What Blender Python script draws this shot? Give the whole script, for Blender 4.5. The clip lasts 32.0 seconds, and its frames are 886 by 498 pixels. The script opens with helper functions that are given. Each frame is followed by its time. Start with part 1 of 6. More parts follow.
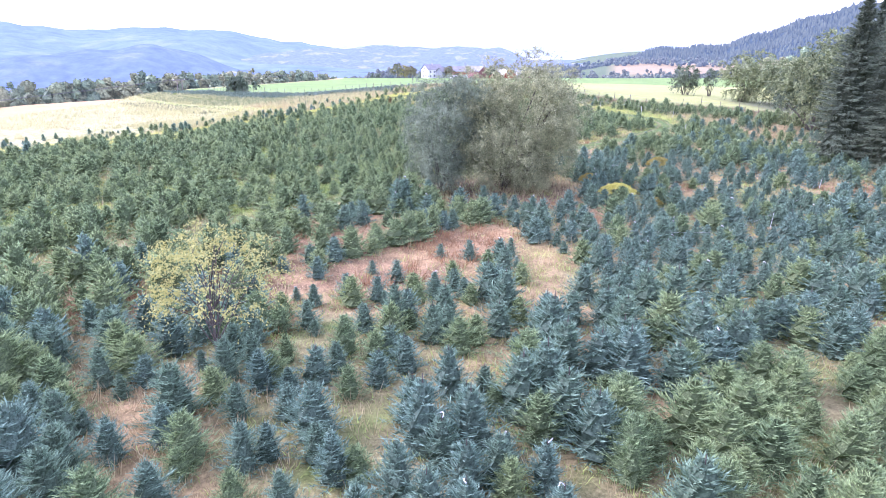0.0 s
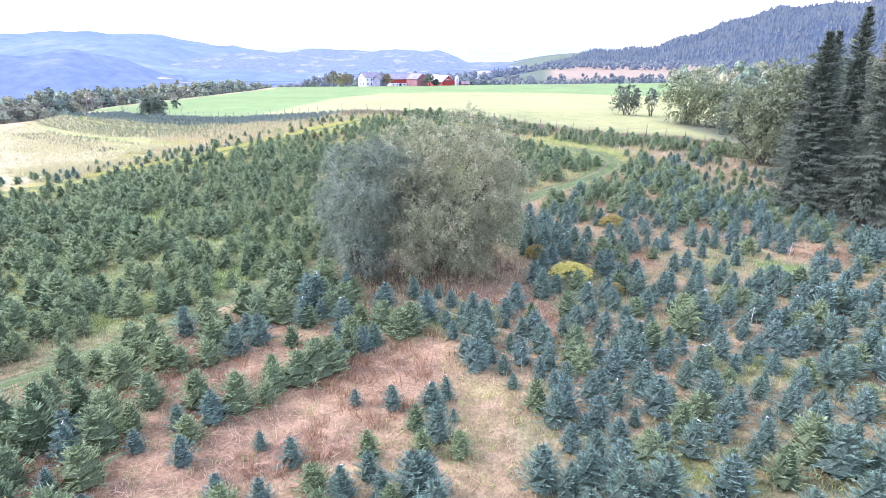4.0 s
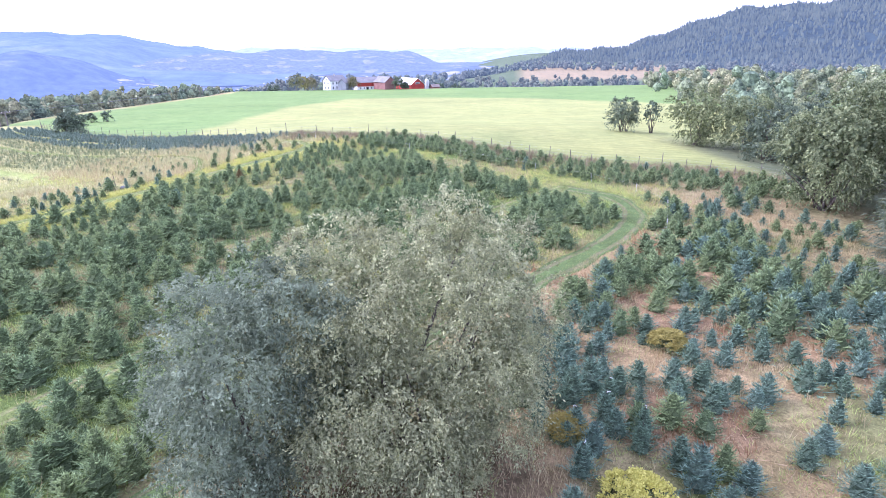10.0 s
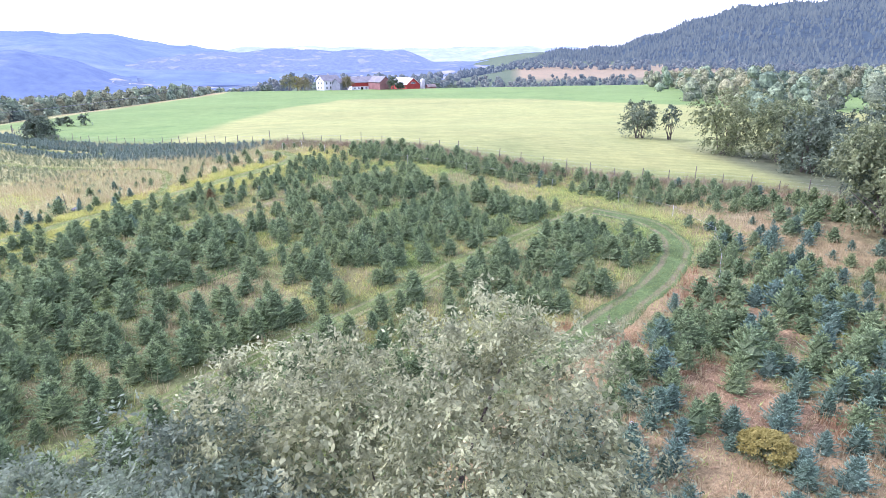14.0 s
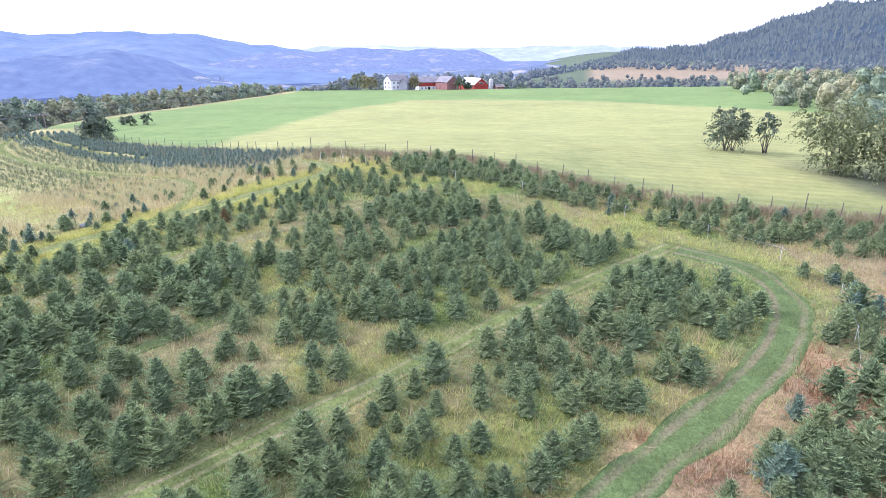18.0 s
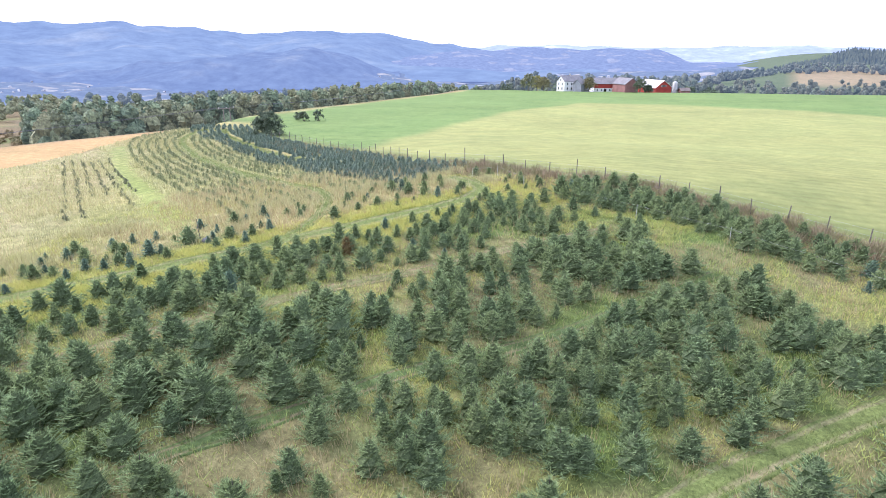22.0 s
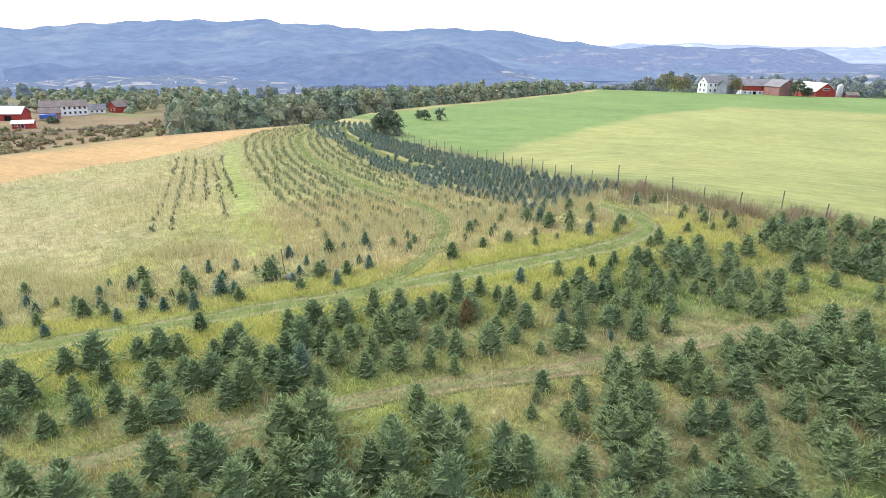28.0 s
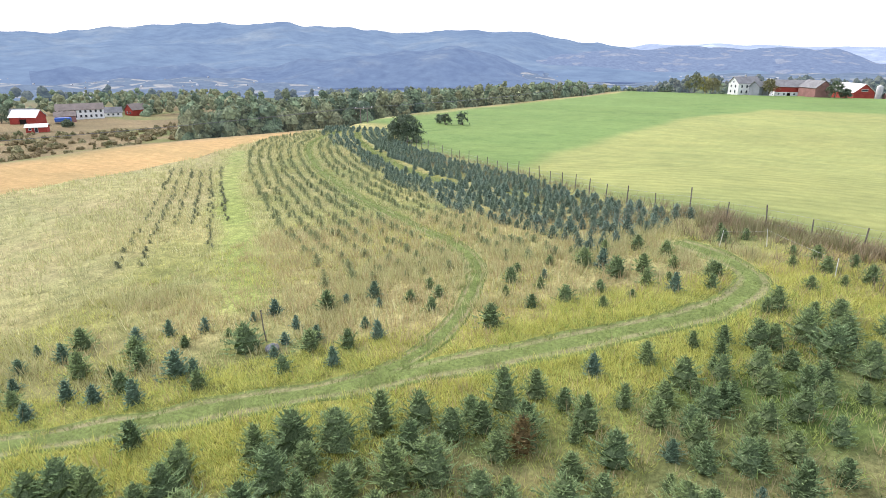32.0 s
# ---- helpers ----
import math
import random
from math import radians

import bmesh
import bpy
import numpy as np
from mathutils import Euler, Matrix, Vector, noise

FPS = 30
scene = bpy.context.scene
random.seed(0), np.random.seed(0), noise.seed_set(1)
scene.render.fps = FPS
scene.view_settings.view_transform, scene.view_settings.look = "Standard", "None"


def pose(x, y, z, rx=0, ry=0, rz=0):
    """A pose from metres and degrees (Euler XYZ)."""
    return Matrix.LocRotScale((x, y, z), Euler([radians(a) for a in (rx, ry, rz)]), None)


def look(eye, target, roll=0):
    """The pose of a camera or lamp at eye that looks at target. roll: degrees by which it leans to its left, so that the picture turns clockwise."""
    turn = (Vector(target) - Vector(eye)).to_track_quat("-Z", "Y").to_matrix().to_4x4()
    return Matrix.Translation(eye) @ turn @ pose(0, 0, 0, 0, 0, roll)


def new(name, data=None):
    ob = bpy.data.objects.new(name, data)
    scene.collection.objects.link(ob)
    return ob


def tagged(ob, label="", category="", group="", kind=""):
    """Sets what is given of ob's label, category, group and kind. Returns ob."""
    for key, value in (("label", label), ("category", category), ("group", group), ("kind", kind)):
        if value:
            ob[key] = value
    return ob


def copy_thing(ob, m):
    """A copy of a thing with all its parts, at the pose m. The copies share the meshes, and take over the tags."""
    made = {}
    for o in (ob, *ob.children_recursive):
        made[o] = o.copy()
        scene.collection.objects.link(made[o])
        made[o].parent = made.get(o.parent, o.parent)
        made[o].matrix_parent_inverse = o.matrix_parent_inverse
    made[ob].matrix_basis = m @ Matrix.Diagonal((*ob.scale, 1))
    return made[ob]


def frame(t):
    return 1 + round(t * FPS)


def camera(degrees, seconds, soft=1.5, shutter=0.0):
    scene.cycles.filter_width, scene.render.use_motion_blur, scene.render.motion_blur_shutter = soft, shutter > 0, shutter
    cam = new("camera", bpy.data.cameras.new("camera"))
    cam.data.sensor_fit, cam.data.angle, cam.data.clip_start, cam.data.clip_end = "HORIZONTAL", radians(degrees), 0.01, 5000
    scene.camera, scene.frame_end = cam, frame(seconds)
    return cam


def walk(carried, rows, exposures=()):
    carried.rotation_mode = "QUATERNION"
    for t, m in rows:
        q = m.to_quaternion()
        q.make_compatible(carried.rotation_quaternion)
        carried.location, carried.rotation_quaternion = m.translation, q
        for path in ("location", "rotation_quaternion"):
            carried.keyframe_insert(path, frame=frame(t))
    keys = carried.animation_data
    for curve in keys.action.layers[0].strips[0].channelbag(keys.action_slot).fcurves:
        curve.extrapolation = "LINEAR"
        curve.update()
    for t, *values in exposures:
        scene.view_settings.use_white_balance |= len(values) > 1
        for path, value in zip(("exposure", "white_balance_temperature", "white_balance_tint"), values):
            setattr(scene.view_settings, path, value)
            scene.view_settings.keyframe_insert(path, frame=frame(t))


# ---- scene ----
cam = camera(72.8, 32.0, soft=0.8)
METRES, EYE, TILT, LEAN, TURN = 80.0, 10.4, -18.5, 0.0, 0.0
ROWS = [
    (0.0, 0.0, 0.0, 0.0, -0.0, 0.0, 0.0),
    (0.5, 0.0043, 0.0046, 0.0074, 0.38, 0.01, -0.09),
    (1.0, 0.0079, 0.0116, 0.0155, 0.56, 0.04, -0.13),
    (1.5, 0.0105, 0.021, 0.0246, 0.35, 0.06, -0.03),
    (2.0, 0.0119, 0.0325, 0.0343, -0.44, 0.08, 0.27),
    (2.5, 0.0131, 0.0473, 0.0446, -1.8, 0.09, 0.78),
    (3.0, 0.0144, 0.0618, 0.0544, -3.23, 0.13, 1.34),
    (3.5, 0.0166, 0.0768, 0.0649, -4.36, 0.12, 1.77),
    (5.5, 0.0275, 0.1445, 0.1018, -6.19, 0.03, 2.46),
    (6.0, 0.0317, 0.1635, 0.1093, -6.29, 0.01, 2.52),
    (6.5, 0.036, 0.1831, 0.1164, -6.38, 0.01, 2.57),
    (7.0, 0.0401, 0.2025, 0.1233, -6.5, 0.02, 2.65),
    (7.5, 0.0437, 0.2222, 0.1302, -6.69, 0.04, 2.74),
    (8.0, 0.0465, 0.2418, 0.1373, -6.94, 0.04, 2.82),
    (8.5, 0.0488, 0.2606, 0.1445, -7.18, 0.02, 2.93),
    (9.0, 0.0503, 0.2791, 0.1514, -7.4, 0.02, 2.99),
    (9.5, 0.0508, 0.2976, 0.1579, -7.6, 0.01, 3.04),
    (10.0, 0.0508, 0.315, 0.1638, -7.73, -0.01, 3.06),
    (10.5, 0.0504, 0.3312, 0.1694, -7.84, -0.03, 3.08),
    (11.0, 0.0497, 0.3464, 0.1746, -7.92, -0.04, 3.1),
    (11.5, 0.049, 0.3612, 0.1795, -7.98, -0.04, 3.12),
    (12.0, 0.0489, 0.3748, 0.1843, -8.0, -0.07, 3.14),
    (12.5, 0.0494, 0.3869, 0.1887, -8.01, -0.08, 3.17),
    (13.0, 0.0505, 0.3982, 0.1927, -8.07, -0.1, 3.14),
    (13.5, 0.0532, 0.4096, 0.1962, -8.13, -0.1, 3.16),
    (14.0, 0.0574, 0.4211, 0.1996, -8.16, -0.11, 3.22),
    (14.5, 0.0619, 0.4328, 0.203, -8.22, -0.11, 3.26),
    (16.5, 0.08, 0.4833, 0.2204, -6.11, -0.01, 2.63),
    (17.0, 0.0842, 0.4961, 0.2247, -4.83, 0.03, 2.2),
    (17.5, 0.0877, 0.5085, 0.2291, -3.48, 0.06, 1.71),
    (18.0, 0.0905, 0.5228, 0.2337, -2.0, 0.08, 1.17),
    (18.5, 0.0925, 0.5382, 0.2385, -0.42, 0.09, 0.63),
    (19.0, 0.0937, 0.5541, 0.2438, 1.28, 0.09, 0.02),
    (19.5, 0.0945, 0.5715, 0.2496, 3.16, 0.03, -0.64),
    (20.0, 0.0939, 0.589, 0.2547, 5.09, 0.03, -1.38),
    (20.5, 0.0925, 0.6064, 0.2603, 7.1, -0.03, -2.14),
    (21.0, 0.0902, 0.6225, 0.2659, 9.06, -0.1, -2.89),
    (21.5, 0.0879, 0.6379, 0.2711, 11.0, -0.2, -3.54),
    (22.0, 0.085, 0.6525, 0.2765, 12.94, -0.38, -4.17),
    (22.5, 0.0814, 0.6668, 0.2814, 14.84, -0.56, -4.77),
    (23.0, 0.076, 0.68, 0.2853, 16.42, -0.66, -5.43),
    (23.5, 0.0705, 0.6921, 0.2892, 17.71, -0.8, -5.89),
    (24.0, 0.0648, 0.7024, 0.2927, 18.6, -0.94, -6.21),
    (24.5, 0.0589, 0.7122, 0.2955, 19.26, -1.01, -6.47),
    (25.0, 0.0532, 0.7219, 0.2979, 19.93, -1.1, -6.74),
    (25.5, 0.0477, 0.7319, 0.3004, 20.73, -1.24, -7.0),
    (27.5, 0.0265, 0.7739, 0.3105, 23.39, -1.67, -7.79),
    (28.0, 0.0214, 0.7842, 0.3131, 23.69, -1.71, -7.87),
    (28.5, 0.0157, 0.7955, 0.3161, 23.91, -1.75, -7.9),
    (29.0, 0.0093, 0.8073, 0.3191, 24.06, -1.77, -7.92),
    (29.5, 0.0018, 0.8196, 0.3224, 24.11, -1.77, -7.94),
    (30.0, -0.0067, 0.8328, 0.3257, 24.14, -1.75, -7.92),
    (30.5, -0.0154, 0.8463, 0.3294, 24.21, -1.73, -7.91),
    (31.0, -0.0237, 0.8601, 0.333, 24.41, -1.71, -7.92),
    (31.5, -0.0313, 0.8732, 0.3371, 24.8, -1.74, -8.0),
    (32.0, -0.0379, 0.8857, 0.341, 25.41, -1.79, -8.12),
]
EXPOSURES = [(0.0, 0.88, 5180, 42), (6.0, 0.68, 5150, 38), (13.0, 0.50, 5200, 36), (19.0, 0.30, 5420, 29), (25.0, 0.14, 5750, 19), (32.0, 0.0, 6100, 13)]
walk(cam, [(t, pose(0, 0, EYE, TILT, LEAN, TURN) @ pose(METRES * x, METRES * y, METRES * z, 90 + pitch, roll, yaw)) for t, x, y, z, yaw, pitch, roll in ROWS],
     exposures=EXPOSURES)

# ---- world, sun ----
world = bpy.data.worlds.new("overcast_sky")
scene.world = world
world.use_nodes = True
wn = world.node_tree
wn.nodes.clear()
w_out = wn.nodes.new("ShaderNodeOutputWorld")
w_sky = wn.nodes.new("ShaderNodeTexSky")
w_sky.sky_type = "NISHITA"
w_sky.sun_disc = False
w_sky.sun_elevation = radians(38)
w_sky.sun_rotation = radians(-75)
w_sky.air_density, w_sky.dust_density, w_sky.ozone_density = 1.0, 3.0, 1.0
w_bg = wn.nodes.new("ShaderNodeBackground")
w_bg.inputs["Strength"].default_value = 0.12
w_cloud = wn.nodes.new("ShaderNodeBackground")
w_cloud.inputs["Color"].default_value = (0.95, 0.97, 1.0, 1)
w_cloud.inputs["Strength"].default_value = 1.22
w_add = wn.nodes.new("ShaderNodeAddShader")
wn.links.new(w_sky.outputs[0], w_bg.inputs["Color"])
wn.links.new(w_bg.outputs[0], w_add.inputs[0])
wn.links.new(w_cloud.outputs[0], w_add.inputs[1])
wn.links.new(w_add.outputs[0], w_out.inputs["Surface"])

sun_data = bpy.data.lights.new("sun", "SUN")
sun_data.energy, sun_data.angle, sun_data.color = 2.9, radians(12), (1.0, 0.94, 0.84)
sun = new("sun", sun_data)
sun.matrix_world = look((-75, 20, 60), (0, 0, 0))


# ---- small tools ----
def vnoise(x, y, size, seed=0):
    """Smooth lattice noise, 0 to 1, over arrays."""
    x, y = np.asarray(x, float) / size, np.asarray(y, float) / size
    i, j = np.floor(x).astype(np.int64), np.floor(y).astype(np.int64)
    fx, fy = x - i, y - j
    fx, fy = fx * fx * (3 - 2 * fx), fy * fy * (3 - 2 * fy)

    def h(a, b):
        n = (a * 374761393 + b * 668265263 + seed * 974634777) & 0x7FFFFFFF
        n = ((n ^ (n >> 13)) * 1274126177) & 0x7FFFFFFF
        return ((n ^ (n >> 16)) & 0xFFFF) / 65535.0
    return (h(i, j) * (1 - fx) + h(i + 1, j) * fx) * (1 - fy) + (h(i, j + 1) * (1 - fx) + h(i + 1, j + 1) * fx) * fy


def fbm(x, y, size, seed=0):
    return (vnoise(x, y, size, seed) * 4 + vnoise(x, y, size / 2.1, seed + 1) * 2 + vnoise(x, y, size / 4.3, seed + 2)) / 7


def sm(a, b, v):
    t = np.clip((v - a) / (b - a), 0, 1)
    return t * t * (3 - 2 * t)


def edge_x(y):
    """The plateau's edge towards the valley."""
    return -99 + 0.2 * np.clip(y - 140, 0, 80) + 0.05 * np.maximum(0, y - 220)


def grain_x(y):
    """The low bank between the meadow and the grain field."""
    return -72 - 0.17 * np.maximum(0, y - 130) + 0.6 * np.sin(y / 9.0)


def ground_z(x, y):
    """Height of the land."""
    x, y = np.asarray(x, float), np.asarray(y, float)
    s = np.where(x < 2, 34.0, 60.0)
    z = -0.7 + 4.2 * np.exp(-((x - 2) / s) ** 2 - ((y - 112) / 45) ** 2)
    z = z - 9.3 * np.clip((y - 150) / 280, 0, 1)
    d = edge_x(y) - x
    z = z - 1.8 * sm(0.5, -3.0, x - grain_x(y)) * sm(20, 60, y) * sm(245, 205, y) - 17 * sm(0, 70, d) + 5 * (fbm(x, y, 34, 71) - 0.5) * sm(15, 60, d) * sm(330, 250, d) - 80 * sm(330, 1700, d)
    r = np.hypot(x, y - 80)
    z = z - 11 * sm(440, 560, y) - 70 * sm(650, 1700, r) * sm(0.32, 0.12, x / np.maximum(1, y)) * sm(200, 500, y)
    z = z + 9 * sm(620, 950, y) * sm(0.15, 0.3, x / np.maximum(1, y))
    z = z - 9 * sm(70, 130, x) * sm(150, 90, y) + 0.35 * (vnoise(x, y, 23, 5) - 0.5) + 0.12 * (vnoise(x, y, 3.1, 6) - 0.5)
    return z


def gz(x, y):
    return float(ground_z(x, y))


ROW_C, ROW_S = math.cos(radians(40)), math.sin(radians(40))


def to_uv(x, y):
    """Along and across the planted rows."""
    return x * ROW_C + y * ROW_S, -x * ROW_S + y * ROW_C


def from_uv(u, v):
    return u * ROW_C - v * ROW_S, u * ROW_S + v * ROW_C


def mesh_of(name, verts, faces, attrs=None, smooth=False):
    """A mesh from arrays: verts n x 3, faces m x 3 or m x 4; attrs: name -> array per vertex."""
    verts, faces = np.asarray(verts, np.float32), np.asarray(faces, np.int32)
    k = faces.shape[1]
    me = bpy.data.meshes.new(name)
    me.vertices.add(len(verts))
    me.vertices.foreach_set("co", verts.ravel())
    me.loops.add(faces.size)
    me.loops.foreach_set("vertex_index", faces.ravel())
    me.polygons.add(len(faces))
    me.polygons.foreach_set("loop_start", np.arange(0, faces.size, k, dtype=np.int32))
    me.polygons.foreach_set("loop_total", np.full(len(faces), k, np.int32))
    me.polygons.foreach_set("use_smooth", np.full(len(faces), smooth, bool))
    for key, val in (attrs or {}).items():
        val = np.asarray(val, np.float32)
        if val.ndim == 1:
            me.attributes.new(key, "FLOAT", "POINT").data.foreach_set("value", val)
        else:
            me.attributes.new(key, "FLOAT_COLOR", "POINT").data.foreach_set("color", np.c_[val, np.ones(len(val))].astype(np.float32).ravel())
    me.update(calc_edges=True)
    return me


def put(name, me, material, parent=None, label="", m=None):
    """Links a mesh as one object, under a thing where a parent is given."""
    if material is not None and not me.materials:
        me.materials.append(material)
    ob = new(name, me)
    if parent is not None:
        ob.parent = parent
    if m is not None:
        ob.matrix_basis = m
    if label:
        ob["label"] = label
    return ob


def part(name, bm, material, parent, label=""):
    me = bpy.data.meshes.new(name)
    bm.to_mesh(me)
    bm.free()
    return put(name, me, material, parent, label)


def bm_box(bm, x0, x1, y0, y1, z0, z1, bevel=0.0):
    res = bmesh.ops.create_cube(bm, size=1)
    bmesh.ops.transform(bm, matrix=Matrix.Translation(((x0 + x1) / 2, (y0 + y1) / 2, (z0 + z1) / 2)) @ Matrix.Diagonal((x1 - x0, y1 - y0, z1 - z0, 1)), verts=res["verts"])
    if bevel:
        es = list({e for v in res["verts"] for e in v.link_edges})
        bmesh.ops.bevel(bm, geom=es, offset=bevel, segments=1, affect="EDGES")


def box(x0, x1, y0, y1, z0, z1, bevel=0.0):
    bm = bmesh.new()
    bm_box(bm, x0, x1, y0, y1, z0, z1, bevel)
    return bm


def tube(points, radii, sides=6):
    """Arrays of a tapered tube along points."""
    pts = [Vector(p) for p in points]
    vs, fs = [], []
    for i, p in enumerate(pts):
        d = (pts[min(i + 1, len(pts) - 1)] - pts[max(i - 1, 0)]).normalized()
        a = d.orthogonal().normalized()
        b = d.cross(a)
        for k in range(sides):
            t = 2 * math.pi * k / sides
            vs.append(p + radii[i] * (math.cos(t) * a + math.sin(t) * b))
    for i in range(len(pts) - 1):
        for k in range(sides):
            k2 = (k + 1) % sides
            fs.append((i * sides + k, i * sides + k2, (i + 1) * sides + k2, (i + 1) * sides + k))
    return np.array([tuple(v) for v in vs]), np.array(fs, np.int32)


def merge(parts):
    """Joins (verts, faces) pairs."""
    vs, fs, n = [], [], 0
    for v, f in parts:
        vs.append(v)
        fs.append(np.asarray(f) + n)
        n += len(v)
    return np.concatenate(vs), np.concatenate(fs)


# ---- materials ----
def material(name, rough=0.7, spec=0.3, metal=0.0):
    m = bpy.data.materials.new(name)
    m.use_nodes = True
    b = m.node_tree.nodes["Principled BSDF"]
    b.inputs["Roughness"].default_value = rough
    b.inputs["Specular IOR Level"].default_value = spec
    b.inputs["Metallic"].default_value = metal
    return m, m.node_tree, b


def ramp2(nt, fac, c0, c1, p0=0.0, p1=1.0):
    r = nt.nodes.new("ShaderNodeValToRGB")
    r.color_ramp.elements[0].position, r.color_ramp.elements[1].position = p0, p1
    r.color_ramp.elements[0].color, r.color_ramp.elements[1].color = (*c0, 1), (*c1, 1)
    nt.links.new(fac, r.inputs[0])
    return r.outputs[0]


def noise_node(nt, scale, detail=4.0, vec=None, rough=0.6):
    n = nt.nodes.new("ShaderNodeTexNoise")
    n.inputs["Scale"].default_value, n.inputs["Detail"].default_value, n.inputs["Roughness"].default_value = scale, detail, rough
    if vec is None:
        vec = nt.nodes.new("ShaderNodeTexCoord").outputs["Object"]
    nt.links.new(vec, n.inputs["Vector"])
    return n.outputs["Fac"]


def mixc(nt, fac, a, b, mode="MIX"):
    m = nt.nodes.new("ShaderNodeMix")
    m.data_type, m.blend_type = "RGBA", mode
    for sock, val in ((m.inputs[0], fac), (m.inputs[6], a), (m.inputs[7], b)):
        if isinstance(val, (int, float)):
            sock.default_value = val
        elif isinstance(val, tuple):
            sock.default_value = (*val, 1)
        else:
            nt.links.new(val, sock)
    return m.outputs[2]


def bump(nt, bsdf, height, strength=0.4, dist=0.05):
    b = nt.nodes.new("ShaderNodeBump")
    b.inputs["Strength"].default_value, b.inputs["Distance"].default_value = strength, dist
    nt.links.new(height, b.inputs["Height"])
    nt.links.new(b.outputs[0], bsdf.inputs["Normal"])


def grainy(name, c0, c1, scale=6.0, rough=0.8, spec=0.2, relief=0.3, dist=0.02, metal=0.0, stain=0.25):
    """A plain solid surface with grain and larger stains."""
    m, nt, b = material(name, rough, spec, metal)
    n = noise_node(nt, scale)
    big = noise_node(nt, scale * 0.13, 3)
    col = ramp2(nt, n, c0, c1, 0.3, 0.7)
    dark = ramp2(nt, big, (1 - stain,) * 3, (1, 1, 1), 0.35, 0.6)
    nt.links.new(mixc(nt, 1.0, col, dark, "MULTIPLY"), b.inputs["Base Color"])
    if relief:
        bump(nt, b, n, relief, dist)
    return m


def foliage(name, c0, c1, c2, tint_attr="", rough=0.7, spec=0.1, glow=0.28, wood=None, clump=0.0):
    """Leaves or needles: each blade varies a little, each plant more."""
    m, nt, b = material(name, rough, spec)
    geo = nt.nodes.new("ShaderNodeNewGeometry")
    if tint_attr:
        a = nt.nodes.new("ShaderNodeAttribute")
        a.attribute_name = tint_attr
        plant = a.outputs["Fac"]
    else:
        plant = nt.nodes.new("ShaderNodeObjectInfo").outputs["Random"]
    blade = ramp2(nt, geo.outputs["Random Per Island"], c0, c1, 0.1, 0.9)
    fac = nt.nodes.new("ShaderNodeMath")
    fac.operation = "MULTIPLY"
    fac.inputs[1].default_value = 0.75
    nt.links.new(plant, fac.inputs[0])
    mm = mixc(nt, fac.outputs[0], blade, c2)
    if wood is not None:
        # fine clusters of needles
        grain = noise_node(nt, 17.0, 3, None, 0.7)
        mm = mixc(nt, 1.0, mm, ramp2(nt, grain, (0.42, 0.45, 0.45), (1.5, 1.48, 1.42), 0.34, 0.66), "MULTIPLY")
        # bare old wood within, darkened as painted inner shade, green young shoots outside
        age_shade = nt.nodes.new("ShaderNodeAttribute")
        age_shade.attribute_name = "age_shade"
        mm = mixc(nt, age_shade.outputs["Fac"], wood, mm)
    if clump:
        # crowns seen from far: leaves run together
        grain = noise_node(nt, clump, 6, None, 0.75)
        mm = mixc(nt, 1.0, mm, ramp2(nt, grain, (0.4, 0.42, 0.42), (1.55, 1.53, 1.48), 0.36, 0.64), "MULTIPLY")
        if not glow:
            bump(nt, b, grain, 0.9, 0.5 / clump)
    nt.links.new(mm, b.inputs["Base Color"])
    if glow:
        tr = nt.nodes.new("ShaderNodeBsdfTranslucent")
        nt.links.new(mm, tr.inputs["Color"])
        mx = nt.nodes.new("ShaderNodeMixShader")
        mx.inputs[0].default_value = glow if wood is None else 0.34
        out = nt.nodes["Material Output"]
        nt.links.new(b.outputs[0], mx.inputs[1])
        nt.links.new(tr.outputs[0], mx.inputs[2])
        nt.links.new(mx.outputs[0], out.inputs["Surface"])
    return m


BLUE = ((0.15, 0.24, 0.19), (0.35, 0.50, 0.395), (0.25, 0.36, 0.225))
GREEN = ((0.165, 0.235, 0.11), (0.39, 0.52, 0.265), (0.41, 0.50, 0.22))
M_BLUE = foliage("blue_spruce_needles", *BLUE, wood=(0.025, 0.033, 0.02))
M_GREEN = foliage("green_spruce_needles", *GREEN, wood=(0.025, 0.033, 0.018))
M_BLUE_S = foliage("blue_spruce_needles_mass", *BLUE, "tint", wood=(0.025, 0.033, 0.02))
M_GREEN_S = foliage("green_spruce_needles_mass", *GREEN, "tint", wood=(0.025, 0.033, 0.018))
M_MEADOW_S = foliage("grey_green_young_needles_mass", (0.16, 0.19, 0.12), (0.38, 0.42, 0.28), (0.34, 0.34, 0.2), "tint", wood=(0.15, 0.15, 0.085))
M_TEAL_S = foliage("dark_teal_needles_mass", (0.19, 0.28, 0.235), (0.44, 0.56, 0.47), (0.33, 0.42, 0.29), "tint", wood=(0.03, 0.04, 0.025))
M_PALE_S = foliage("pale_young_needles_mass", (0.21, 0.27, 0.14), (0.46, 0.53, 0.29), (0.45, 0.47, 0.25), "tint", wood=(0.17, 0.175, 0.095))
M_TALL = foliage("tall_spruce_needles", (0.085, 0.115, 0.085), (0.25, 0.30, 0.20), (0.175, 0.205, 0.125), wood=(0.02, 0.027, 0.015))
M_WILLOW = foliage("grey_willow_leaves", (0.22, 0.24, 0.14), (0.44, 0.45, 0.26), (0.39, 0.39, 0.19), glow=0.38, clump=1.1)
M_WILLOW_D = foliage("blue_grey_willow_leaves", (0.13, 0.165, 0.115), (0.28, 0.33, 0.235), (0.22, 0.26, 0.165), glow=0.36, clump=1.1)
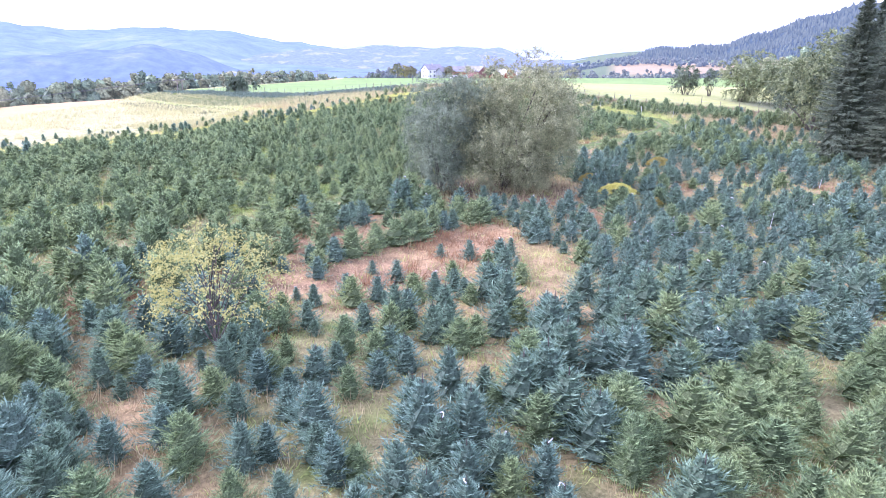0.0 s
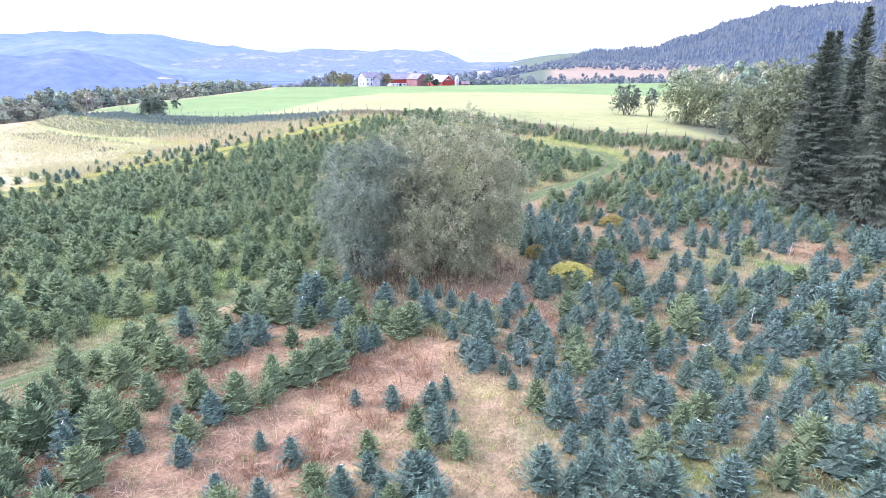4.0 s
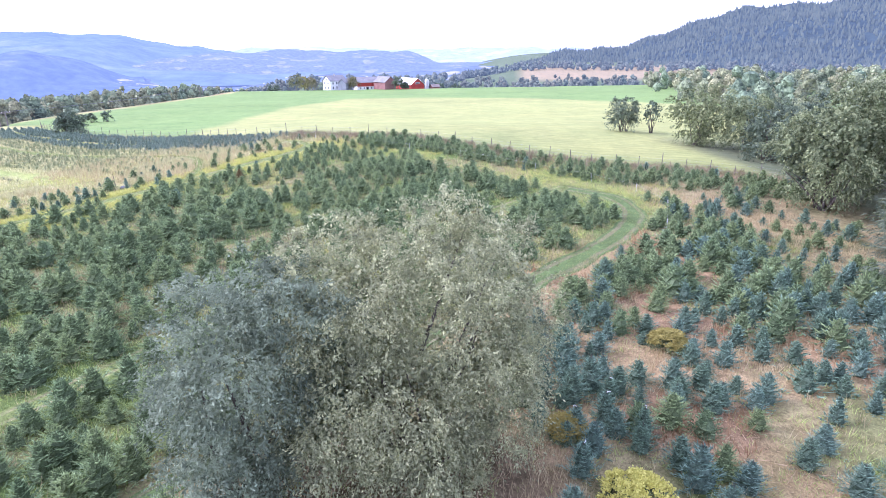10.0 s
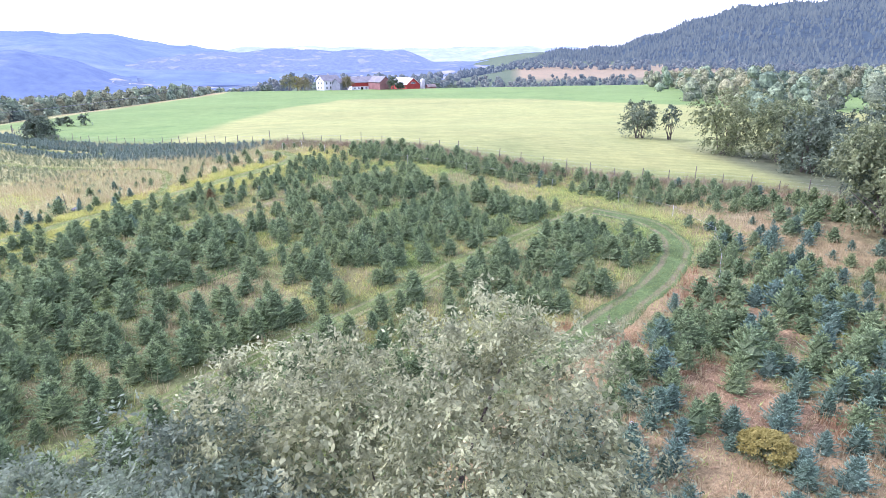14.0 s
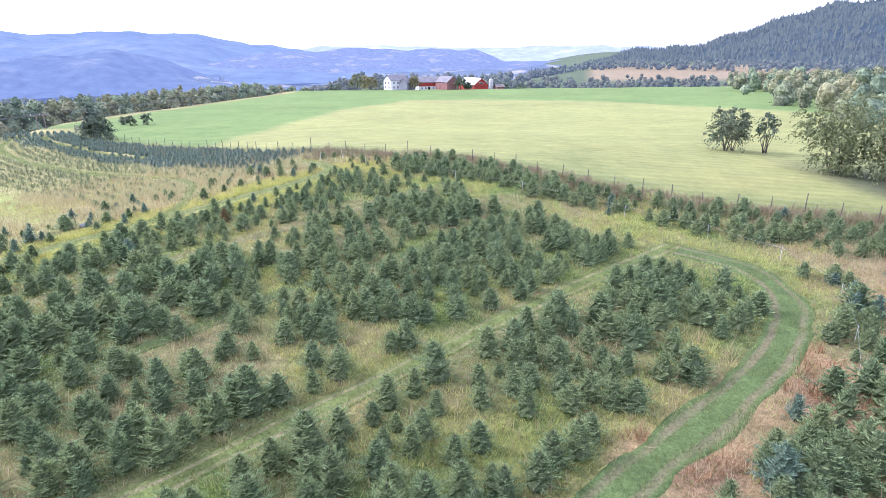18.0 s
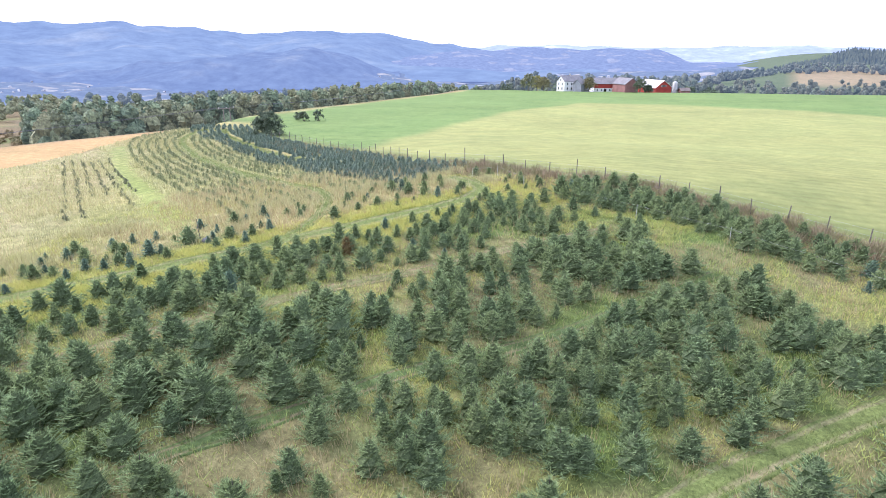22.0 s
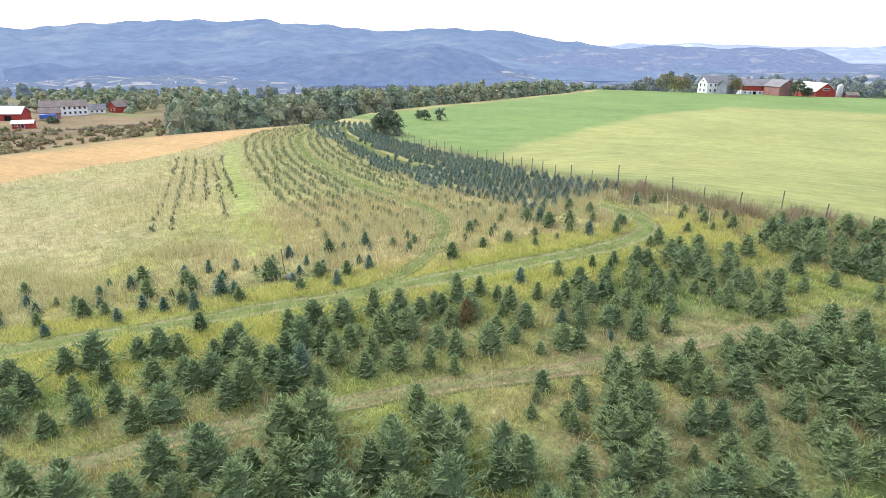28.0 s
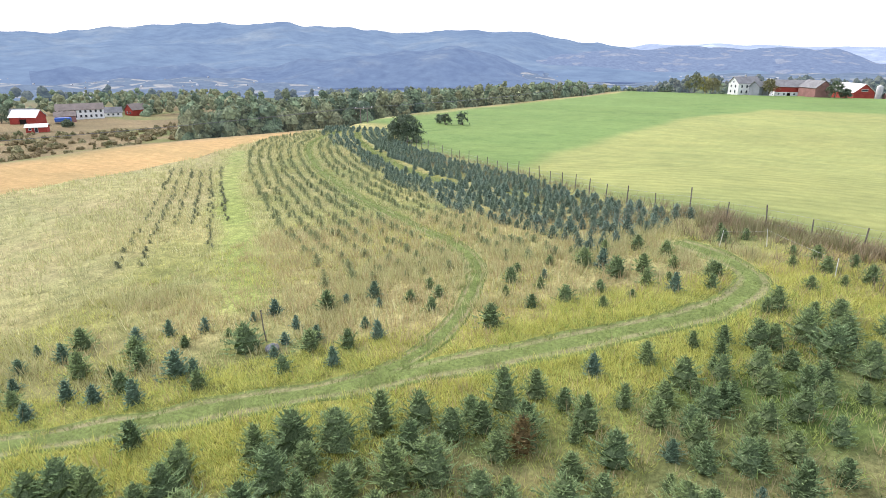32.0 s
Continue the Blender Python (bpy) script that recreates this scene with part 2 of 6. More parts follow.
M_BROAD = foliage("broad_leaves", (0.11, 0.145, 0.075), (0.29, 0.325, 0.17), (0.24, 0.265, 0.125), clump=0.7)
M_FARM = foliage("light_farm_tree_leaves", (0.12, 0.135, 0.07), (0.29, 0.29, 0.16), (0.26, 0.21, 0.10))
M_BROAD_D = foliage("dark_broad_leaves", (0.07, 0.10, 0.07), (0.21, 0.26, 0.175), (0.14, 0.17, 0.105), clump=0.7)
M_SALLOW = foliage("pale_yellow_sallow_leaves", (0.27, 0.29, 0.09), (0.55, 0.53, 0.20), (0.44, 0.42, 0.14))
M_ORANGE = foliage("orange_dead_needles", (0.17, 0.11, 0.05), (0.44, 0.31, 0.14), (0.34, 0.25, 0.11), wood=(0.05, 0.035, 0.02))
M_YELLOW = foliage("yellowing_leaves", (0.20, 0.21, 0.06), (0.44, 0.41, 0.13), (0.34, 0.27, 0.08))
M_GOLD = foliage("yellow_flower_heads", (0.46, 0.43, 0.09), (0.76, 0.70, 0.20), (0.6, 0.56, 0.14))
M_WOODS_S = foliage("far_wood_leaves", (0.10, 0.145, 0.09), (0.22, 0.285, 0.16), (0.27, 0.245, 0.12), "tint", glow=0, clump=1.1)
M_FIRS_S = foliage("hill_fir_needles", (0.035, 0.05, 0.042), (0.075, 0.095, 0.075), (0.12, 0.135, 0.085), "tint", glow=0)
M_COPSE_S = foliage("valley_copse_leaves", (0.05, 0.07, 0.05), (0.12, 0.14, 0.10), (0.12, 0.12, 0.08), "tint", glow=0, clump=0.5)
M_BELT_S = foliage("field_belt_leaves", (0.06, 0.085, 0.06), (0.13, 0.16, 0.11), (0.14, 0.13, 0.08), "tint", glow=0, clump=0.7)
M_BROAD_S = foliage("bank_bush_leaves", (0.12, 0.13, 0.06), (0.28, 0.25, 0.13), (0.26, 0.18, 0.10), "tint", glow=0, clump=2.0)
# haze of the air before far trees, put into their leaves as bluish emission
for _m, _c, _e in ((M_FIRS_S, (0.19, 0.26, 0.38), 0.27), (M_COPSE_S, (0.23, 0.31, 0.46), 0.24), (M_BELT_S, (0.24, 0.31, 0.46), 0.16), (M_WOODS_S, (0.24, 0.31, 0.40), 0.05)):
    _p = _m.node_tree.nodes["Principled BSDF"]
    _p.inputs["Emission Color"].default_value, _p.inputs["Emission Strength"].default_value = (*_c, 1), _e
M_TAN_S = foliage("dry_grass_blades", (0.31, 0.245, 0.12), (0.62, 0.52, 0.31), (0.44, 0.36, 0.19), "tint")
M_RUST_S = foliage("rust_dead_grass_blades", (0.24, 0.15, 0.08), (0.60, 0.45, 0.28), (0.46, 0.31, 0.17), "tint")
M_BRACKEN_S = foliage("red_brown_bracken", (0.19, 0.095, 0.05), (0.42, 0.25, 0.13), (0.36, 0.24, 0.12), "tint")
M_FENCEWEED_S = foliage("fence_weed_blades", (0.20, 0.145, 0.095), (0.43, 0.34, 0.23), (0.25, 0.27, 0.12), "tint")
M_WEED_S = foliage("green_weed_blades", (0.18, 0.26, 0.06), (0.48, 0.60, 0.19), (0.46, 0.48, 0.15), "tint")
M_LANE_S = foliage("short_lane_grass_blades", (0.10, 0.16, 0.04), (0.32, 0.40, 0.13), (0.27, 0.29, 0.11), "tint")
M_YWEED_S = foliage("yellow_weed_blades", (0.34, 0.36, 0.09), (0.74, 0.70, 0.24), (0.56, 0.56, 0.18), "tint")
M_CARPET_S = foliage("yellow_orange_weed_blades", (0.36, 0.35, 0.08), (0.80, 0.72, 0.24), (0.50, 0.54, 0.16), "tint")
M_STRAW_S = foliage("pale_straw_blades", (0.32, 0.31, 0.14), (0.68, 0.62, 0.36), (0.48, 0.48, 0.22), "tint")
M_BARK = grainy("grey_brown_bark", (0.06, 0.05, 0.04), (0.19, 0.165, 0.14), 14, 0.9, 0.1, 0.6, 0.01)
M_PALE_BARK = grainy("pale_trunk_bark", (0.22, 0.19, 0.17), (0.42, 0.37, 0.33), 9, 0.9, 0.1, 0.5, 0.01)
M_POST = grainy("weathered_fence_wood", (0.10, 0.085, 0.07), (0.26, 0.23, 0.20), 18, 0.9, 0.1, 0.4, 0.004)
M_WIRE = grainy("galvanised_wire", (0.30, 0.31, 0.32), (0.48, 0.49, 0.50), 30, 0.5, 0.5, 0, 0, 0.6)
M_TAPE = grainy("white_electric_tape", (0.62, 0.62, 0.60), (0.80, 0.80, 0.78), 25, 0.6, 0.3, 0, 0)
M_TAG = grainy("white_plastic_tag", (0.74, 0.74, 0.73), (0.84, 0.84, 0.83), 40, 0.45, 0.4, 0, 0)


# ---- the plan: mown tracks, as lines of the ground ----
def spline(points, step=0.6):
    """A smooth line through plan points, evenly stepped."""
    p = np.array([points[0], *points, points[-1]], float)
    out = []
    for i in range(1, len(p) - 2):
        n = max(2, int(np.hypot(*(p[i + 1] - p[i])) / step))
        t = np.linspace(0, 1, n, endpoint=False)[:, None]
        out.append(0.5 * (2 * p[i] + (p[i + 1] - p[i - 1]) * t + (2 * p[i - 1] - 5 * p[i] + 4 * p[i + 1] - p[i + 2]) * t ** 2 + (3 * p[i] - p[i - 1] - 3 * p[i + 1] + p[i + 2]) * t ** 3))
    return np.concatenate(out + [p[-1:]])


TRACKS = {
    "low": ([(-40, 13), (-22, 29.5), (-12.1, 38.6), (-7.9, 43), (-1.8, 48.4), (4.5, 54), (10.1, 59), (15.4, 63.4), (18.7, 65.9), (23.4, 69.9), (26.6, 73.8), (28.1, 77.3), (27.6, 81), (24.6, 83.7)], 1.08),
    "middle": ([(-46, 22), (-28, 38), (-17.3, 47.1), (-10.6, 53.6), (-4.4, 60.4), (0.2, 64.6), (7.3, 70.5), (12.9, 75.4), (20.5, 81.4), (24.6, 84.6)], 0.65),
    "green": ([(-8, 70.5), (-0.7, 77.4), (3.2, 80.2), (6.6, 83.1), (10.7, 87.4), (14.5, 91.6)], 0.5),
    "brown": ([(-52, 44), (-35, 60), (-19.1, 74.8), (-13.9, 79.6), (-7.2, 84.9), (-1.8, 88.4), (3.1, 92.9), (8.6, 97.5)], 0.55),
    "upper": ([(-60, 55), (-40, 72), (-24.4, 84.6), (-20.1, 88), (-15.3, 91.6), (-10, 95.5), (-5.4, 99.4), (-2.9, 102.3), (-1.8, 105.6), (-3.2, 108.6), (-5.8, 110.6)], 0.95),
    "branch": ([(-14.6, 92.2), (-13.4, 95.5), (-13.8, 100), (-15.4, 104.5), (-18.7, 108.3), (-24.5, 112.9), (-37.3, 123.9), (-51.4, 136.6), (-62, 148), (-68.5, 158), (-74, 172)], 0.6),
    "inner": ([(-29, 129.8), (-39, 138.2), (-48, 146.5), (-55, 153.8), (-63, 163), (-70.3, 173)], 0.6),
}
HEADLAND = spline([(-2.2, 104.5), (2.5, 104), (8, 101.3), (12.5, 99), (16.5, 95.3), (21, 90.5), (24.6, 85.6)])
TRACK_LINES = {k: (spline(p), w) for k, (p, w) in TRACKS.items()}


def line_steps(line, step):
    seg = np.r_[0, np.cumsum(np.hypot(*np.diff(line, axis=0).T))]
    s = np.arange(0, seg[-1], step)
    return np.stack([np.interp(s, seg, line[:, 0]), np.interp(s, seg, line[:, 1])], -1)


def line_dist(x, y, line):
    """Distance from points to a line (arrays)."""
    x, y = np.asarray(x, float).ravel(), np.asarray(y, float).ravel()
    best = np.full(x.shape, 1e9)
    near = (x > line[:, 0].min() - 9) & (x < line[:, 0].max() + 9) & (y > line[:, 1].min() - 9) & (y < line[:, 1].max() + 9)
    if near.any():
        xs, ys = x[near], y[near]
        d = np.full(xs.shape, 1e9)
        for q in line[::2]:
            d = np.minimum(d, (xs - q[0]) ** 2 + (ys - q[1]) ** 2)
        best[near] = np.sqrt(d)
    return best


def track_clear(x, y):
    """Metres from the nearest mown track's edge."""
    d = np.full(np.asarray(x, float).ravel().shape, 1e9)
    for line, w in TRACK_LINES.values():
        d = np.minimum(d, line_dist(x, y, line) - w)
    return d


FENCE = spline([(58, 70), (54, 80), (50, 86.5), (44, 89.7), (38.3, 92), (32.7, 93.6), (26.5, 98), (20.6, 102.6), (14.5, 107.6), (8.5, 111.6), (2.7, 113.2), (-4.2, 117.2), (-10.6, 120.8), (-18.3, 129.4), (-24.2, 136), (-36, 146.4), (-46, 154.5), (-57, 166), (-66, 178), (-72, 190)], 0.5)


def fence_side(x, y):
    """Metres outside the fence, on the field's side; minus: within the plantation."""
    x, y = np.asarray(x, float).ravel(), np.asarray(y, float).ravel()
    ang = np.interp(x, FENCE[::-1, 0], FENCE[::-1, 1])
    right = (x > 58)
    return np.where(right, 20.0, (y - ang) * 0.75)


BAND_LO = np.array([(-78, 171), (-54.3, 148), (-36.1, 130.4), (-23.1, 117.6), (-16.5, 112.4), (-11, 108.2)])


def band_low_y(x):
    return np.interp(x, BAND_LO[:, 0], BAND_LO[:, 1])


INNER = spline([(-70, 142), (-56, 126.4), (-45.3, 116), (-37.1, 108.5), (-30.4, 102.3), (-25, 97)])
GREY = lambda r, g, b: np.array((r, g, b))
C_WEED, C_TAN, C_RUST, C_YWEED = GREY(.115, .16, .05), GREY(.30, .25, .14), GREY(.36, .245, .14), GREY(.26, .265, .085)
C_LIGHT, C_FGREEN, C_GRAIN = GREY(.285, .295, .115), GREY(.165, .235, .078), GREY(.43, .285, .135)
C_MEADOW, C_BRUSH, C_WOOD, C_FAR = GREY(.33, .31, .155), GREY(.205, .155, .09), GREY(.09, .10, .06), GREY(.10, .13, .08)


def rust_zone(x, y):
    """Where the dead rust-coloured grass lies."""
    n = fbm(x, y, 5, 31)
    blobs = [(-4.5, 31.5, 10, 6.2), (-2, 37, 7, 4.4), (-11.5, 27.5, 8, 6), (8.5, 42, 3.5, 2), (25.5, 66, 3, 4.5), (17, 63.5, 2.8, 1.6), (21, 57, 3.5, 3.5), (29, 52, 4, 2.6), (17, 48, 3, 2.4), (33, 47, 3.5, 3), (10, 38.5, 2.5, 2)]
    m = np.zeros(np.shape(x))
    for bx, by, rx, ry in blobs:
        m = np.maximum(m, 1.25 - np.hypot((x - bx) / rx, (y - by) / ry))
    return sm(0.2, 0.5, m * 0.95 + (n - 0.5) * 1.7) * sm(0.02, 0.3, m)


def cover(x, y):
    """Colours of the ground's cover, and how far mowing lines show."""
    shape = np.shape(x)
    x, y = np.asarray(x, float).ravel(), np.asarray(y, float).ravel()
    u, v = to_uv(x, y)
    n1, n2, n3 = fbm(x, y, 9, 11), fbm(x, y, 3.2, 12), fbm(x, y, 30, 13)

    def lay(c, col, w):
        return c * (1 - w[:, None]) + col * w[:, None]
    c = np.tile(C_WEED, (len(x), 1))
    c = lay(c, C_TAN, sm(0.5, 0.64, n1) * (0.7 - 0.35 * sm(37, 41, v)))
    c = lay(c, C_YWEED, sm(0.5, 0.62, fbm(x, y, 6, 14)) * 0.6)
    c = lay(c, C_TAN * 0.8, sm(0.5, 0.6, fbm(x, y, 4.2, 15)) * 0.55)
    front = sm(42, 36, v)
    c = lay(c, C_TAN * 0.88, sm(0.28, 0.45, n2) * front * 0.85)
    c = lay(c, C_RUST * 0.95, sm(0.48, 0.6, fbm(x, y, 4.5, 16)) * front * 0.6)
    c = lay(c, C_RUST, rust_zone(x, y) * 0.95)
    c = lay(c, GREY(.20, .135, .085), rust_zone(x, y) * sm(0.46, 0.58, fbm(x, y, 2.4, 17)) * 0.85)
    c = lay(c, C_RUST * 0.6 + C_TAN * 0.4, sm(0.54, 0.62, n1) * sm(68, 69.4, v) * sm(71.8, 70.6, v) * 0.2)
    c = lay(c, GREY(.29, .28, .08), sm(75.6, 77.0, v + n2) * sm(83.4, 82, v) * (0.55 + 0.45 * n2))
    # brown ground under the willows, their shade painted into its colour
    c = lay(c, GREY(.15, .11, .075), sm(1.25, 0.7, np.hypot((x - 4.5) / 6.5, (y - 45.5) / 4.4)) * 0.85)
    # open tall grass above the upper track, and the pale meadow
    top = sm(81, 82.5, v + (n2 - .5) * 2)
    c = lay(c, GREY(.40, .35, .17) * (0.85 + 0.4 * n1[:, None]), top * (0.35 + 0.5 * sm(0.4, 0.6, n1)))
    c = lay(c, C_YWEED * 0.9, top * sm(0.5, 0.7, fbm(x, y, 5, 19)) * 0.5)
    mead = sm(-40, -47, x + (y - 105) * 0.55 + 6 * (n1 - .5)) * sm(80, 83, v)
    strip = sm(2.2, 0.8, line_dist(x, y, INNER)) * sm(80, 83, v)
    c = lay(c, C_MEADOW * (0.8 + 0.4 * n1[:, None]), mead)
    c = lay(c, C_TAN * 1.2, mead * sm(0.45, 0.65, fbm(x, y, 14, 21)) * 0.6)
    c = lay(c, C_TAN * 1.25, mead * sm(0.52, 0.62, n2) * 0.5)
    c = lay(c, GREY(.25, .30, .09), strip * 0.8)
    # right of the plantation, under the tall spruces
    c = lay(c, C_TAN * 0.9, sm(27, 33, x) * sm(40, 60, y) * sm(0.35, 0.55, n2) * 0.8)
    c = lay(c, C_RUST * 0.75, sm(-7, -5, fence_side(x, y)) * sm(-2, 4, x) * sm(0.4, 0.55, n2) * 0.6)
    # grain field and the brushy bank
    grain = sm(-1.0, -3.0, x - grain_x(y)) * sm(-10, 20, y) * sm(192, 178, y)
    c = lay(c, C_GRAIN * (0.9 + 0.25 * n3[:, None]), grain)
    c = lay(c, GREY(.17, .13, .07), sm(0.6, -0.6, x - grain_x(y)) * sm(-3.4, -2.2, x - grain_x(y)) * sm(30, 60, y) * sm(185, 170, y) * 0.8)
    bank = sm(-2, 8, edge_x(y) - x)
    c = lay(c, C_BRUSH * (0.6 + 0.8 * n1[:, None]), bank)
    c = lay(c, C_WEED * 1.2, bank * sm(0.58, 0.68, fbm(x, y, 26, 23)) * 0.6)
    c = lay(c, C_BRUSH * 1.3, bank * sm(0.56, 0.66, fbm(x, y, 11, 24)) * 0.6)
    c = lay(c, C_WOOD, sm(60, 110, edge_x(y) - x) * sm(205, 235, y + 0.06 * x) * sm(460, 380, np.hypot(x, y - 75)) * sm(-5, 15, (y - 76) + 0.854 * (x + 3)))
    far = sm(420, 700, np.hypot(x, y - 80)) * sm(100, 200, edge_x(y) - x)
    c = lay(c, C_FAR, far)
    # the fields beyond the fence
    out = sm(0.0, 1.2, fence_side(x, y)) * sm(0, 3, x - edge_x(y))
    bound = -27 + 7 * sm(150, 240, y) + 22 * sm(235, 318, y)
    light = sm(-2.5, 2.5, x - bound + (n3 - .5) * 8)
    crest = sm(306, 318, y + 0.013 * np.maximum(0, x - 30) ** 2 + (n3 - .5) * 12)
    light = light * (1 - crest)
    fld = C_FGREEN * (0.86 + 0.28 * n3[:, None]) * (1 - light[:, None]) + C_LIGHT * (0.88 + 0.24 * n3[:, None]) * light[:, None]
    c = lay(c, fld, out)
    c = lay(c, C_WEED * 0.9 + C_TAN * 0.15, out * sm(6, 1.5, fence_side(x, y)) * 0.75)
    # the land behind the fields
    back = sm(455, 500, y + 0.05 * np.abs(x))
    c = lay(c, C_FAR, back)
    tan = sm(700, 720, y) * sm(1010, 990, y) * sm(0.26, 0.28, x / np.maximum(y, 1)) * sm(0.64, 0.62, x / np.maximum(y, 1))
    c = lay(c, GREY(.27, .215, .14), tan)
    c = lay(c, C_WOOD * 1.4, sm(47, 53, x + (y - 80) * -0.02) * sm(125, 105, y))
    lines = out * light * (1 - back) + grain * 0.5
    return c.reshape(*shape, 3), lines.reshape(shape), np.maximum(out, grain * 0.7).reshape(shape)


# ---- the ground: one sheet to the horizon ----
def ground_material():
    m, nt, b = material("ground_cover", 0.95, 0.1)
    a = nt.nodes.new("ShaderNodeAttribute")
    a.attribute_name = "cover"
    ln = nt.nodes.new("ShaderNodeAttribute")
    ln.attribute_name = "lines"
    obj = nt.nodes.new("ShaderNodeTexCoord").outputs["Object"]
    fine, mid, big = noise_node(nt, 7.0, 8, obj, 0.8), noise_node(nt, 1.3, 6, obj, 0.65), noise_node(nt, 0.07, 4, obj)
    # rough growth in the plantation, an even sward on the mown fields
    mown = nt.nodes.new("ShaderNodeAttribute")
    mown.attribute_name = "mown"
    rank = mixc(nt, 1.0, ramp2(nt, fine, (0.4, 0.4, 0.38), (1.5, 1.48, 1.42), 0.32, 0.68), ramp2(nt, mid, (0.62, 0.64, 0.58), (1.32, 1.32, 1.28), 0.32, 0.68), "MULTIPLY")
    even = mixc(nt, 1.0, ramp2(nt, mid, (0.88, 0.89, 0.86), (1.1, 1.1, 1.08), 0.3, 0.7), ramp2(nt, noise_node(nt, 0.3, 5, obj, 0.7), (0.86, 0.88, 0.86), (1.12, 1.11, 1.08), 0.35, 0.65), "MULTIPLY")
    col = mixc(nt, 1.0, a.outputs["Color"], mixc(nt, mown.outputs["Fac"], rank, even), "MULTIPLY")
    col = mixc(nt, 1.0, col, ramp2(nt, big, (0.88, 0.92, 0.9), (1.1, 1.06, 1.04), 0.3, 0.7), "MULTIPLY")
    mp = nt.nodes.new("ShaderNodeMapping")
    mp.inputs["Rotation"].default_value = (0, 0, radians(8))
    nt.links.new(obj, mp.inputs["Vector"])
    wv = nt.nodes.new("ShaderNodeTexWave")
    wv.bands_direction = "Y"
    wv.inputs["Scale"].default_value, wv.inputs["Distortion"].default_value = 0.16, 9.0
    wv.inputs["Detail"].default_value, wv.inputs["Detail Scale"].default_value = 3.0, 0.06
    nt.links.new(mp.outputs[0], wv.inputs["Vector"])
    stripe = ramp2(nt, wv.outputs["Fac"], (0.93, 0.92, 0.89), (1.03, 1.03, 1.01), 0.0, 0.7)
    col = mixc(nt, ln.outputs["Fac"], col, mixc(nt, 1.0, col, stripe, "MULTIPLY"))
    nt.links.new(col, b.inputs["Base Color"])
    bump(nt, b, fine, 0.6, 0.12)
    return m


M_GROUND = ground_material()
_grow = np.cumsum(0.85 * 1.045 ** np.arange(124))
gx = np.r_[-36 - _grow[::-1], np.arange(-36, 46, 0.85), 46 + _grow]
gy = np.r_[12 - _grow[::-1], np.arange(12, 116, 0.85), 116 + _grow]
GX, GY = np.meshgrid(gx, gy, indexing="ij")
GZ = ground_z(GX, GY)
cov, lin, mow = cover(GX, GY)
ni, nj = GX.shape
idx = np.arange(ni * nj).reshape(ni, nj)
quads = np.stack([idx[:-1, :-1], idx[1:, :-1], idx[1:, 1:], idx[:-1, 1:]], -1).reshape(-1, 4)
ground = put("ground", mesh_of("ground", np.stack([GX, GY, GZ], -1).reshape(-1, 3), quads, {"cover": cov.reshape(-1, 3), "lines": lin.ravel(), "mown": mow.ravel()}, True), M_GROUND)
tagged(ground, "hilly farmland with weeds, dry grass, mown fields and grain", "ground", kind="structure")


# ---- mown tracks with two worn ruts ----
def track_material(name, mown, rut):
    m, nt, b = material(name, 0.95, 0.1)
    a = nt.nodes.new("ShaderNodeAttribute")
    a.attribute_name = "across"
    obj = nt.nodes.new("ShaderNodeTexCoord").outputs["Object"]
    fine, mid = noise_node(nt, 7.0, 6, obj, 0.7), noise_node(nt, 0.8, 4, obj)
    col = ramp2(nt, mid, tuple(c * 0.75 for c in mown), tuple(min(1, c * 1.25) for c in mown), 0.3, 0.7)
    ru = ramp2(nt, a.outputs["Fac"], (0, 0, 0), (1, 1, 1), 0.35, 0.8)
    patch = nt.nodes.new("ShaderNodeMath")
    patch.operation = "MULTIPLY"
    nt.links.new(ru, patch.inputs[0])
    nt.links.new(ramp2(nt, noise_node(nt, 0.35, 4, obj), (0.35, 0.35, 0.35), (1, 1, 1), 0.35, 0.6), patch.inputs[1])
    col = mixc(nt, patch.outputs[0], col, rut)
    col = mixc(nt, 1.0, col, ramp2(nt, fine, (0.5, 0.5, 0.5), (1.4, 1.4, 1.35), 0.3, 0.7), "MULTIPLY")
    nt.links.new(col, b.inputs["Base Color"])
    bump(nt, b, fine, 0.6, 0.08)
    return m


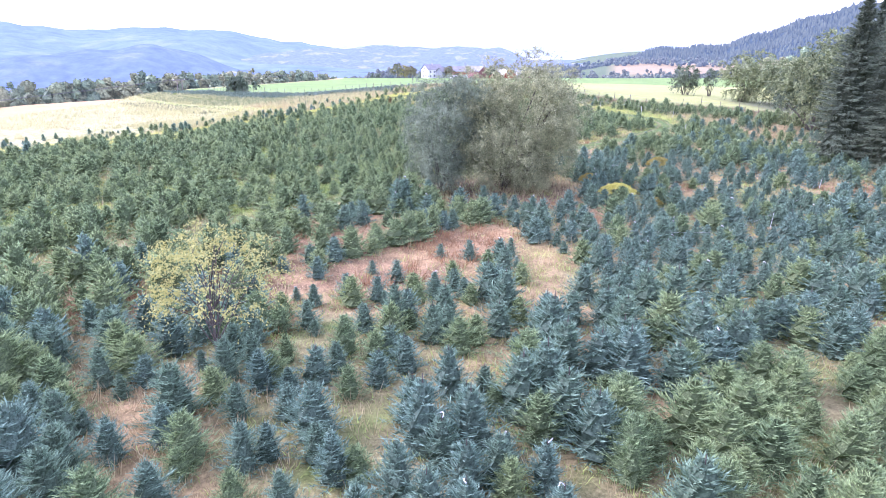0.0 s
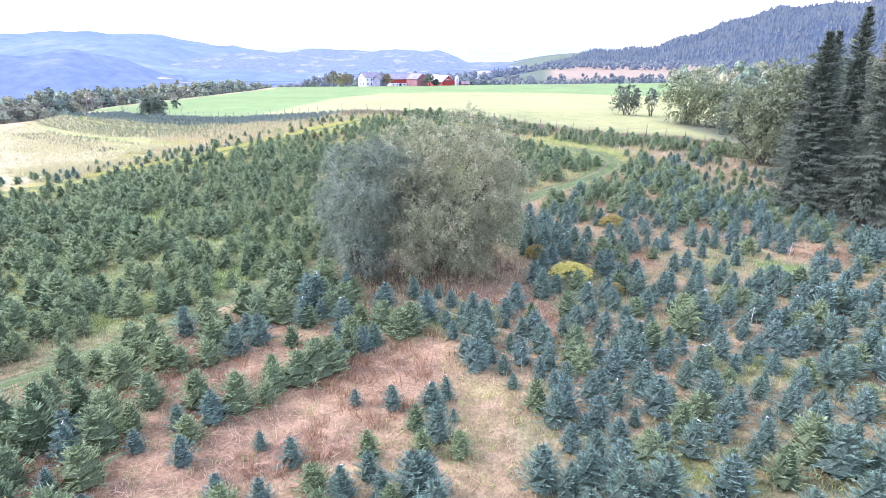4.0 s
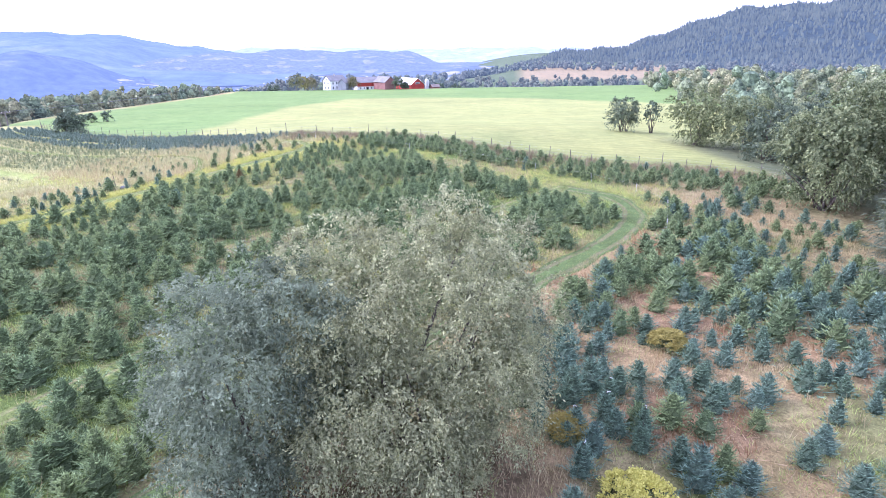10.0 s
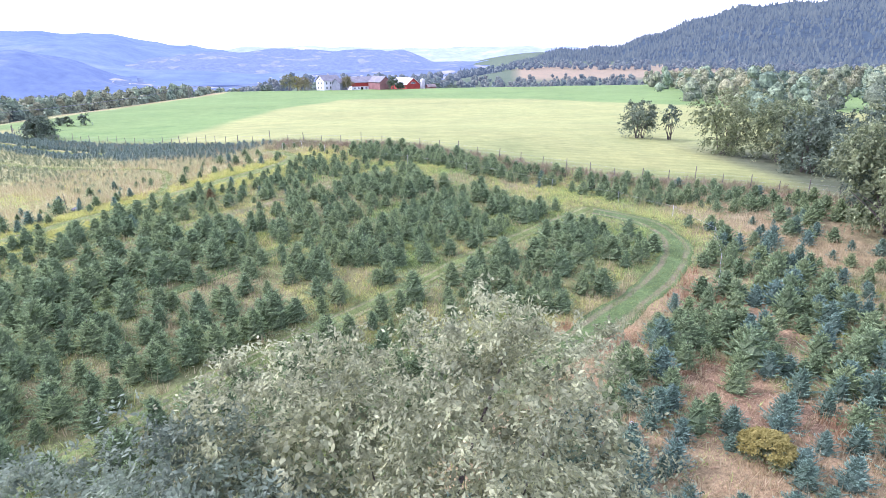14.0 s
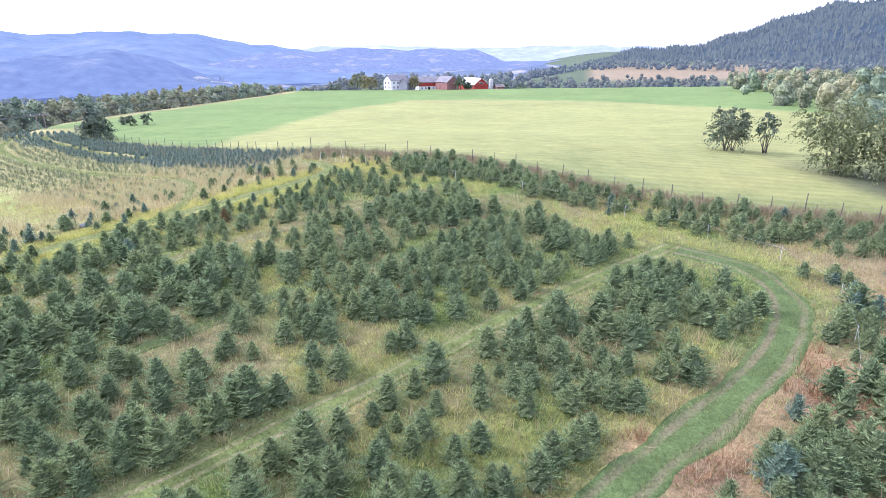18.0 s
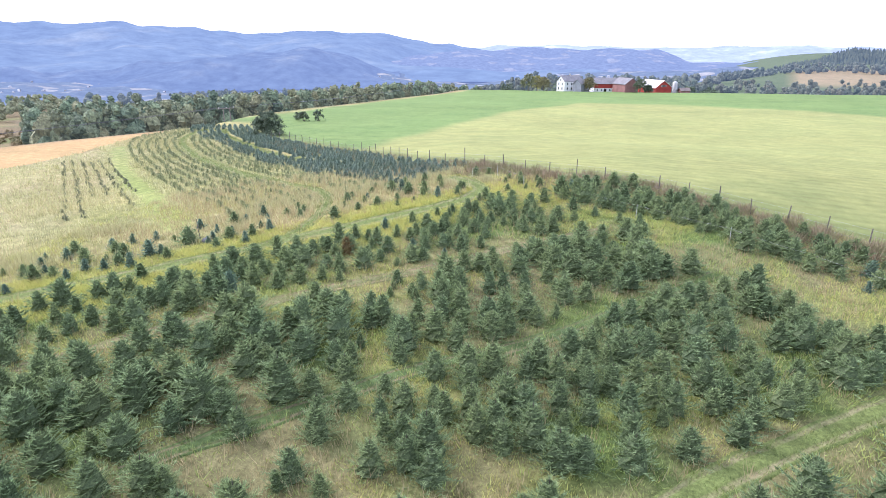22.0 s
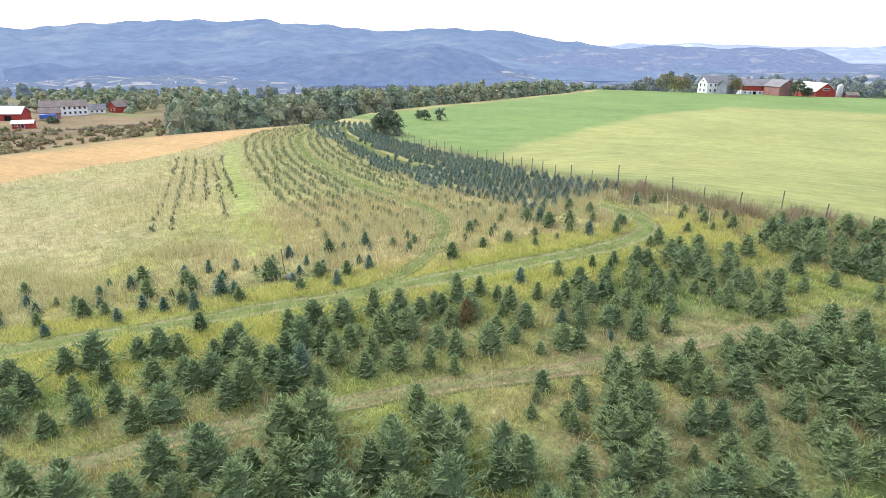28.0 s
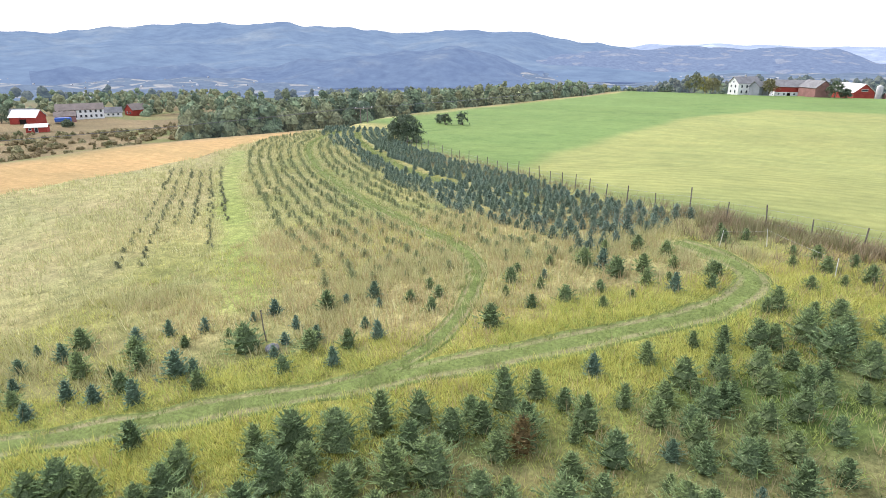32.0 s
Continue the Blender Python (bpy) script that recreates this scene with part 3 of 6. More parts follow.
M_TRACK = track_material("mown_track", (.155, .19, .06), (.28, .25, .135))
M_TRACK_G = track_material("green_mown_track", (.105, .15, .052), (.20, .175, .10))
M_TRACK_B = track_material("brown_dry_track", (.19, .19, .085), (.29, .215, .13))
for key, (line, w) in TRACK_LINES.items():
    tan_ = np.gradient(line, axis=0)
    tan_ /= np.linalg.norm(tan_, axis=1)[:, None]
    nor = np.stack([-tan_[:, 1], tan_[:, 0]], -1)
    n_across = 15
    t = np.linspace(-1, 1, n_across)
    w = w * (1 - 0.5 * sm(66, 54, line[:, 1])) if key == "low" else w
    wob = w * (1 + 0.5 * (vnoise(line[:, 0], line[:, 1], 1.3, 41) - 0.5))
    P = line[:, None, :] + nor[:, None, :] * (t[None, :, None] * wob[:, None, None])
    rut = np.exp(-((np.abs(t) - 0.55) / 0.2) ** 2)
    Z = ground_z(P[..., 0], P[..., 1]) + 0.055 - 0.045 * rut[None, :] - 0.10 * (np.abs(t) > 0.97)[None, :]
    Z = Z + 0.03 * (vnoise(P[..., 0], P[..., 1], 0.7, 42) - 0.5)
    k = np.arange(len(line) * n_across).reshape(len(line), n_across)
    q = np.stack([k[:-1, :-1], k[1:, :-1], k[1:, 1:], k[:-1, 1:]], -1).reshape(-1, 4)
    me = mesh_of("track", np.concatenate([P, Z[..., None]], -1).reshape(-1, 3), q, {"across": np.tile(rut, len(line))}, True)
    ob = put("track", me, {"low": M_TRACK_G, "green": M_TRACK_G, "brown": M_TRACK_B}.get(key, M_TRACK))
    tagged(ob, {"low": "bright green mown grass lane curving in a loop", "brown": "dry brown trampled lane between planted rows"}.get(key, "mown grass lane with two worn wheel ruts"), "track", kind="structure")


# ---- conifers ----
def young(seed, r=0.5, whorls=8, arms=9, shoots=10, fat=0.0105, power=0.66, heart=0.52, tip=0.085, reach=0.33):
    """A bushy young conifer of height 1 as arrays: whorls of flat sprays round a dark heart, a thin leader."""
    g = np.random.default_rng(seed)
    P, D, L, W, U = [], [], [], [], []
    for i in range(whorls * 2 - 1):
        # full whorls, and short shoots between them
        full = i % 2 == 0
        f = min(0.96, (i / 2 + g.uniform(-0.12, 0.12)) / whorls) if i else 0.0
        R = (r * (1 - f) ** power + 0.02) * (1.0 if full else 0.72)
        n = max(5, int(arms * (1 - 0.3 * f) * (1 if full else 0.6)))
        phase = g.uniform(0, 6.28)
        for k in range(n):
            a = phase + 2 * math.pi * k / n + g.normal(0, 0.16)
            ln = R * g.uniform(0.68, 1.16)
            d = np.array((math.cos(a), math.sin(a), 0.12 + 1.0 * f ** 1.2 + g.normal(0, 0.09)))
            d /= np.linalg.norm(d)
            side = np.array((-math.sin(a), math.cos(a), 0.0))
            p0 = np.array((0, 0, 0.045 + 0.84 * f + g.uniform(-0.035, 0.035)))
            m = shoots if full else max(3, shoots * 2 // 3)
            t = 0.22 + 0.78 * (np.arange(m) + g.random(m)) / m
            sg = np.where(np.arange(m) % 2, 1.0, -1.0) * g.uniform(0.4, 0.95, m)
            dd = d * 0.66 + side * sg[:, None]
            dd[:, 2] += g.normal(0.36, 0.24, m)
            pp = p0 + d * (ln * t)[:, None]
            # boughs sag under their weight, tips turn up
            pp[:, 2] -= 0.06 * ln * np.sin(np.pi * np.minimum(t, 1)) * (1 - f)
            P.append(np.concatenate([pp, [p0 + d * ln * 0.62]]))
            D.append(np.concatenate([dd, [d + (0, 0, 0.25)]]))
            L.append(np.r_[(reach * ln * (1.05 - t) + tip) * g.uniform(0.75, 1.2, m), ln * 0.42 + tip * 0.5])
            W.append(np.full(m + 1, fat))
            U.append(np.tile(np.array((0.9 * math.cos(a), 0.9 * math.sin(a), 0.7)), (m + 1, 1)))
    top = np.array([(0.0, 0.0, 1.0), (0.03, 0.02, 1.0), (0.55, 0.1, 0.7), (-0.3, 0.5, 0.7), (-0.15, -0.55, 0.7), (0.3, -0.4, 0.9)])
    P.append(np.tile((0, 0, 0.83), (6, 1)))
    D.append(top)
    L.append(np.array((0.25, 0.17, 0.1, 0.1, 0.1, 0.1)))
    W.append(np.full(6, fat * 0.75))
    U.append(g.normal(size=(6, 3)))
    P, D, L, W, U = (np.concatenate(q) for q in (P, D, L, W, U))
    D = D / np.linalg.norm(D, axis=1)[:, None]
    Q = np.cross(D, U + g.normal(0, 0.55, D.shape))
    Q *= (W * g.uniform(0.8, 1.3, len(W)))[:, None] / (np.linalg.norm(Q, axis=1)[:, None] + 1e-6)
    V = np.stack([P - Q, P + Q, P + D * L[:, None]], 1).reshape(-1, 3)
    F = np.arange(len(V)).reshape(-1, 3)
    # shoot bases and heart take painted inner shade, tips stay clear
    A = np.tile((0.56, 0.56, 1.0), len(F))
    hv, hf, m = [], [], 7
    rings = (0.0, 0.12, 0.4, 0.7, 0.9)
    for zf in rings:
        for j in range(m):
            t = 2 * math.pi * (j + zf * 3) / m
            q = heart * (r * (1 - zf) ** power) * g.uniform(0.75, 1.25) * (0.75 if zf < 0.1 else 1)
            hv.append((math.cos(t) * q, math.sin(t) * q, zf))
    for i in range(len(rings) - 1):
        for j in range(m):
            p, q = i * m + j, i * m + (j + 1) % m
            hf += [(p, q, q + m), (p, q + m, p + m)]
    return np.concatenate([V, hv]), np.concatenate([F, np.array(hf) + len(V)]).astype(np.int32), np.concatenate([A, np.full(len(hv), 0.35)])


def make_tree_thing(name, seed, mat, label, category, group, tag=False, **kw):
    """A young conifer as a thing: trunk, crown, and a price tag on some."""
    root = new(name)
    v, f, age_shade = young(seed, **kw)
    put("crown", mesh_of("crown", v, f, {"age_shade": age_shade}), mat, root)
    tv, tf = tube([(0, 0, -0.12), (0, 0, 0.3), (0.004, 0, 0.75), (0, 0.003, 1.0)], [0.028, 0.022, 0.012, 0.004], 5)
    put("trunk", mesh_of("trunk", tv, tf, None, True), M_BARK, root)
    if tag:
        g = np.random.default_rng(seed + 900)
        a = g.uniform(0, 6.28)
        q = [(0.01 * math.cos(a) + 0.09 * t * math.cos(a + 1.3 * t), 0.01 * math.sin(a) + 0.09 * t * math.sin(a + 1.3 * t), 0.93 + 0.05 * math.sin(2.6 * t)) for t in np.linspace(0, 1, 6)]
        vs = np.array([p for p in q] + [(p[0] + 0.006, p[1], p[2] - 0.022) for p in q] + [(p[0] + 0.009, p[1] + 0.004, p[2]) for p in q])
        fs = [(i, i + 1, i + 7, i + 6) for i in range(5)] + [(i, i + 1, i + 13, i + 12) for i in range(5)]
        put("tag", mesh_of("tag", vs, fs), M_TAG, root, "white curled plastic tag")
    return tagged(root, label, category, group)


def stuff_trees(name, spots, kinds, mat, label, category):
    """Many young conifers joined in one: spots rows of x, y, height, turn, kind, tint."""
    V, F, T, G, n = [], [], [], [], 0
    for k, (v, f, age_shade) in enumerate(kinds):
        s = spots[spots[:, 4] == k]
        if not len(s):
            continue
        c, si = np.cos(s[:, 3])[:, None], np.sin(s[:, 3])[:, None]
        h = s[:, 2][:, None]
        wide = 0.95 + 0.34 * np.modf(s[:, 5] * 7.3)[0][:, None]
        X = (v[None, :, 0] * c - v[None, :, 1] * si) * h * wide + s[:, 0][:, None]
        Y = (v[None, :, 0] * si + v[None, :, 1] * c) * h * wide + s[:, 1][:, None]
        Zz = v[None, :, 2] * h + ground_z(s[:, 0], s[:, 1])[:, None] - 0.03
        V.append(np.stack([X, Y, Zz], -1).reshape(-1, 3))
        F.append((f[None] + (np.arange(len(s)) * len(v))[:, None, None]).reshape(-1, 3) + n)
        T.append(np.repeat(s[:, 5], len(v)))
        G.append(np.tile(age_shade, len(s)))
        n += len(s) * len(v)
    ob = put(name, mesh_of(name, np.concatenate(V), np.concatenate(F), {"tint": np.concatenate(T), "age_shade": np.concatenate(G)}), mat)
    return tagged(ob, label, category, kind="stuff")


# ---- where the young trees stand ----
rng = np.random.default_rng(7)


def grid_spots(u0, u1, v0, v1, su, sv, jitter=0.27):
    us, vs = np.meshgrid(np.arange(u0, u1, su), np.arange(v0, v1, sv), indexing="ij")
    us = us + (np.arange(us.shape[1]) % 2)[None, :] * su * 0.5
    us, vs = us.ravel() + rng.normal(0, jitter, us.size), vs.ravel() + rng.normal(0, jitter * 0.8, vs.size)
    return from_uv(us, vs)


def keep(x, y, mask):
    return x[mask], y[mask]


rows_green, rows_blue = [], []


def plant(x, y, h0, h1, blue, density, clear=0.35, seed=1):
    """Adds trees where the ground is free; blue: share of blue ones."""
    clear = np.where(to_uv(x, y)[0] < 44, clear * 0.7, clear)
    ok = (track_clear(x, y) > clear) & (fence_side(x, y) < -1.3)
    ok &= (np.hypot((x - 4) / 7.0, (y - 46.6) / 4.6) > 1) & (line_dist(x, y, HEADLAND) > 0.8) & (np.hypot(x - 13, y - 43.9) > 1.9)
    ok &= rng.random(len(x)) < density
    x, y = keep(x, y, ok)
    hh = 0.9 * rng.uniform(h0, h1, len(x)) * (0.72 + 0.56 * fbm(x, y, 6, seed)) * rng.uniform(0.8, 1.2, len(x)) * np.where(rng.random(len(x)) < 0.12, 0.65, 1.0)
    # the trees stand taller down the rows, away from the loop
    hh = hh * (1 + 0.1 * sm(54, 42, to_uv(x, y)[0]) * sm(38, 40, to_uv(x, y)[1]))
    is_blue = rng.random(len(x)) < (blue(x, y) if callable(blue) else blue)
    out = np.stack([x, y, hh, rng.uniform(0, 6.28, len(x)), np.zeros(len(x)), rng.random(len(x))], -1)
    rows_blue.append(out[is_blue])
    rows_green.append(out[~is_blue])


# block between the low and the middle lane, with the island in the loop
x, y = grid_spots(-40, 69, 39.7, 48.2, 1.35, 1.3)
plant(x, y, 1.3, 1.8, 0.0, 0.95 - 0.3 * sm(42, 50, to_uv(x, y)[0]) * sm(0.42, 0.55, fbm(x, y, 5, 51)))
x, y = grid_spots(-38, 70, 49.6, 59.6, 1.3, 1.3)
plant(x, y, 1.3, 1.75, 0.0, 0.95 - 0.34 * sm(0.52, 0.62, fbm(x, y, 5, 52)) + 0.12 * sm(52, 58, to_uv(x, y)[0]))
x, y = grid_spots(-36, 68, 60.4, 69.2, 1.33, 1.28)
plant(x, y, 1.35, 1.85, 0.0, 0.97 - 0.3 * sm(0.52, 0.62, fbm(x, y, 5, 53)))
x, y = grid_spots(-34, 66, 70.2, 77.2, 1.36, 1.3)
plant(x, y, 1.15, 1.65, 0.02, 0.97 - 0.28 * sm(0.52, 0.62, fbm(x, y, 5, 54)))
x, y = grid_spots(-20, 66, 77.4, 79.3, 3.1, 1.6)
plant(x, y, 0.7, 1.3, 0.0, 0.5)
x, y = grid_spots(-25, 66, 82.0, 89.5, 1.75, 1.5, 0.3)
plant(x, y, 0.65, 1.15, lambda a, b: 0.15 + 0.5 * sm(-12, -20, a), 0.82)
# strip inside the fence, beside the headland lane
x, y = grid_spots(20, 92, 18, 80, 1.35, 1.35)
fs_ = fence_side(x, y)
m_ = (fs_ > -7.5) & (fs_ < -1.4) & (x > 4) & (x < 48)
plant(*keep(x, y, m_), 1.1, 1.75, 0.05, 0.85, 0.5)
x, y = grid_spots(46, 90, 66, 92, 1.5, 1.45, 0.25)
fs_ = fence_side(x, y)
m_ = (fs_ < -1.6) & (x > -4) & (x < 22) & (y > 84.5) & (to_uv(x, y)[1] > 66)
plant(*keep(x, y, m_), 0.75, 1.3, 0.05, 0.62, 0.5)
# dark trees right of the loop
x, y = grid_spots(20, 80, 8, 40, 1.4, 1.4)
m_ = (np.hypot((x - 24) / 9.5, (y - 66) / 15) < 1.0) & (to_uv(x, y)[1] < 38.5) & (y > 57) & (rust_zone(x, y) < 0.8)
plant(*keep(x, y, m_), 1.2, 1.7, 0.18, 0.92)
# rough ground between the loop, the fence and the tall spruces
x, y = grid_spots(30, 95, -10, 42, 1.6, 1.6, 0.35)
m_ = (x > 29.5) & (x < 46) & (y > 60) & (np.hypot((x - 43) / 5, (y - 60) / 8) > 1) & (np.hypot((x - 47) / 6, (y - 77) / 6) > 1)
plant(*keep(x, y, m_), 1.0, 1.6, 0.55, 0.8 * sm(0.38, 0.5, fbm(*keep(x, y, m_), 7, 77)))
# low block left of the brown ground
x, y = grid_spots(-45, 27, 27.5, 36.8, 1.4, 1.4)
m_ = x < -1 - (y - 44) * 0.5
plant(*keep(x, y, m_), 1.55, 2.25, 0.2, 0.95 - 0.25 * rust_zone(*keep(x, y, m_)))
# blue spruces right of the willow
x, y = grid_spots(-10, 78, -30, 36.5, 1.3, 1.28, 0.25)
dens = 0.98 - (0.45 - 0.25 * sm(9, 12, x)) * sm(0.35, 0.85, rust_zone(x, y)) - 0.42 * sm(0.52, 0.62, fbm(x, y, 4.5, 61))
m_ = (y > 26) & (x > 1) & (x < 38) & (y < 68) & (x > 8 - (y - 26) * 0.35) & ~((x > 30) & (y > 62))
plant(*keep(x, y, m_), 1.35, 1.95, lambda a, b: 0.86 - 0.7 * sm(53, 60, b), dens[m_])
# the front: blue and green mixed, larger green ones to the right
x, y = grid_spots(-35, 45, -30, 34, 1.22, 1.2, 0.25)
m_ = (y > 5) & (y <= 26) & (x > -30) & (x < 32)
xx, yy = keep(x, y, m_)
plant(xx, yy, 1.6, 2.35, lambda a, b: 0.66 - 0.6 * sm(3, 9, a) * sm(22, 17, b) - 0.35 * sm(-12, -20, a), 0.74 - 0.6 * sm(0.3, 0.7, rust_zone(xx, yy)) - 0.2 * sm(0.54, 0.62, fbm(xx, yy, 4.5, 16)), seed=3)
x, y = grid_spots(-30, 40, 6, 36, 1.5, 1.4, 0.3)
m_ = (y > 25) & (x <= 4) & (x > -16) & (to_uv(x, y)[1] < 29)
xx, yy = keep(x, y, m_)
plant(xx, yy, 1.0, 1.5, 0.7, 0.85 - 0.68 * sm(0.25, 0.7, rust_zone(xx, yy)))

# a row and a half of dark spruces before the willow
x, y = grid_spots(20, 33.5, 27.4, 33.6, 1.5, 1.5, 0.25)
m_ = (y < 42.5) & (y > 33) & (x > -6.5) & (x < 4.5)
plant(*keep(x, y, m_), 1.5, 2.0, 0.75, 0.6)

greens, blues = np.concatenate(rows_green), np.concatenate(rows_blue)


def split_near(rows, limit):
    """The trees of the stretch of land nearest the line of flight come first."""
    d = np.abs(rows[:, 0] - 4) * 1.3 + np.abs(rows[:, 1] - (40 if limit == "b" else 62)) * 0.8
    return rows[np.argsort(d)]


blues, greens = split_near(blues, "b"), split_near(greens, "g")
N_THINGS = 300
KW_BLUE = [dict(r=0.47 + 0.03 * k, power=0.76, arms=8 + k % 2) for k in range(4)]
KW_GREEN = [dict(r=0.56 + 0.035 * k, power=0.7, arms=8 + k % 2) for k in range(4)]
protos_b = [make_tree_thing("blue_spruce", 100 + k, M_BLUE, "young blue-grey spruce in a planted row", "tree", "blue spruces", tag=k >= 4, **KW_BLUE[k % 4]) for k in range(6)]
for p in protos_b[4:]:
    p["label"] = "young blue-grey spruce with a white tag on top"
protos_g = [make_tree_thing("green_spruce", 200 + k, M_GREEN, "young dark green spruce in a planted row", "tree", "green spruces", **KW_GREEN[k % 4]) for k in range(5)]


def set_things(rows, protos, pick):
    for i, (x, y, h, a, _, tint) in enumerate(rows):
        p = protos[pick(i, tint)]
        wide = 0.95 + 0.34 * ((tint * 7.3) % 1)
        m = pose(x, y, gz(x, y) - 0.03, 0, 0, math.degrees(a))
        if "placed" in p:
            ob = copy_thing(p, m)
        else:
            ob = p
            ob.matrix_basis = m
            ob["placed"] = 1
        ob.scale = (h * wide, h * wide, h)
    for p in protos:
        if "placed" in p:
            del p["placed"]


set_things(blues[:N_THINGS], protos_b, lambda i, t: (i * 5 + int(t * 50)) % 4 if t > 0.16 else 4 + i % 2)
set_things(greens[:N_THINGS], protos_g, lambda i, t: (i * 3 + int(t * 50)) % 5)
NEAR = dict(whorls=9, shoots=10, fat=0.0095, reach=0.36)
MID, FAR = dict(whorls=7, shoots=6, fat=0.017), dict(whorls=6, shoots=3, fat=0.028, tip=0.085)
kinds_b = [young(300 + k, **KW_BLUE[k], **MID) for k in range(4)] + [young(320 + k, **KW_BLUE[k], **FAR) for k in range(4)] + [young(340 + k, **KW_BLUE[k], **NEAR) for k in range(2)]
kinds_g = [young(400 + k, **KW_GREEN[k], **MID) for k in range(4)] + [young(420 + k, **KW_GREEN[k], **FAR) for k in range(4)] + [young(440 + k, **KW_GREEN[k], **NEAR) for k in range(2)]


def pick_kind(rows):
    """Coarser trees beyond twenty metres from the stretch of land below the flight."""
    far = np.hypot(np.abs(rows[:, 0] - 3), np.maximum(0, np.abs(rows[:, 1] - 44) - 40)) > 20
    rows[:, 4] = np.arange(len(rows)) % 4 + 4 * far
    first = (rows[:, 1] < 21) & (np.abs(rows[:, 0]) < 16)
    rows[first, 4] = 8 + np.arange(first.sum()) % 2
    return rows


rest = blues[N_THINGS:]
rest = pick_kind(rest)
stuff_trees("blue_spruces", rest, kinds_b, M_BLUE_S, "blue-grey spruces in the planted rows farther off", "trees")
rest = greens[N_THINGS:]
rest = pick_kind(rest)
stuff_trees("green_spruces", rest, kinds_g, M_GREEN_S, "green spruces in the planted rows farther off", "trees")

dying = make_tree_thing("dying_spruce", 777, M_ORANGE, "small dying spruce with orange needles among green ones", "tree", "", **KW_GREEN[0])
dying.matrix_basis = pose(-7.7, 90.4, gz(-7.7, 90.4) - 0.03)
dying.scale = (1.3, 1.3, 1.3)

# dark band along the fence, five to seven close rows
sp = []
for off in np.arange(1.2, 13.5, 1.25):
    q = FENCE[FENCE[:, 0] < -5]
    tn = np.gradient(q, axis=0)
    tn /= np.linalg.norm(tn, axis=1)[:, None]
    ln = q + np.stack([-tn[:, 1], tn[:, 0]], -1) * off
    ln = line_steps(ln, 0.92)
    ln = ln[rng.random(len(ln)) < 0.97]
    ln = ln + rng.normal(0, 0.13, ln.shape)
    inside = (ln[:, 1] > band_low_y(ln[:, 0]) - 0.5) & (track_clear(ln[:, 0], ln[:, 1]) > 0.35) & (ln[:, 1] < 180)
    sp.append(ln[inside])
sp = np.concatenate(sp)
spots = np.stack([sp[:, 0], sp[:, 1], rng.uniform(0.62, 0.95, len(sp)), rng.uniform(0, 6, len(sp)), np.arange(len(sp)) % 2, rng.random(len(sp))], -1)
kinds_s = [young(500 + k, r=0.6, whorls=5, arms=7, shoots=4, fat=0.032, power=0.75, heart=0.55, tip=0.09) for k in range(2)]
kinds_t = [young(510 + k, r=0.66, whorls=3, arms=6, shoots=4, fat=0.04, power=0.6, heart=0.35, tip=0.12) for k in range(2)]
stuff_trees("dark_spruce_rows", spots, kinds_s, M_TEAL_S, "close rows of dark blue-green young spruces along the fence", "trees")

# low pale rows on both sides of the branch lane
sp = []
BR = TRACK_LINES["branch"][0]
tn = np.gradient(BR, axis=0)
tn /= np.linalg.norm(tn, axis=1)[:, None]
nr = np.stack([-tn[:, 1], tn[:, 0]], -1)
far_part = BR[:, 1] > 104
for off in np.concatenate([np.arange(-9.5, -1.2, 1.3), np.arange(1.4, 9.5, 1.35)]):
    ln = line_steps((BR + nr * off)[far_part], 0.85)
    ln = ln[rng.random(len(ln)) < 0.9] if len(ln) else ln
    ln = ln + rng.normal(0, 0.15, ln.shape)
    if off < 0:
        ln = ln[ln[:, 1] < band_low_y(ln[:, 0]) - 0.6]
    sp.append(np.c_[ln, np.full(len(ln), off)])
sp = np.concatenate(sp)
sp = sp[(track_clear(sp[:, 0], sp[:, 1]) > 0.3) & (to_uv(sp[:, 0], sp[:, 1])[1] > 89) & (fence_side(sp[:, 0], sp[:, 1]) < -1.5) & (sp[:, 1] < 172)]
spots = np.stack([sp[:, 0], sp[:, 1], rng.uniform(0.32, 0.68, len(sp)), rng.uniform(0, 6, len(sp)), np.arange(len(sp)) % 2, np.clip(rng.random(len(sp)) * 0.6 + 0.4 * (sp[:, 2] > 3), 0, 1)], -1)
stuff_trees("small_spruce_rows", spots, kinds_t, M_PALE_S, "rows of small pale young spruces in tall dry grass", "trees")

# five short rows in the meadow
sp = []
for k in range(6):
    a, b_ = np.array((-67.0 + k * 1.05, 127.8 + k * 0.5)), np.array((-38.0 + k * 1.15, 98.6 + k * 0.9))
    t = np.arange(0, 1, 0.024)
    t = t[(t < (1.0 if k in (0, 1) else 0.72 if k not in (4,) else 0.92)) & (rng.random(len(t)) < 0.85)]
    sp.append(a + (b_ - a) * t[:, None] + rng.normal(0, 0.12, (len(t), 2)))
sp = np.concatenate(sp)
spots = np.stack([sp[:, 0], sp[:, 1], rng.uniform(0.25, 0.5, len(sp)), rng.uniform(0, 6, len(sp)), np.arange(len(sp)) % 2, rng.random(len(sp)) * 0.7], -1)
stuff_trees("meadow_spruce_rows", spots, kinds_t, M_MEADOW_S, "short rows of small dark spruces in a pale meadow", "trees")


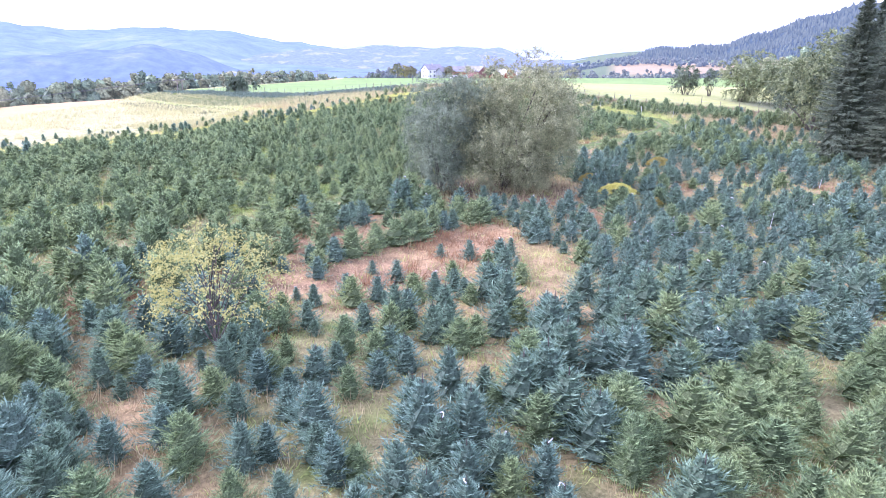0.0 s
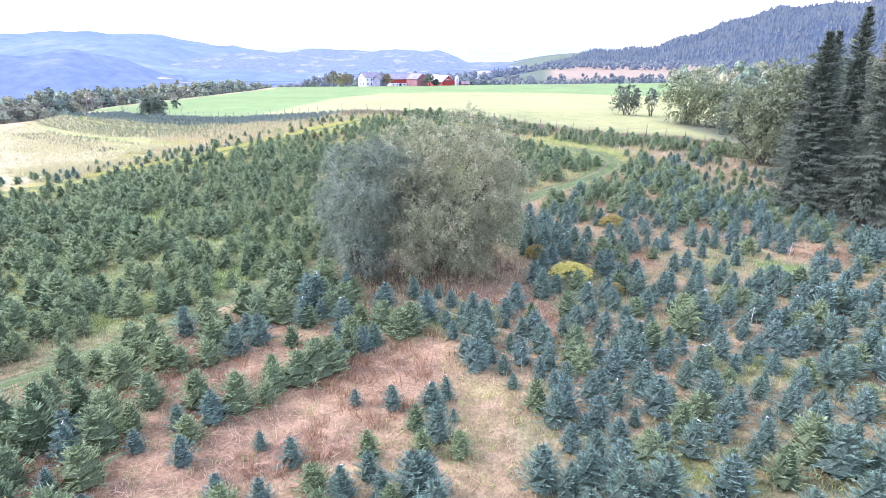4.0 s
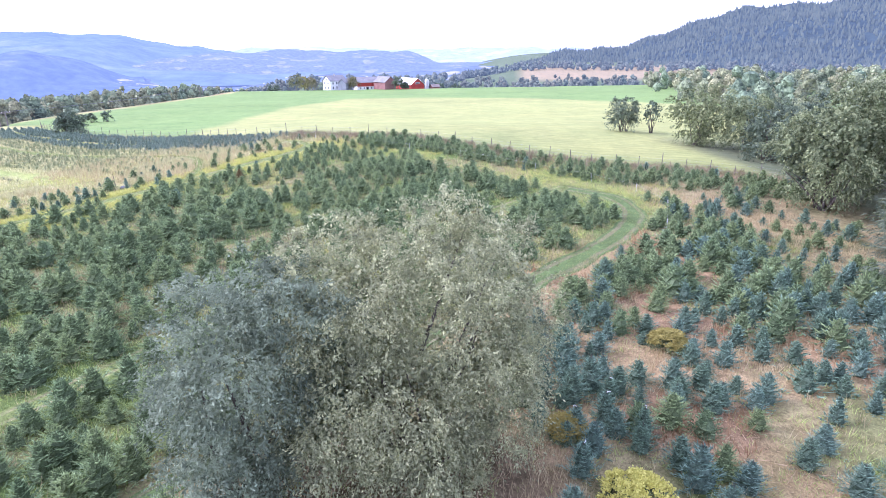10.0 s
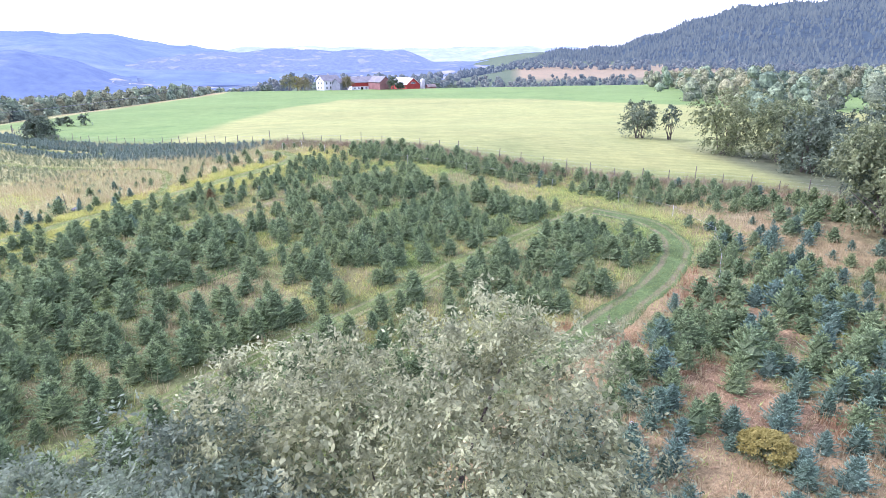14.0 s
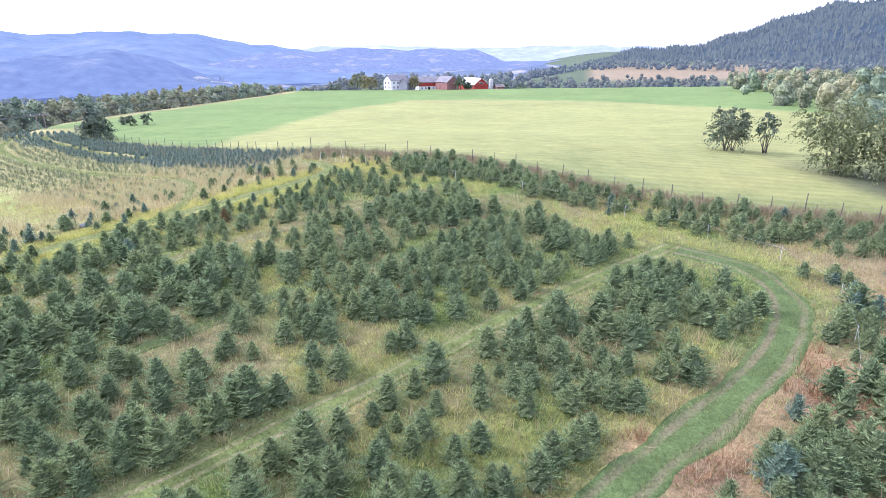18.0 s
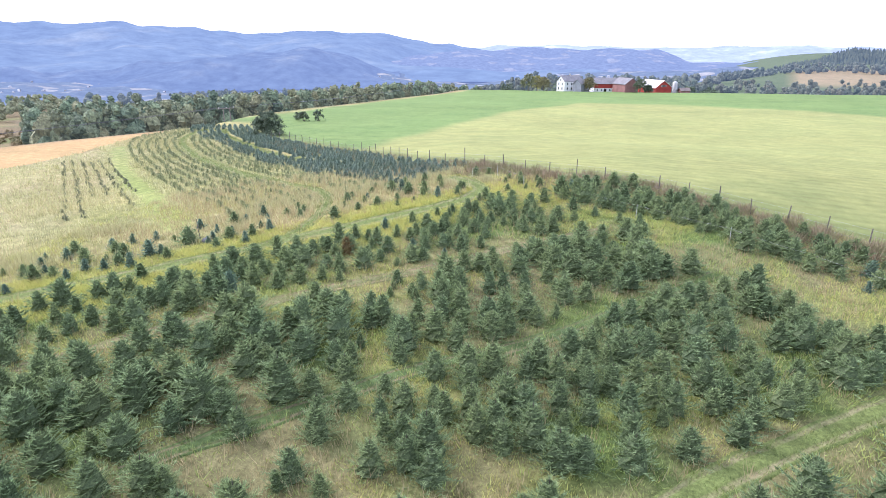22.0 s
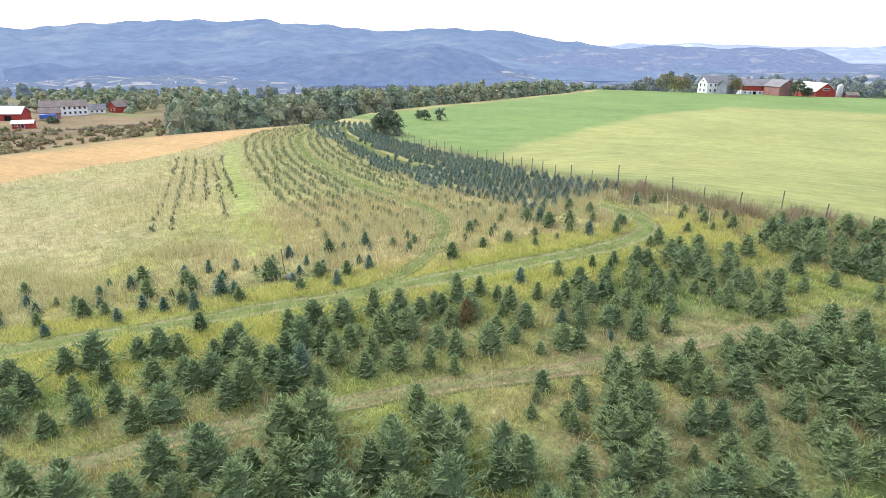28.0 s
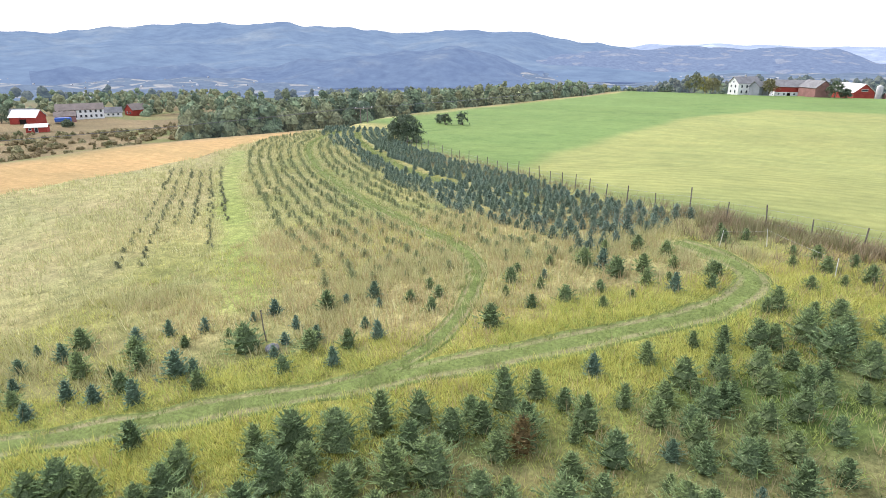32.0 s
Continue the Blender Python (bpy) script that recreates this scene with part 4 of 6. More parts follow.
# ---- broadleaved trees ----
def leaf_cloud(g, centres, radii, per, size, flat=0.75, spread=1.0, aspect=0.27):
    """Small leaves in loose clumps round centres."""
    n = len(centres) * per
    c = np.repeat(centres, per, 0)
    rr = np.repeat(radii, per)[:, None]
    d = g.normal(size=(n, 3))
    d /= np.linalg.norm(d, axis=1)[:, None]
    p = c + d * rr * (g.random((n, 1)) ** 0.45) * np.array((1, 1, flat)) * spread
    a = g.normal(size=(n, 3)) + d * 0.8 + np.array((0, 0, -0.25))
    return leaf_mesh(g, p, a, size, aspect)


def leaf_mesh(g, p, a, size, aspect, face=None, stray=0.9):
    """Leaves as pointed lozenges at p along a, turned towards face where it is given."""
    n = len(p)
    a = a / np.linalg.norm(a, axis=1)[:, None]
    b = np.cross(a, g.normal(size=(n, 3)) if face is None else face + g.normal(0, stray, (n, 3)))
    b /= np.linalg.norm(b, axis=1)[:, None] + 1e-6
    L = size * g.uniform(0.6, 1.3, (n, 1))
    W = L * aspect
    v = np.stack([p - a * L * 0.5, p + b * W, p + a * L * 0.5, p - b * W], 1).reshape(-1, 3)
    k = np.arange(n)[:, None] * 4
    return v, np.concatenate([k + np.array([[0, 1, 2]]), k + np.array([[0, 2, 3]])])


def twig_cloud(g, centres, heart, reach, twigs, leaves, size, aspect=0.24):
    """Leaves along arching twigs that leave each clump outwards and droop."""
    n = len(centres) * twigs
    c = np.repeat(centres, twigs, 0)
    out = c - heart
    out /= np.linalg.norm(out, axis=1)[:, None] + 1e-6
    d = out * 0.9 + g.normal(size=(n, 3)) * 0.75 + np.array((0, 0, 0.35))
    d /= np.linalg.norm(d, axis=1)[:, None]
    L = reach * g.uniform(0.45, 1.25, (n, 1))
    t = (np.arange(leaves) + 0.5) / leaves
    P = c[:, None, :] + d[:, None, :] * (L * t)[:, :, None]
    P[:, :, 2] -= (0.75 * L * t ** 2)
    P += g.normal(0, size * 0.35, P.shape)
    A = np.repeat(d[:, None, :], leaves, 1) * 0.8 + g.normal(size=P.shape) * 0.6 + np.array((0, 0, -0.75))
    face = np.repeat((out + np.array((0, 0, 0.35)))[:, None, :], leaves, 1)
    return leaf_mesh(g, P.reshape(-1, 3), A.reshape(-1, 3), size, aspect, face.reshape(-1, 3))


def crown_centres(g, n, rx, ry, rz, cz, hollow=0.38, lumps=11, skirt=0.55):
    """Clump centres on the shell of an uneven crown made of lobes."""
    lob = g.normal(size=(lumps, 3))
    lob /= np.linalg.norm(lob, axis=1)[:, None]
    lob[:, 2] = np.abs(lob[:, 2]) * 0.9 - 0.15
    out = []
    while len(out) < n:
        d = g.normal(size=3)
        d /= np.linalg.norm(d)
        if d[2] < -skirt:
            continue
        near = max(float(d @ l) for l in lob)
        s = (0.66 + 0.40 * max(0, near) ** 4) * (hollow + (1 - hollow) * g.random() ** 0.5)
        if d[2] < 0:
            d[:2] /= max(0.35, math.hypot(d[0], d[1])) ** 0.75
        out.append((d[0] * rx * s, d[1] * ry * s, cz + d[2] * rz * s))
    return np.array(out)


def limbs(g, base_pts, centres, r0, count, sides=6):
    """Tapered stems from the base to some of the clumps."""
    parts = []
    for k in range(count):
        tgt = centres[int(g.integers(len(centres)))]
        b = np.array(base_pts[k % len(base_pts)], float)
        mid = b * 0.55 + tgt * 0.45 + np.array((0, 0, 0.12 * abs(tgt[2]))) + g.normal(0, 0.12, 3)
        q = [b, b * 0.75 + mid * 0.25 + g.normal(0, 0.05, 3), mid, mid * 0.4 + tgt * 0.6, tgt]
        parts.append(tube(q, [r0, r0 * 0.75, r0 * 0.5, r0 * 0.3, r0 * 0.1], sides))
    return merge(parts)


def broad_tree(name, seed, at, h, rx, ry, mat, label, category="tree", clumps=70, per=70, size=0.28, trunk=0.18, low=0.15, stems=1, group="", bark=None, crad=0.16, nlimb=12, skirt=0.85, aspect=0.26, foot=0):
    g = np.random.default_rng(seed)
    root = new(name)
    cz = h * (low + 1) / 2
    rz = h * (1 - low) / 2
    cen = crown_centres(g, clumps, rx, ry, rz, cz, skirt=skirt)
    rad = g.uniform(0.7, 1.3, len(cen)) * crad * (rx + ry + rz)
    v, f = twig_cloud(g, cen, np.array((0, 0, h * 0.35)), float(rad.mean()) * 1.35, max(3, per // 11), 11, size, aspect)
    if foot:
        a_, q_ = g.uniform(0, 6.28, foot), g.uniform(0.5, 0.98, foot)
        cen2 = np.stack([np.cos(a_) * q_ * rx, np.sin(a_) * q_ * ry, g.uniform(0.2, 0.3 * h, foot)], -1)
        v2, f2 = twig_cloud(g, cen2, np.array((0, 0, 0.0)), float(rad.mean()) * 1.5, max(3, per // 11), 11, size, aspect)
        v, f = merge([(v, f), (v2, f2)])
    put("crown", mesh_of("crown", v, f), mat, root)
    if stems == 1:
        q = [(0, 0, -0.3), (0.05, 0, h * 0.2), (g.normal(0, .1), g.normal(0, .1), h * 0.45), (g.normal(0, .2), g.normal(0, .2), h * 0.8)]
        tv, tf = tube(q, [trunk * 1.15, trunk, trunk * 0.7, trunk * 0.15], 8)
        put("trunk", mesh_of("trunk", tv, tf, None, True), bark or M_BARK, root)
        lv, lf = limbs(g, [(0, 0, h * 0.18), (0.03, 0, h * 0.3), (0, 0.02, h * 0.4)], cen, trunk * 0.5, nlimb)
        put("limb", mesh_of("limb", lv, lf, None, True), bark or M_BARK, root)
    else:
        for s in range(stems):
            a = 2 * math.pi * s / stems
            bx, by = 0.25 * rx * math.cos(a) * g.uniform(0.3, 1), 0.25 * ry * math.sin(a) * g.uniform(0.3, 1)
            lv, lf = limbs(g, [(bx, by, -0.3)], cen, trunk * g.uniform(0.6, 1.0), max(2, nlimb // stems))
            put("stem", mesh_of("stem", lv, lf, None, True), bark or M_BARK, root)
    root.matrix_basis = pose(at[0], at[1], gz(*at), 0, 0, g.uniform(0, 20))
    return tagged(root, label, category, group)


def lobed_tree(name, seed, base, lobes, mat, label, density, size, stems, trunk, twig=0.8, group=""):
    """A many-stemmed tree whose crown is a heap of lobes: each x, y, z of its middle and its three half widths."""
    g = np.random.default_rng(seed)
    root = new(name)
    lob = np.array(lobes, float)
    lob[:, 2] += gz(*base)
    parts, ends = [], []
    for i, (x, y, z, rx, ry, rz) in enumerate(lob):
        c, rad = np.array((x, y, z)), np.array((rx, ry, rz))
        area = 4 * math.pi * ((rx * ry) ** 1.6 / 3 + (rx * rz) ** 1.6 / 3 + (ry * rz) ** 1.6 / 3) ** (1 / 1.6)
        d = g.normal(size=(int(area * density), 3))
        d /= np.linalg.norm(d, axis=1)[:, None]
        lump = fbm(d[:, 0] * 3 + i * 9, d[:, 1] * 3 + d[:, 2] * 2.3, 1.1, seed)
        s = (0.58 + 0.72 * lump) * (1 - 0.35 * g.random(len(d)) ** 2.0)
        p = c + d * rad * s[:, None]
        ok = p[:, 2] > gz(*base) + 0.3
        for j in range(len(lob)):
            if j != i:
                ok &= (((p - lob[j, :3]) / lob[j, 3:]) ** 2).sum(1) > 0.5
        # sprays stand in bunches with gaps between
        bunch = fbm(p[:, 0] + 0.7 * p[:, 2], p[:, 1] + 0.6 * p[:, 2] - 0.5 * p[:, 0], 1.6 * twig, seed + 3)
        ok &= (bunch > 0.49) | (g.random(len(p)) < 0.14)
        p, d = p[ok] + d[ok] * np.clip((bunch[ok, None] - 0.49) * 3.2, -0.5, 0.6) * twig, d[ok]
        n, tw, lv = len(p), 5, 10
        o = np.repeat(d / rad, tw, 0)
        o /= np.linalg.norm(o, axis=1)[:, None]
        way = o * 0.8 + g.normal(size=o.shape) * 0.6 + np.array((0, 0, 0.25))
        way /= np.linalg.norm(way, axis=1)[:, None]
        ln = twig * g.uniform(0.4, 1.3, (n * tw, 1))
        t = (np.arange(lv) + 0.5) / lv
        P = np.repeat(p, tw, 0)[:, None, :] + way[:, None, :] * (ln * t)[:, :, None]
        P[:, :, 2] -= 0.65 * ln * t ** 2
        P += g.normal(0, 0.06 * twig, P.shape)
        A = np.repeat(way[:, None, :], lv, 1) * 0.7 + g.normal(size=P.shape) * 0.55 + np.array((0, 0, -0.5))
        face = np.repeat((o + np.array((0, 0, 0.3)))[:, None, :], lv, 1)
        parts.append(leaf_mesh(g, P.reshape(-1, 3), A.reshape(-1, 3), size, 0.2, face.reshape(-1, 3)))
        # leaves deeper in the crown
        d2 = g.normal(size=(int(area * density * 2.2), 3))
        d2 /= np.linalg.norm(d2, axis=1)[:, None]
        p2 = c + d2 * rad * g.uniform(0.45, 0.7, (len(d2), 1))
        p2 = p2[p2[:, 2] > gz(*base) + 0.4]
        parts.append(leaf_mesh(g, p2, g.normal(size=p2.shape), size * 1.6, 0.3))
        ends.append(c + (g.random((5, 3)) - 0.5) * rad * 1.3)
    v, f = merge(parts)
    at = np.array((base[0], base[1], 0.0))
    put("crown", mesh_of("crown", v - at, f), mat, root)
    ends = np.concatenate(ends) - at
    for k in range(stems):
        a = 2 * math.pi * k / stems
        foot = (0.7 * math.cos(a), 0.5 * math.sin(a), gz(*base) - 0.3)
        lv, lf = limbs(g, [foot], ends[k::stems], trunk * g.uniform(0.7, 1.1), 4)
        put("stem", mesh_of("stem", lv, lf, None, True), M_BARK, root)
    root.matrix_basis = pose(base[0], base[1], 0)
    return tagged(root, label, "tree", group)


def heap(seed, at, h, r, n=5):
    """Lobes of a rounded crown that comes down to the ground."""
    g = np.random.default_rng(seed)
    out = [(at[0], at[1], h * 0.52, r * 0.72, r * 0.72, h * 0.48)]
    for k in range(n):
        a = 6.283 * (k + g.uniform(-0.3, 0.3)) / n
        q = r * g.uniform(0.45, 0.62)
        rz = h * g.uniform(0.24, 0.38)
        out.append((at[0] + q * math.cos(a), at[1] + q * math.sin(a), max(rz * 0.9, h * g.uniform(0.28, 0.6)), r * g.uniform(0.42, 0.58), r * g.uniform(0.42, 0.58), rz))
    return out



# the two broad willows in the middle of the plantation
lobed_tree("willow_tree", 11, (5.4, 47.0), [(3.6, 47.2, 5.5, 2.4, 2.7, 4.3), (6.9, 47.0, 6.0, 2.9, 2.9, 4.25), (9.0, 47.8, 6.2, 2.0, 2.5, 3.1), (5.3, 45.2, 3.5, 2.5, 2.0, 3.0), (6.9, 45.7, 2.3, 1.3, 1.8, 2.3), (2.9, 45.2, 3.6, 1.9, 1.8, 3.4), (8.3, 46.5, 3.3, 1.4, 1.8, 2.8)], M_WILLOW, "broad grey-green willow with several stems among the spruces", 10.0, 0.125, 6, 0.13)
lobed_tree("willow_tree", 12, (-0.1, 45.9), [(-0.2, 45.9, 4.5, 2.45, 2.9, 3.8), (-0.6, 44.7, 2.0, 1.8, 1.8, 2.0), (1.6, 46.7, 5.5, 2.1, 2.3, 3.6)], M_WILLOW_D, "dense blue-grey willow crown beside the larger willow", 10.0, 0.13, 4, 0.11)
# small yellowing tree at the start
broad_tree("sallow_tree", 13, (-8.1, 19.2), 6.0, 2.6, 2.3, M_SALLOW, "slender small tree with loose pale yellowing leaves", clumps=130, per=55, size=0.09, trunk=0.06, low=0.2, stems=1, crad=0.085, nlimb=26)
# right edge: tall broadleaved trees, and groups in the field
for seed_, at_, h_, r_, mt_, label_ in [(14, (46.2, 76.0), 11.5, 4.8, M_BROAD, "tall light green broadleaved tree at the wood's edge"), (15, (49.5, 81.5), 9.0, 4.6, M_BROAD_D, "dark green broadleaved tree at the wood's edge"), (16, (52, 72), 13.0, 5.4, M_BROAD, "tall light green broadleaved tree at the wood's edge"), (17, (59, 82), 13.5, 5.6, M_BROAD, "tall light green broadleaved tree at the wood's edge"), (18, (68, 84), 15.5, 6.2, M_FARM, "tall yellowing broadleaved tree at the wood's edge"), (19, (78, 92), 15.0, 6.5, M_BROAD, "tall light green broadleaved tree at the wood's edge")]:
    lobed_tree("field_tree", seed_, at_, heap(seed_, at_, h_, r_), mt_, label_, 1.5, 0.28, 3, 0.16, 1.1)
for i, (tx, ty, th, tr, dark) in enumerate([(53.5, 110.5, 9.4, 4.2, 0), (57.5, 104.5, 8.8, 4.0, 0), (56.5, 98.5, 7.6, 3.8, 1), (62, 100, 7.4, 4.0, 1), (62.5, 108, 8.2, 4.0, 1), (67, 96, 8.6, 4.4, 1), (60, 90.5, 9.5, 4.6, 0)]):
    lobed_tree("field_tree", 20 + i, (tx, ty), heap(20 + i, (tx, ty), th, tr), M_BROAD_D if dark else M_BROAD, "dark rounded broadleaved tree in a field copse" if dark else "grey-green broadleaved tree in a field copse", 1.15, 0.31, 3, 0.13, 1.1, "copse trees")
broad_tree("field_tree", 31, (49.2, 126.0), 6.4, 2.9, 2.7, M_BROAD_D, "small rounded tree standing alone in the field", group="field pair", clumps=80, per=66, size=0.3, trunk=0.1, low=0.0, stems=2, crad=0.13, nlimb=10, skirt=0.9)
broad_tree("field_tree", 32, (53.8, 125.0), 5.6, 1.7, 1.7, M_BROAD_D, "thin open-crowned small tree in the field", group="field pair", clumps=34, per=40, size=0.32, trunk=0.1, low=0.25, stems=2, crad=0.14, nlimb=10)
broad_tree("field_bush", 33, (-54.3, 163.5), 5.0, 2.8, 2.8, M_BROAD_D, "rounded dark bush by the end of the spruce rows", clumps=90, per=77, size=0.34, trunk=0.1, low=0.0, stems=3, crad=0.13, skirt=0.97, foot=16)
for i, (tx, ty, th) in enumerate([(-63, 197, 2.6), (-60, 199, 3.0), (-66, 200, 2.2)]):
    broad_tree("field_bush", 36 + i, (tx, ty), th, th * .42, th * .42, M_BROAD_D, "small grey-green shrub in the green field", group="field shrubs", clumps=20, per=36, size=0.4, trunk=0.06, low=0.05, stems=2, crad=0.16)


def hanging_crown(g, h, r, levels, boughs, twigs):
    """An old spruce's crown as arrays: sagging boughs hung with short dense twigs, round a dark heart."""
    n = levels * boughs
    f = np.repeat((np.arange(levels) + 0.5) / levels, boughs) + g.normal(0, 0.35 / levels, n)
    f = np.clip(f, 0, 0.985)
    a = g.uniform(0, 6.28, n)
    L = (r * (1 - f) ** 0.9 * np.minimum(1, 0.78 + 2.5 * f) + 0.07) * g.uniform(0.66, 1.1, n)
    z0 = h * (0.03 + 0.95 * f)
    t = np.tile(0.25 + 0.75 * (np.arange(twigs) + 0.5) / twigs, (n, 1)) + g.normal(0, 0.02, (n, twigs))
    rise = (-0.42 + 0.75 * f ** 1.5)[:, None]
    out = np.stack([np.cos(a), np.sin(a)], -1)
    side = np.stack([-np.sin(a), np.cos(a)], -1)
    sg = np.where(np.arange(twigs) % 2, 1.0, -1.0)[None] * g.uniform(0.1, 1.0, (n, twigs))
    rad = L[:, None] * t
    wide = 0.2 * L[:, None] * (1.1 - t) * sg
    P = np.concatenate([out[:, None, :] * rad[..., None] + side[:, None, :] * wide[..., None], (z0[:, None] + rad * rise + 0.22 * L[:, None] * t ** 3)[..., None]], -1)
    D = np.concatenate([out[:, None, :] * 0.62 + side[:, None, :] * (sg * 0.6)[..., None], np.full((n, twigs, 1), -0.42) + 0.55 * (f[:, None, None])], -1)
    D = D + g.normal(0, 0.2, D.shape)
    D /= np.linalg.norm(D, axis=-1)[..., None]
    ln = (0.2 + 0.07 * L[:, None]) * g.uniform(0.7, 1.3, (n, twigs))
    U = np.concatenate([np.repeat(out[:, None, :] * 0.8, twigs, 1), np.ones((n, twigs, 1))], -1) + g.normal(0, 0.5, D.shape)
    Q = np.cross(D, U)
    Q *= (0.036 * g.uniform(0.7, 1.3, (n, twigs)))[..., None] / (np.linalg.norm(Q, axis=-1)[..., None] + 1e-6)
    V = np.stack([P - Q, P + Q, P + D * ln[..., None]], 2).reshape(-1, 3)
    F = np.arange(len(V)).reshape(-1, 3)
    # crown's inner shade painted in: twig bases darker, heart darkest
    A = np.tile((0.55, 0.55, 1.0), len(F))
    hv, hf, m = [], [], 12
    rings = np.linspace(0.04, 0.97, 16)
    for zf in rings:
        for j in range(m):
            q = 0.42 * r * (1 - zf) ** 0.9 * min(1, 0.7 + 2.5 * zf) * g.uniform(0.7, 1.25)
            hv.append((math.cos(6.283 * j / m) * q, math.sin(6.283 * j / m) * q, h * zf + g.normal(0, 0.15)))
    for i in range(len(rings) - 1):
        for j in range(m):
            p, q = i * m + j, i * m + (j + 1) % m
            hf += [(p, q, q + m), (p, q + m, p + m)]
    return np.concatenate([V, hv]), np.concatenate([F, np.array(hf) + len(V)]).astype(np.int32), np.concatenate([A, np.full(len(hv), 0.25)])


def tall_spruce(seed, at, h, r, label):
    g = np.random.default_rng(seed)
    root = new("tall_spruce")
    v, f, age_shade = hanging_crown(g, h, r, 50, 15, 44 if seed < 73 else 24)
    put("crown", mesh_of("crown", v, f, {"age_shade": age_shade}), M_TALL, root)
    tv, tf = tube([(0, 0, -0.3), (0.02, 0, h * 0.3), (0.05, 0.02, h * 0.7), (0, 0, h)], [0.26, 0.2, 0.1, 0.02], 9)
    put("trunk", mesh_of("trunk", tv, tf, None, True), M_PALE_BARK, root)
    root.matrix_basis = pose(at[0], at[1], gz(*at), 0, 0, g.uniform(0, 360))
    return tagged(root, label, "tree", "tall spruces")


tall_spruce(71, (37.8, 57.4), 15.4, 3.9, "tall dark spruce at the plantation's edge")
tall_spruce(72, (40.6, 53.2), 17.5, 4.0, "tall dark spruce with a bare pale trunk foot")
tall_spruce(73, (42.5, 59.5), 17.5, 3.8, "tall dark spruce at the plantation's edge")
tall_spruce(74, (45.5, 54.5), 19.0, 3.8, "tall dark spruce at the plantation's edge")
tall_spruce(75, (44.0, 64.5), 15.5, 3.6, "tall dark spruce at the plantation's edge")
tall_spruce(76, (47.5, 47.0), 18.0, 3.8, "tall dark spruce at the plantation's edge")


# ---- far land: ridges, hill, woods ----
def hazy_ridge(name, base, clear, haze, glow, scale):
    """Far wooded slopes, the pale blue haze of the air put in as emission."""
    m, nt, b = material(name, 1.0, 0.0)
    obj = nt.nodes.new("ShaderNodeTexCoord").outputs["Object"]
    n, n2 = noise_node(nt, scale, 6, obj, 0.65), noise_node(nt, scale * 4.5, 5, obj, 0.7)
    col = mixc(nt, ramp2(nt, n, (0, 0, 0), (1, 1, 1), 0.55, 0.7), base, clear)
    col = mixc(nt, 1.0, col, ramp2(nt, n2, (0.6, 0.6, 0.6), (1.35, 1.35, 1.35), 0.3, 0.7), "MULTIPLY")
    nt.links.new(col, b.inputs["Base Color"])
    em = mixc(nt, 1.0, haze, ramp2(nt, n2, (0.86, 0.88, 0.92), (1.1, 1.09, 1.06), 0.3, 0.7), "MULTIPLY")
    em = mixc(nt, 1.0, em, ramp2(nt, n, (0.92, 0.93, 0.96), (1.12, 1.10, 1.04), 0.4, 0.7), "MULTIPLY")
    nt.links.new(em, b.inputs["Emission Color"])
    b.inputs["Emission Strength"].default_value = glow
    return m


def ridge(name, az0, az1, d0, d1, z0, top, mat, label, seed=0, steps=260, rings=26, shape=1.0):
    """A range of hills round the valley: top(azimuth) is its height in degrees over the eye's level."""
    az = np.linspace(az0, az1, steps)
    s = np.linspace(0, 1, rings)
    A, S = np.meshgrid(az, s, indexing="ij")
    D = d0 + (d1 - d0) * S
    zt = 14 + d1 * np.tan(np.radians(top(A)))
    X, Y = D * np.sin(np.radians(A)), 70 + D * np.cos(np.radians(A))
    rough = (fbm(X, Y, 620, seed) - 0.5) * 150 * np.sin(np.pi * np.clip(S, 0, 1)) + (fbm(X, Y, 170, seed + 5) - 0.5) * 34 * S
    Z = z0 + (zt - z0) * S ** shape + rough
    # the back falls away
    X = np.c_[X, X[:, -1] * 1.06]
    Y = np.c_[Y, 70 + (Y[:, -1] - 70) * 1.06]
    Z = np.c_[Z, Z[:, -1] - 160]
    k = np.arange(X.size).reshape(X.shape)
    q = np.stack([k[:-1, :-1], k[:-1, 1:], k[1:, 1:], k[1:, :-1]], -1).reshape(-1, 4)
    ob = put(name, mesh_of(name, np.stack([X, Y, Z], -1).reshape(-1, 3), q, None, True), mat)
    return tagged(ob, label, "hills", kind="structure")


def bell(a, c, w):
    return np.exp(-((a - c) / w) ** 2)


# third colour: air haze given off by the slopes themselves
M_RIDGE_W = hazy_ridge("hazed_forested_range", (0.03, 0.045, 0.05), (0.07, 0.075, 0.06), (0.40, 0.52, 0.78), 0.62, 0.0025)
M_RIDGE_S = hazy_ridge("hazed_forested_spur", (0.03, 0.045, 0.05), (0.07, 0.075, 0.06), (0.35, 0.45, 0.73), 0.58, 0.005)
M_RIDGE_F = hazy_ridge("hazed_far_range", (0.05, 0.06, 0.07), (0.2, 0.2, 0.2), (0.62, 0.72, 0.96), 0.85, 0.004)
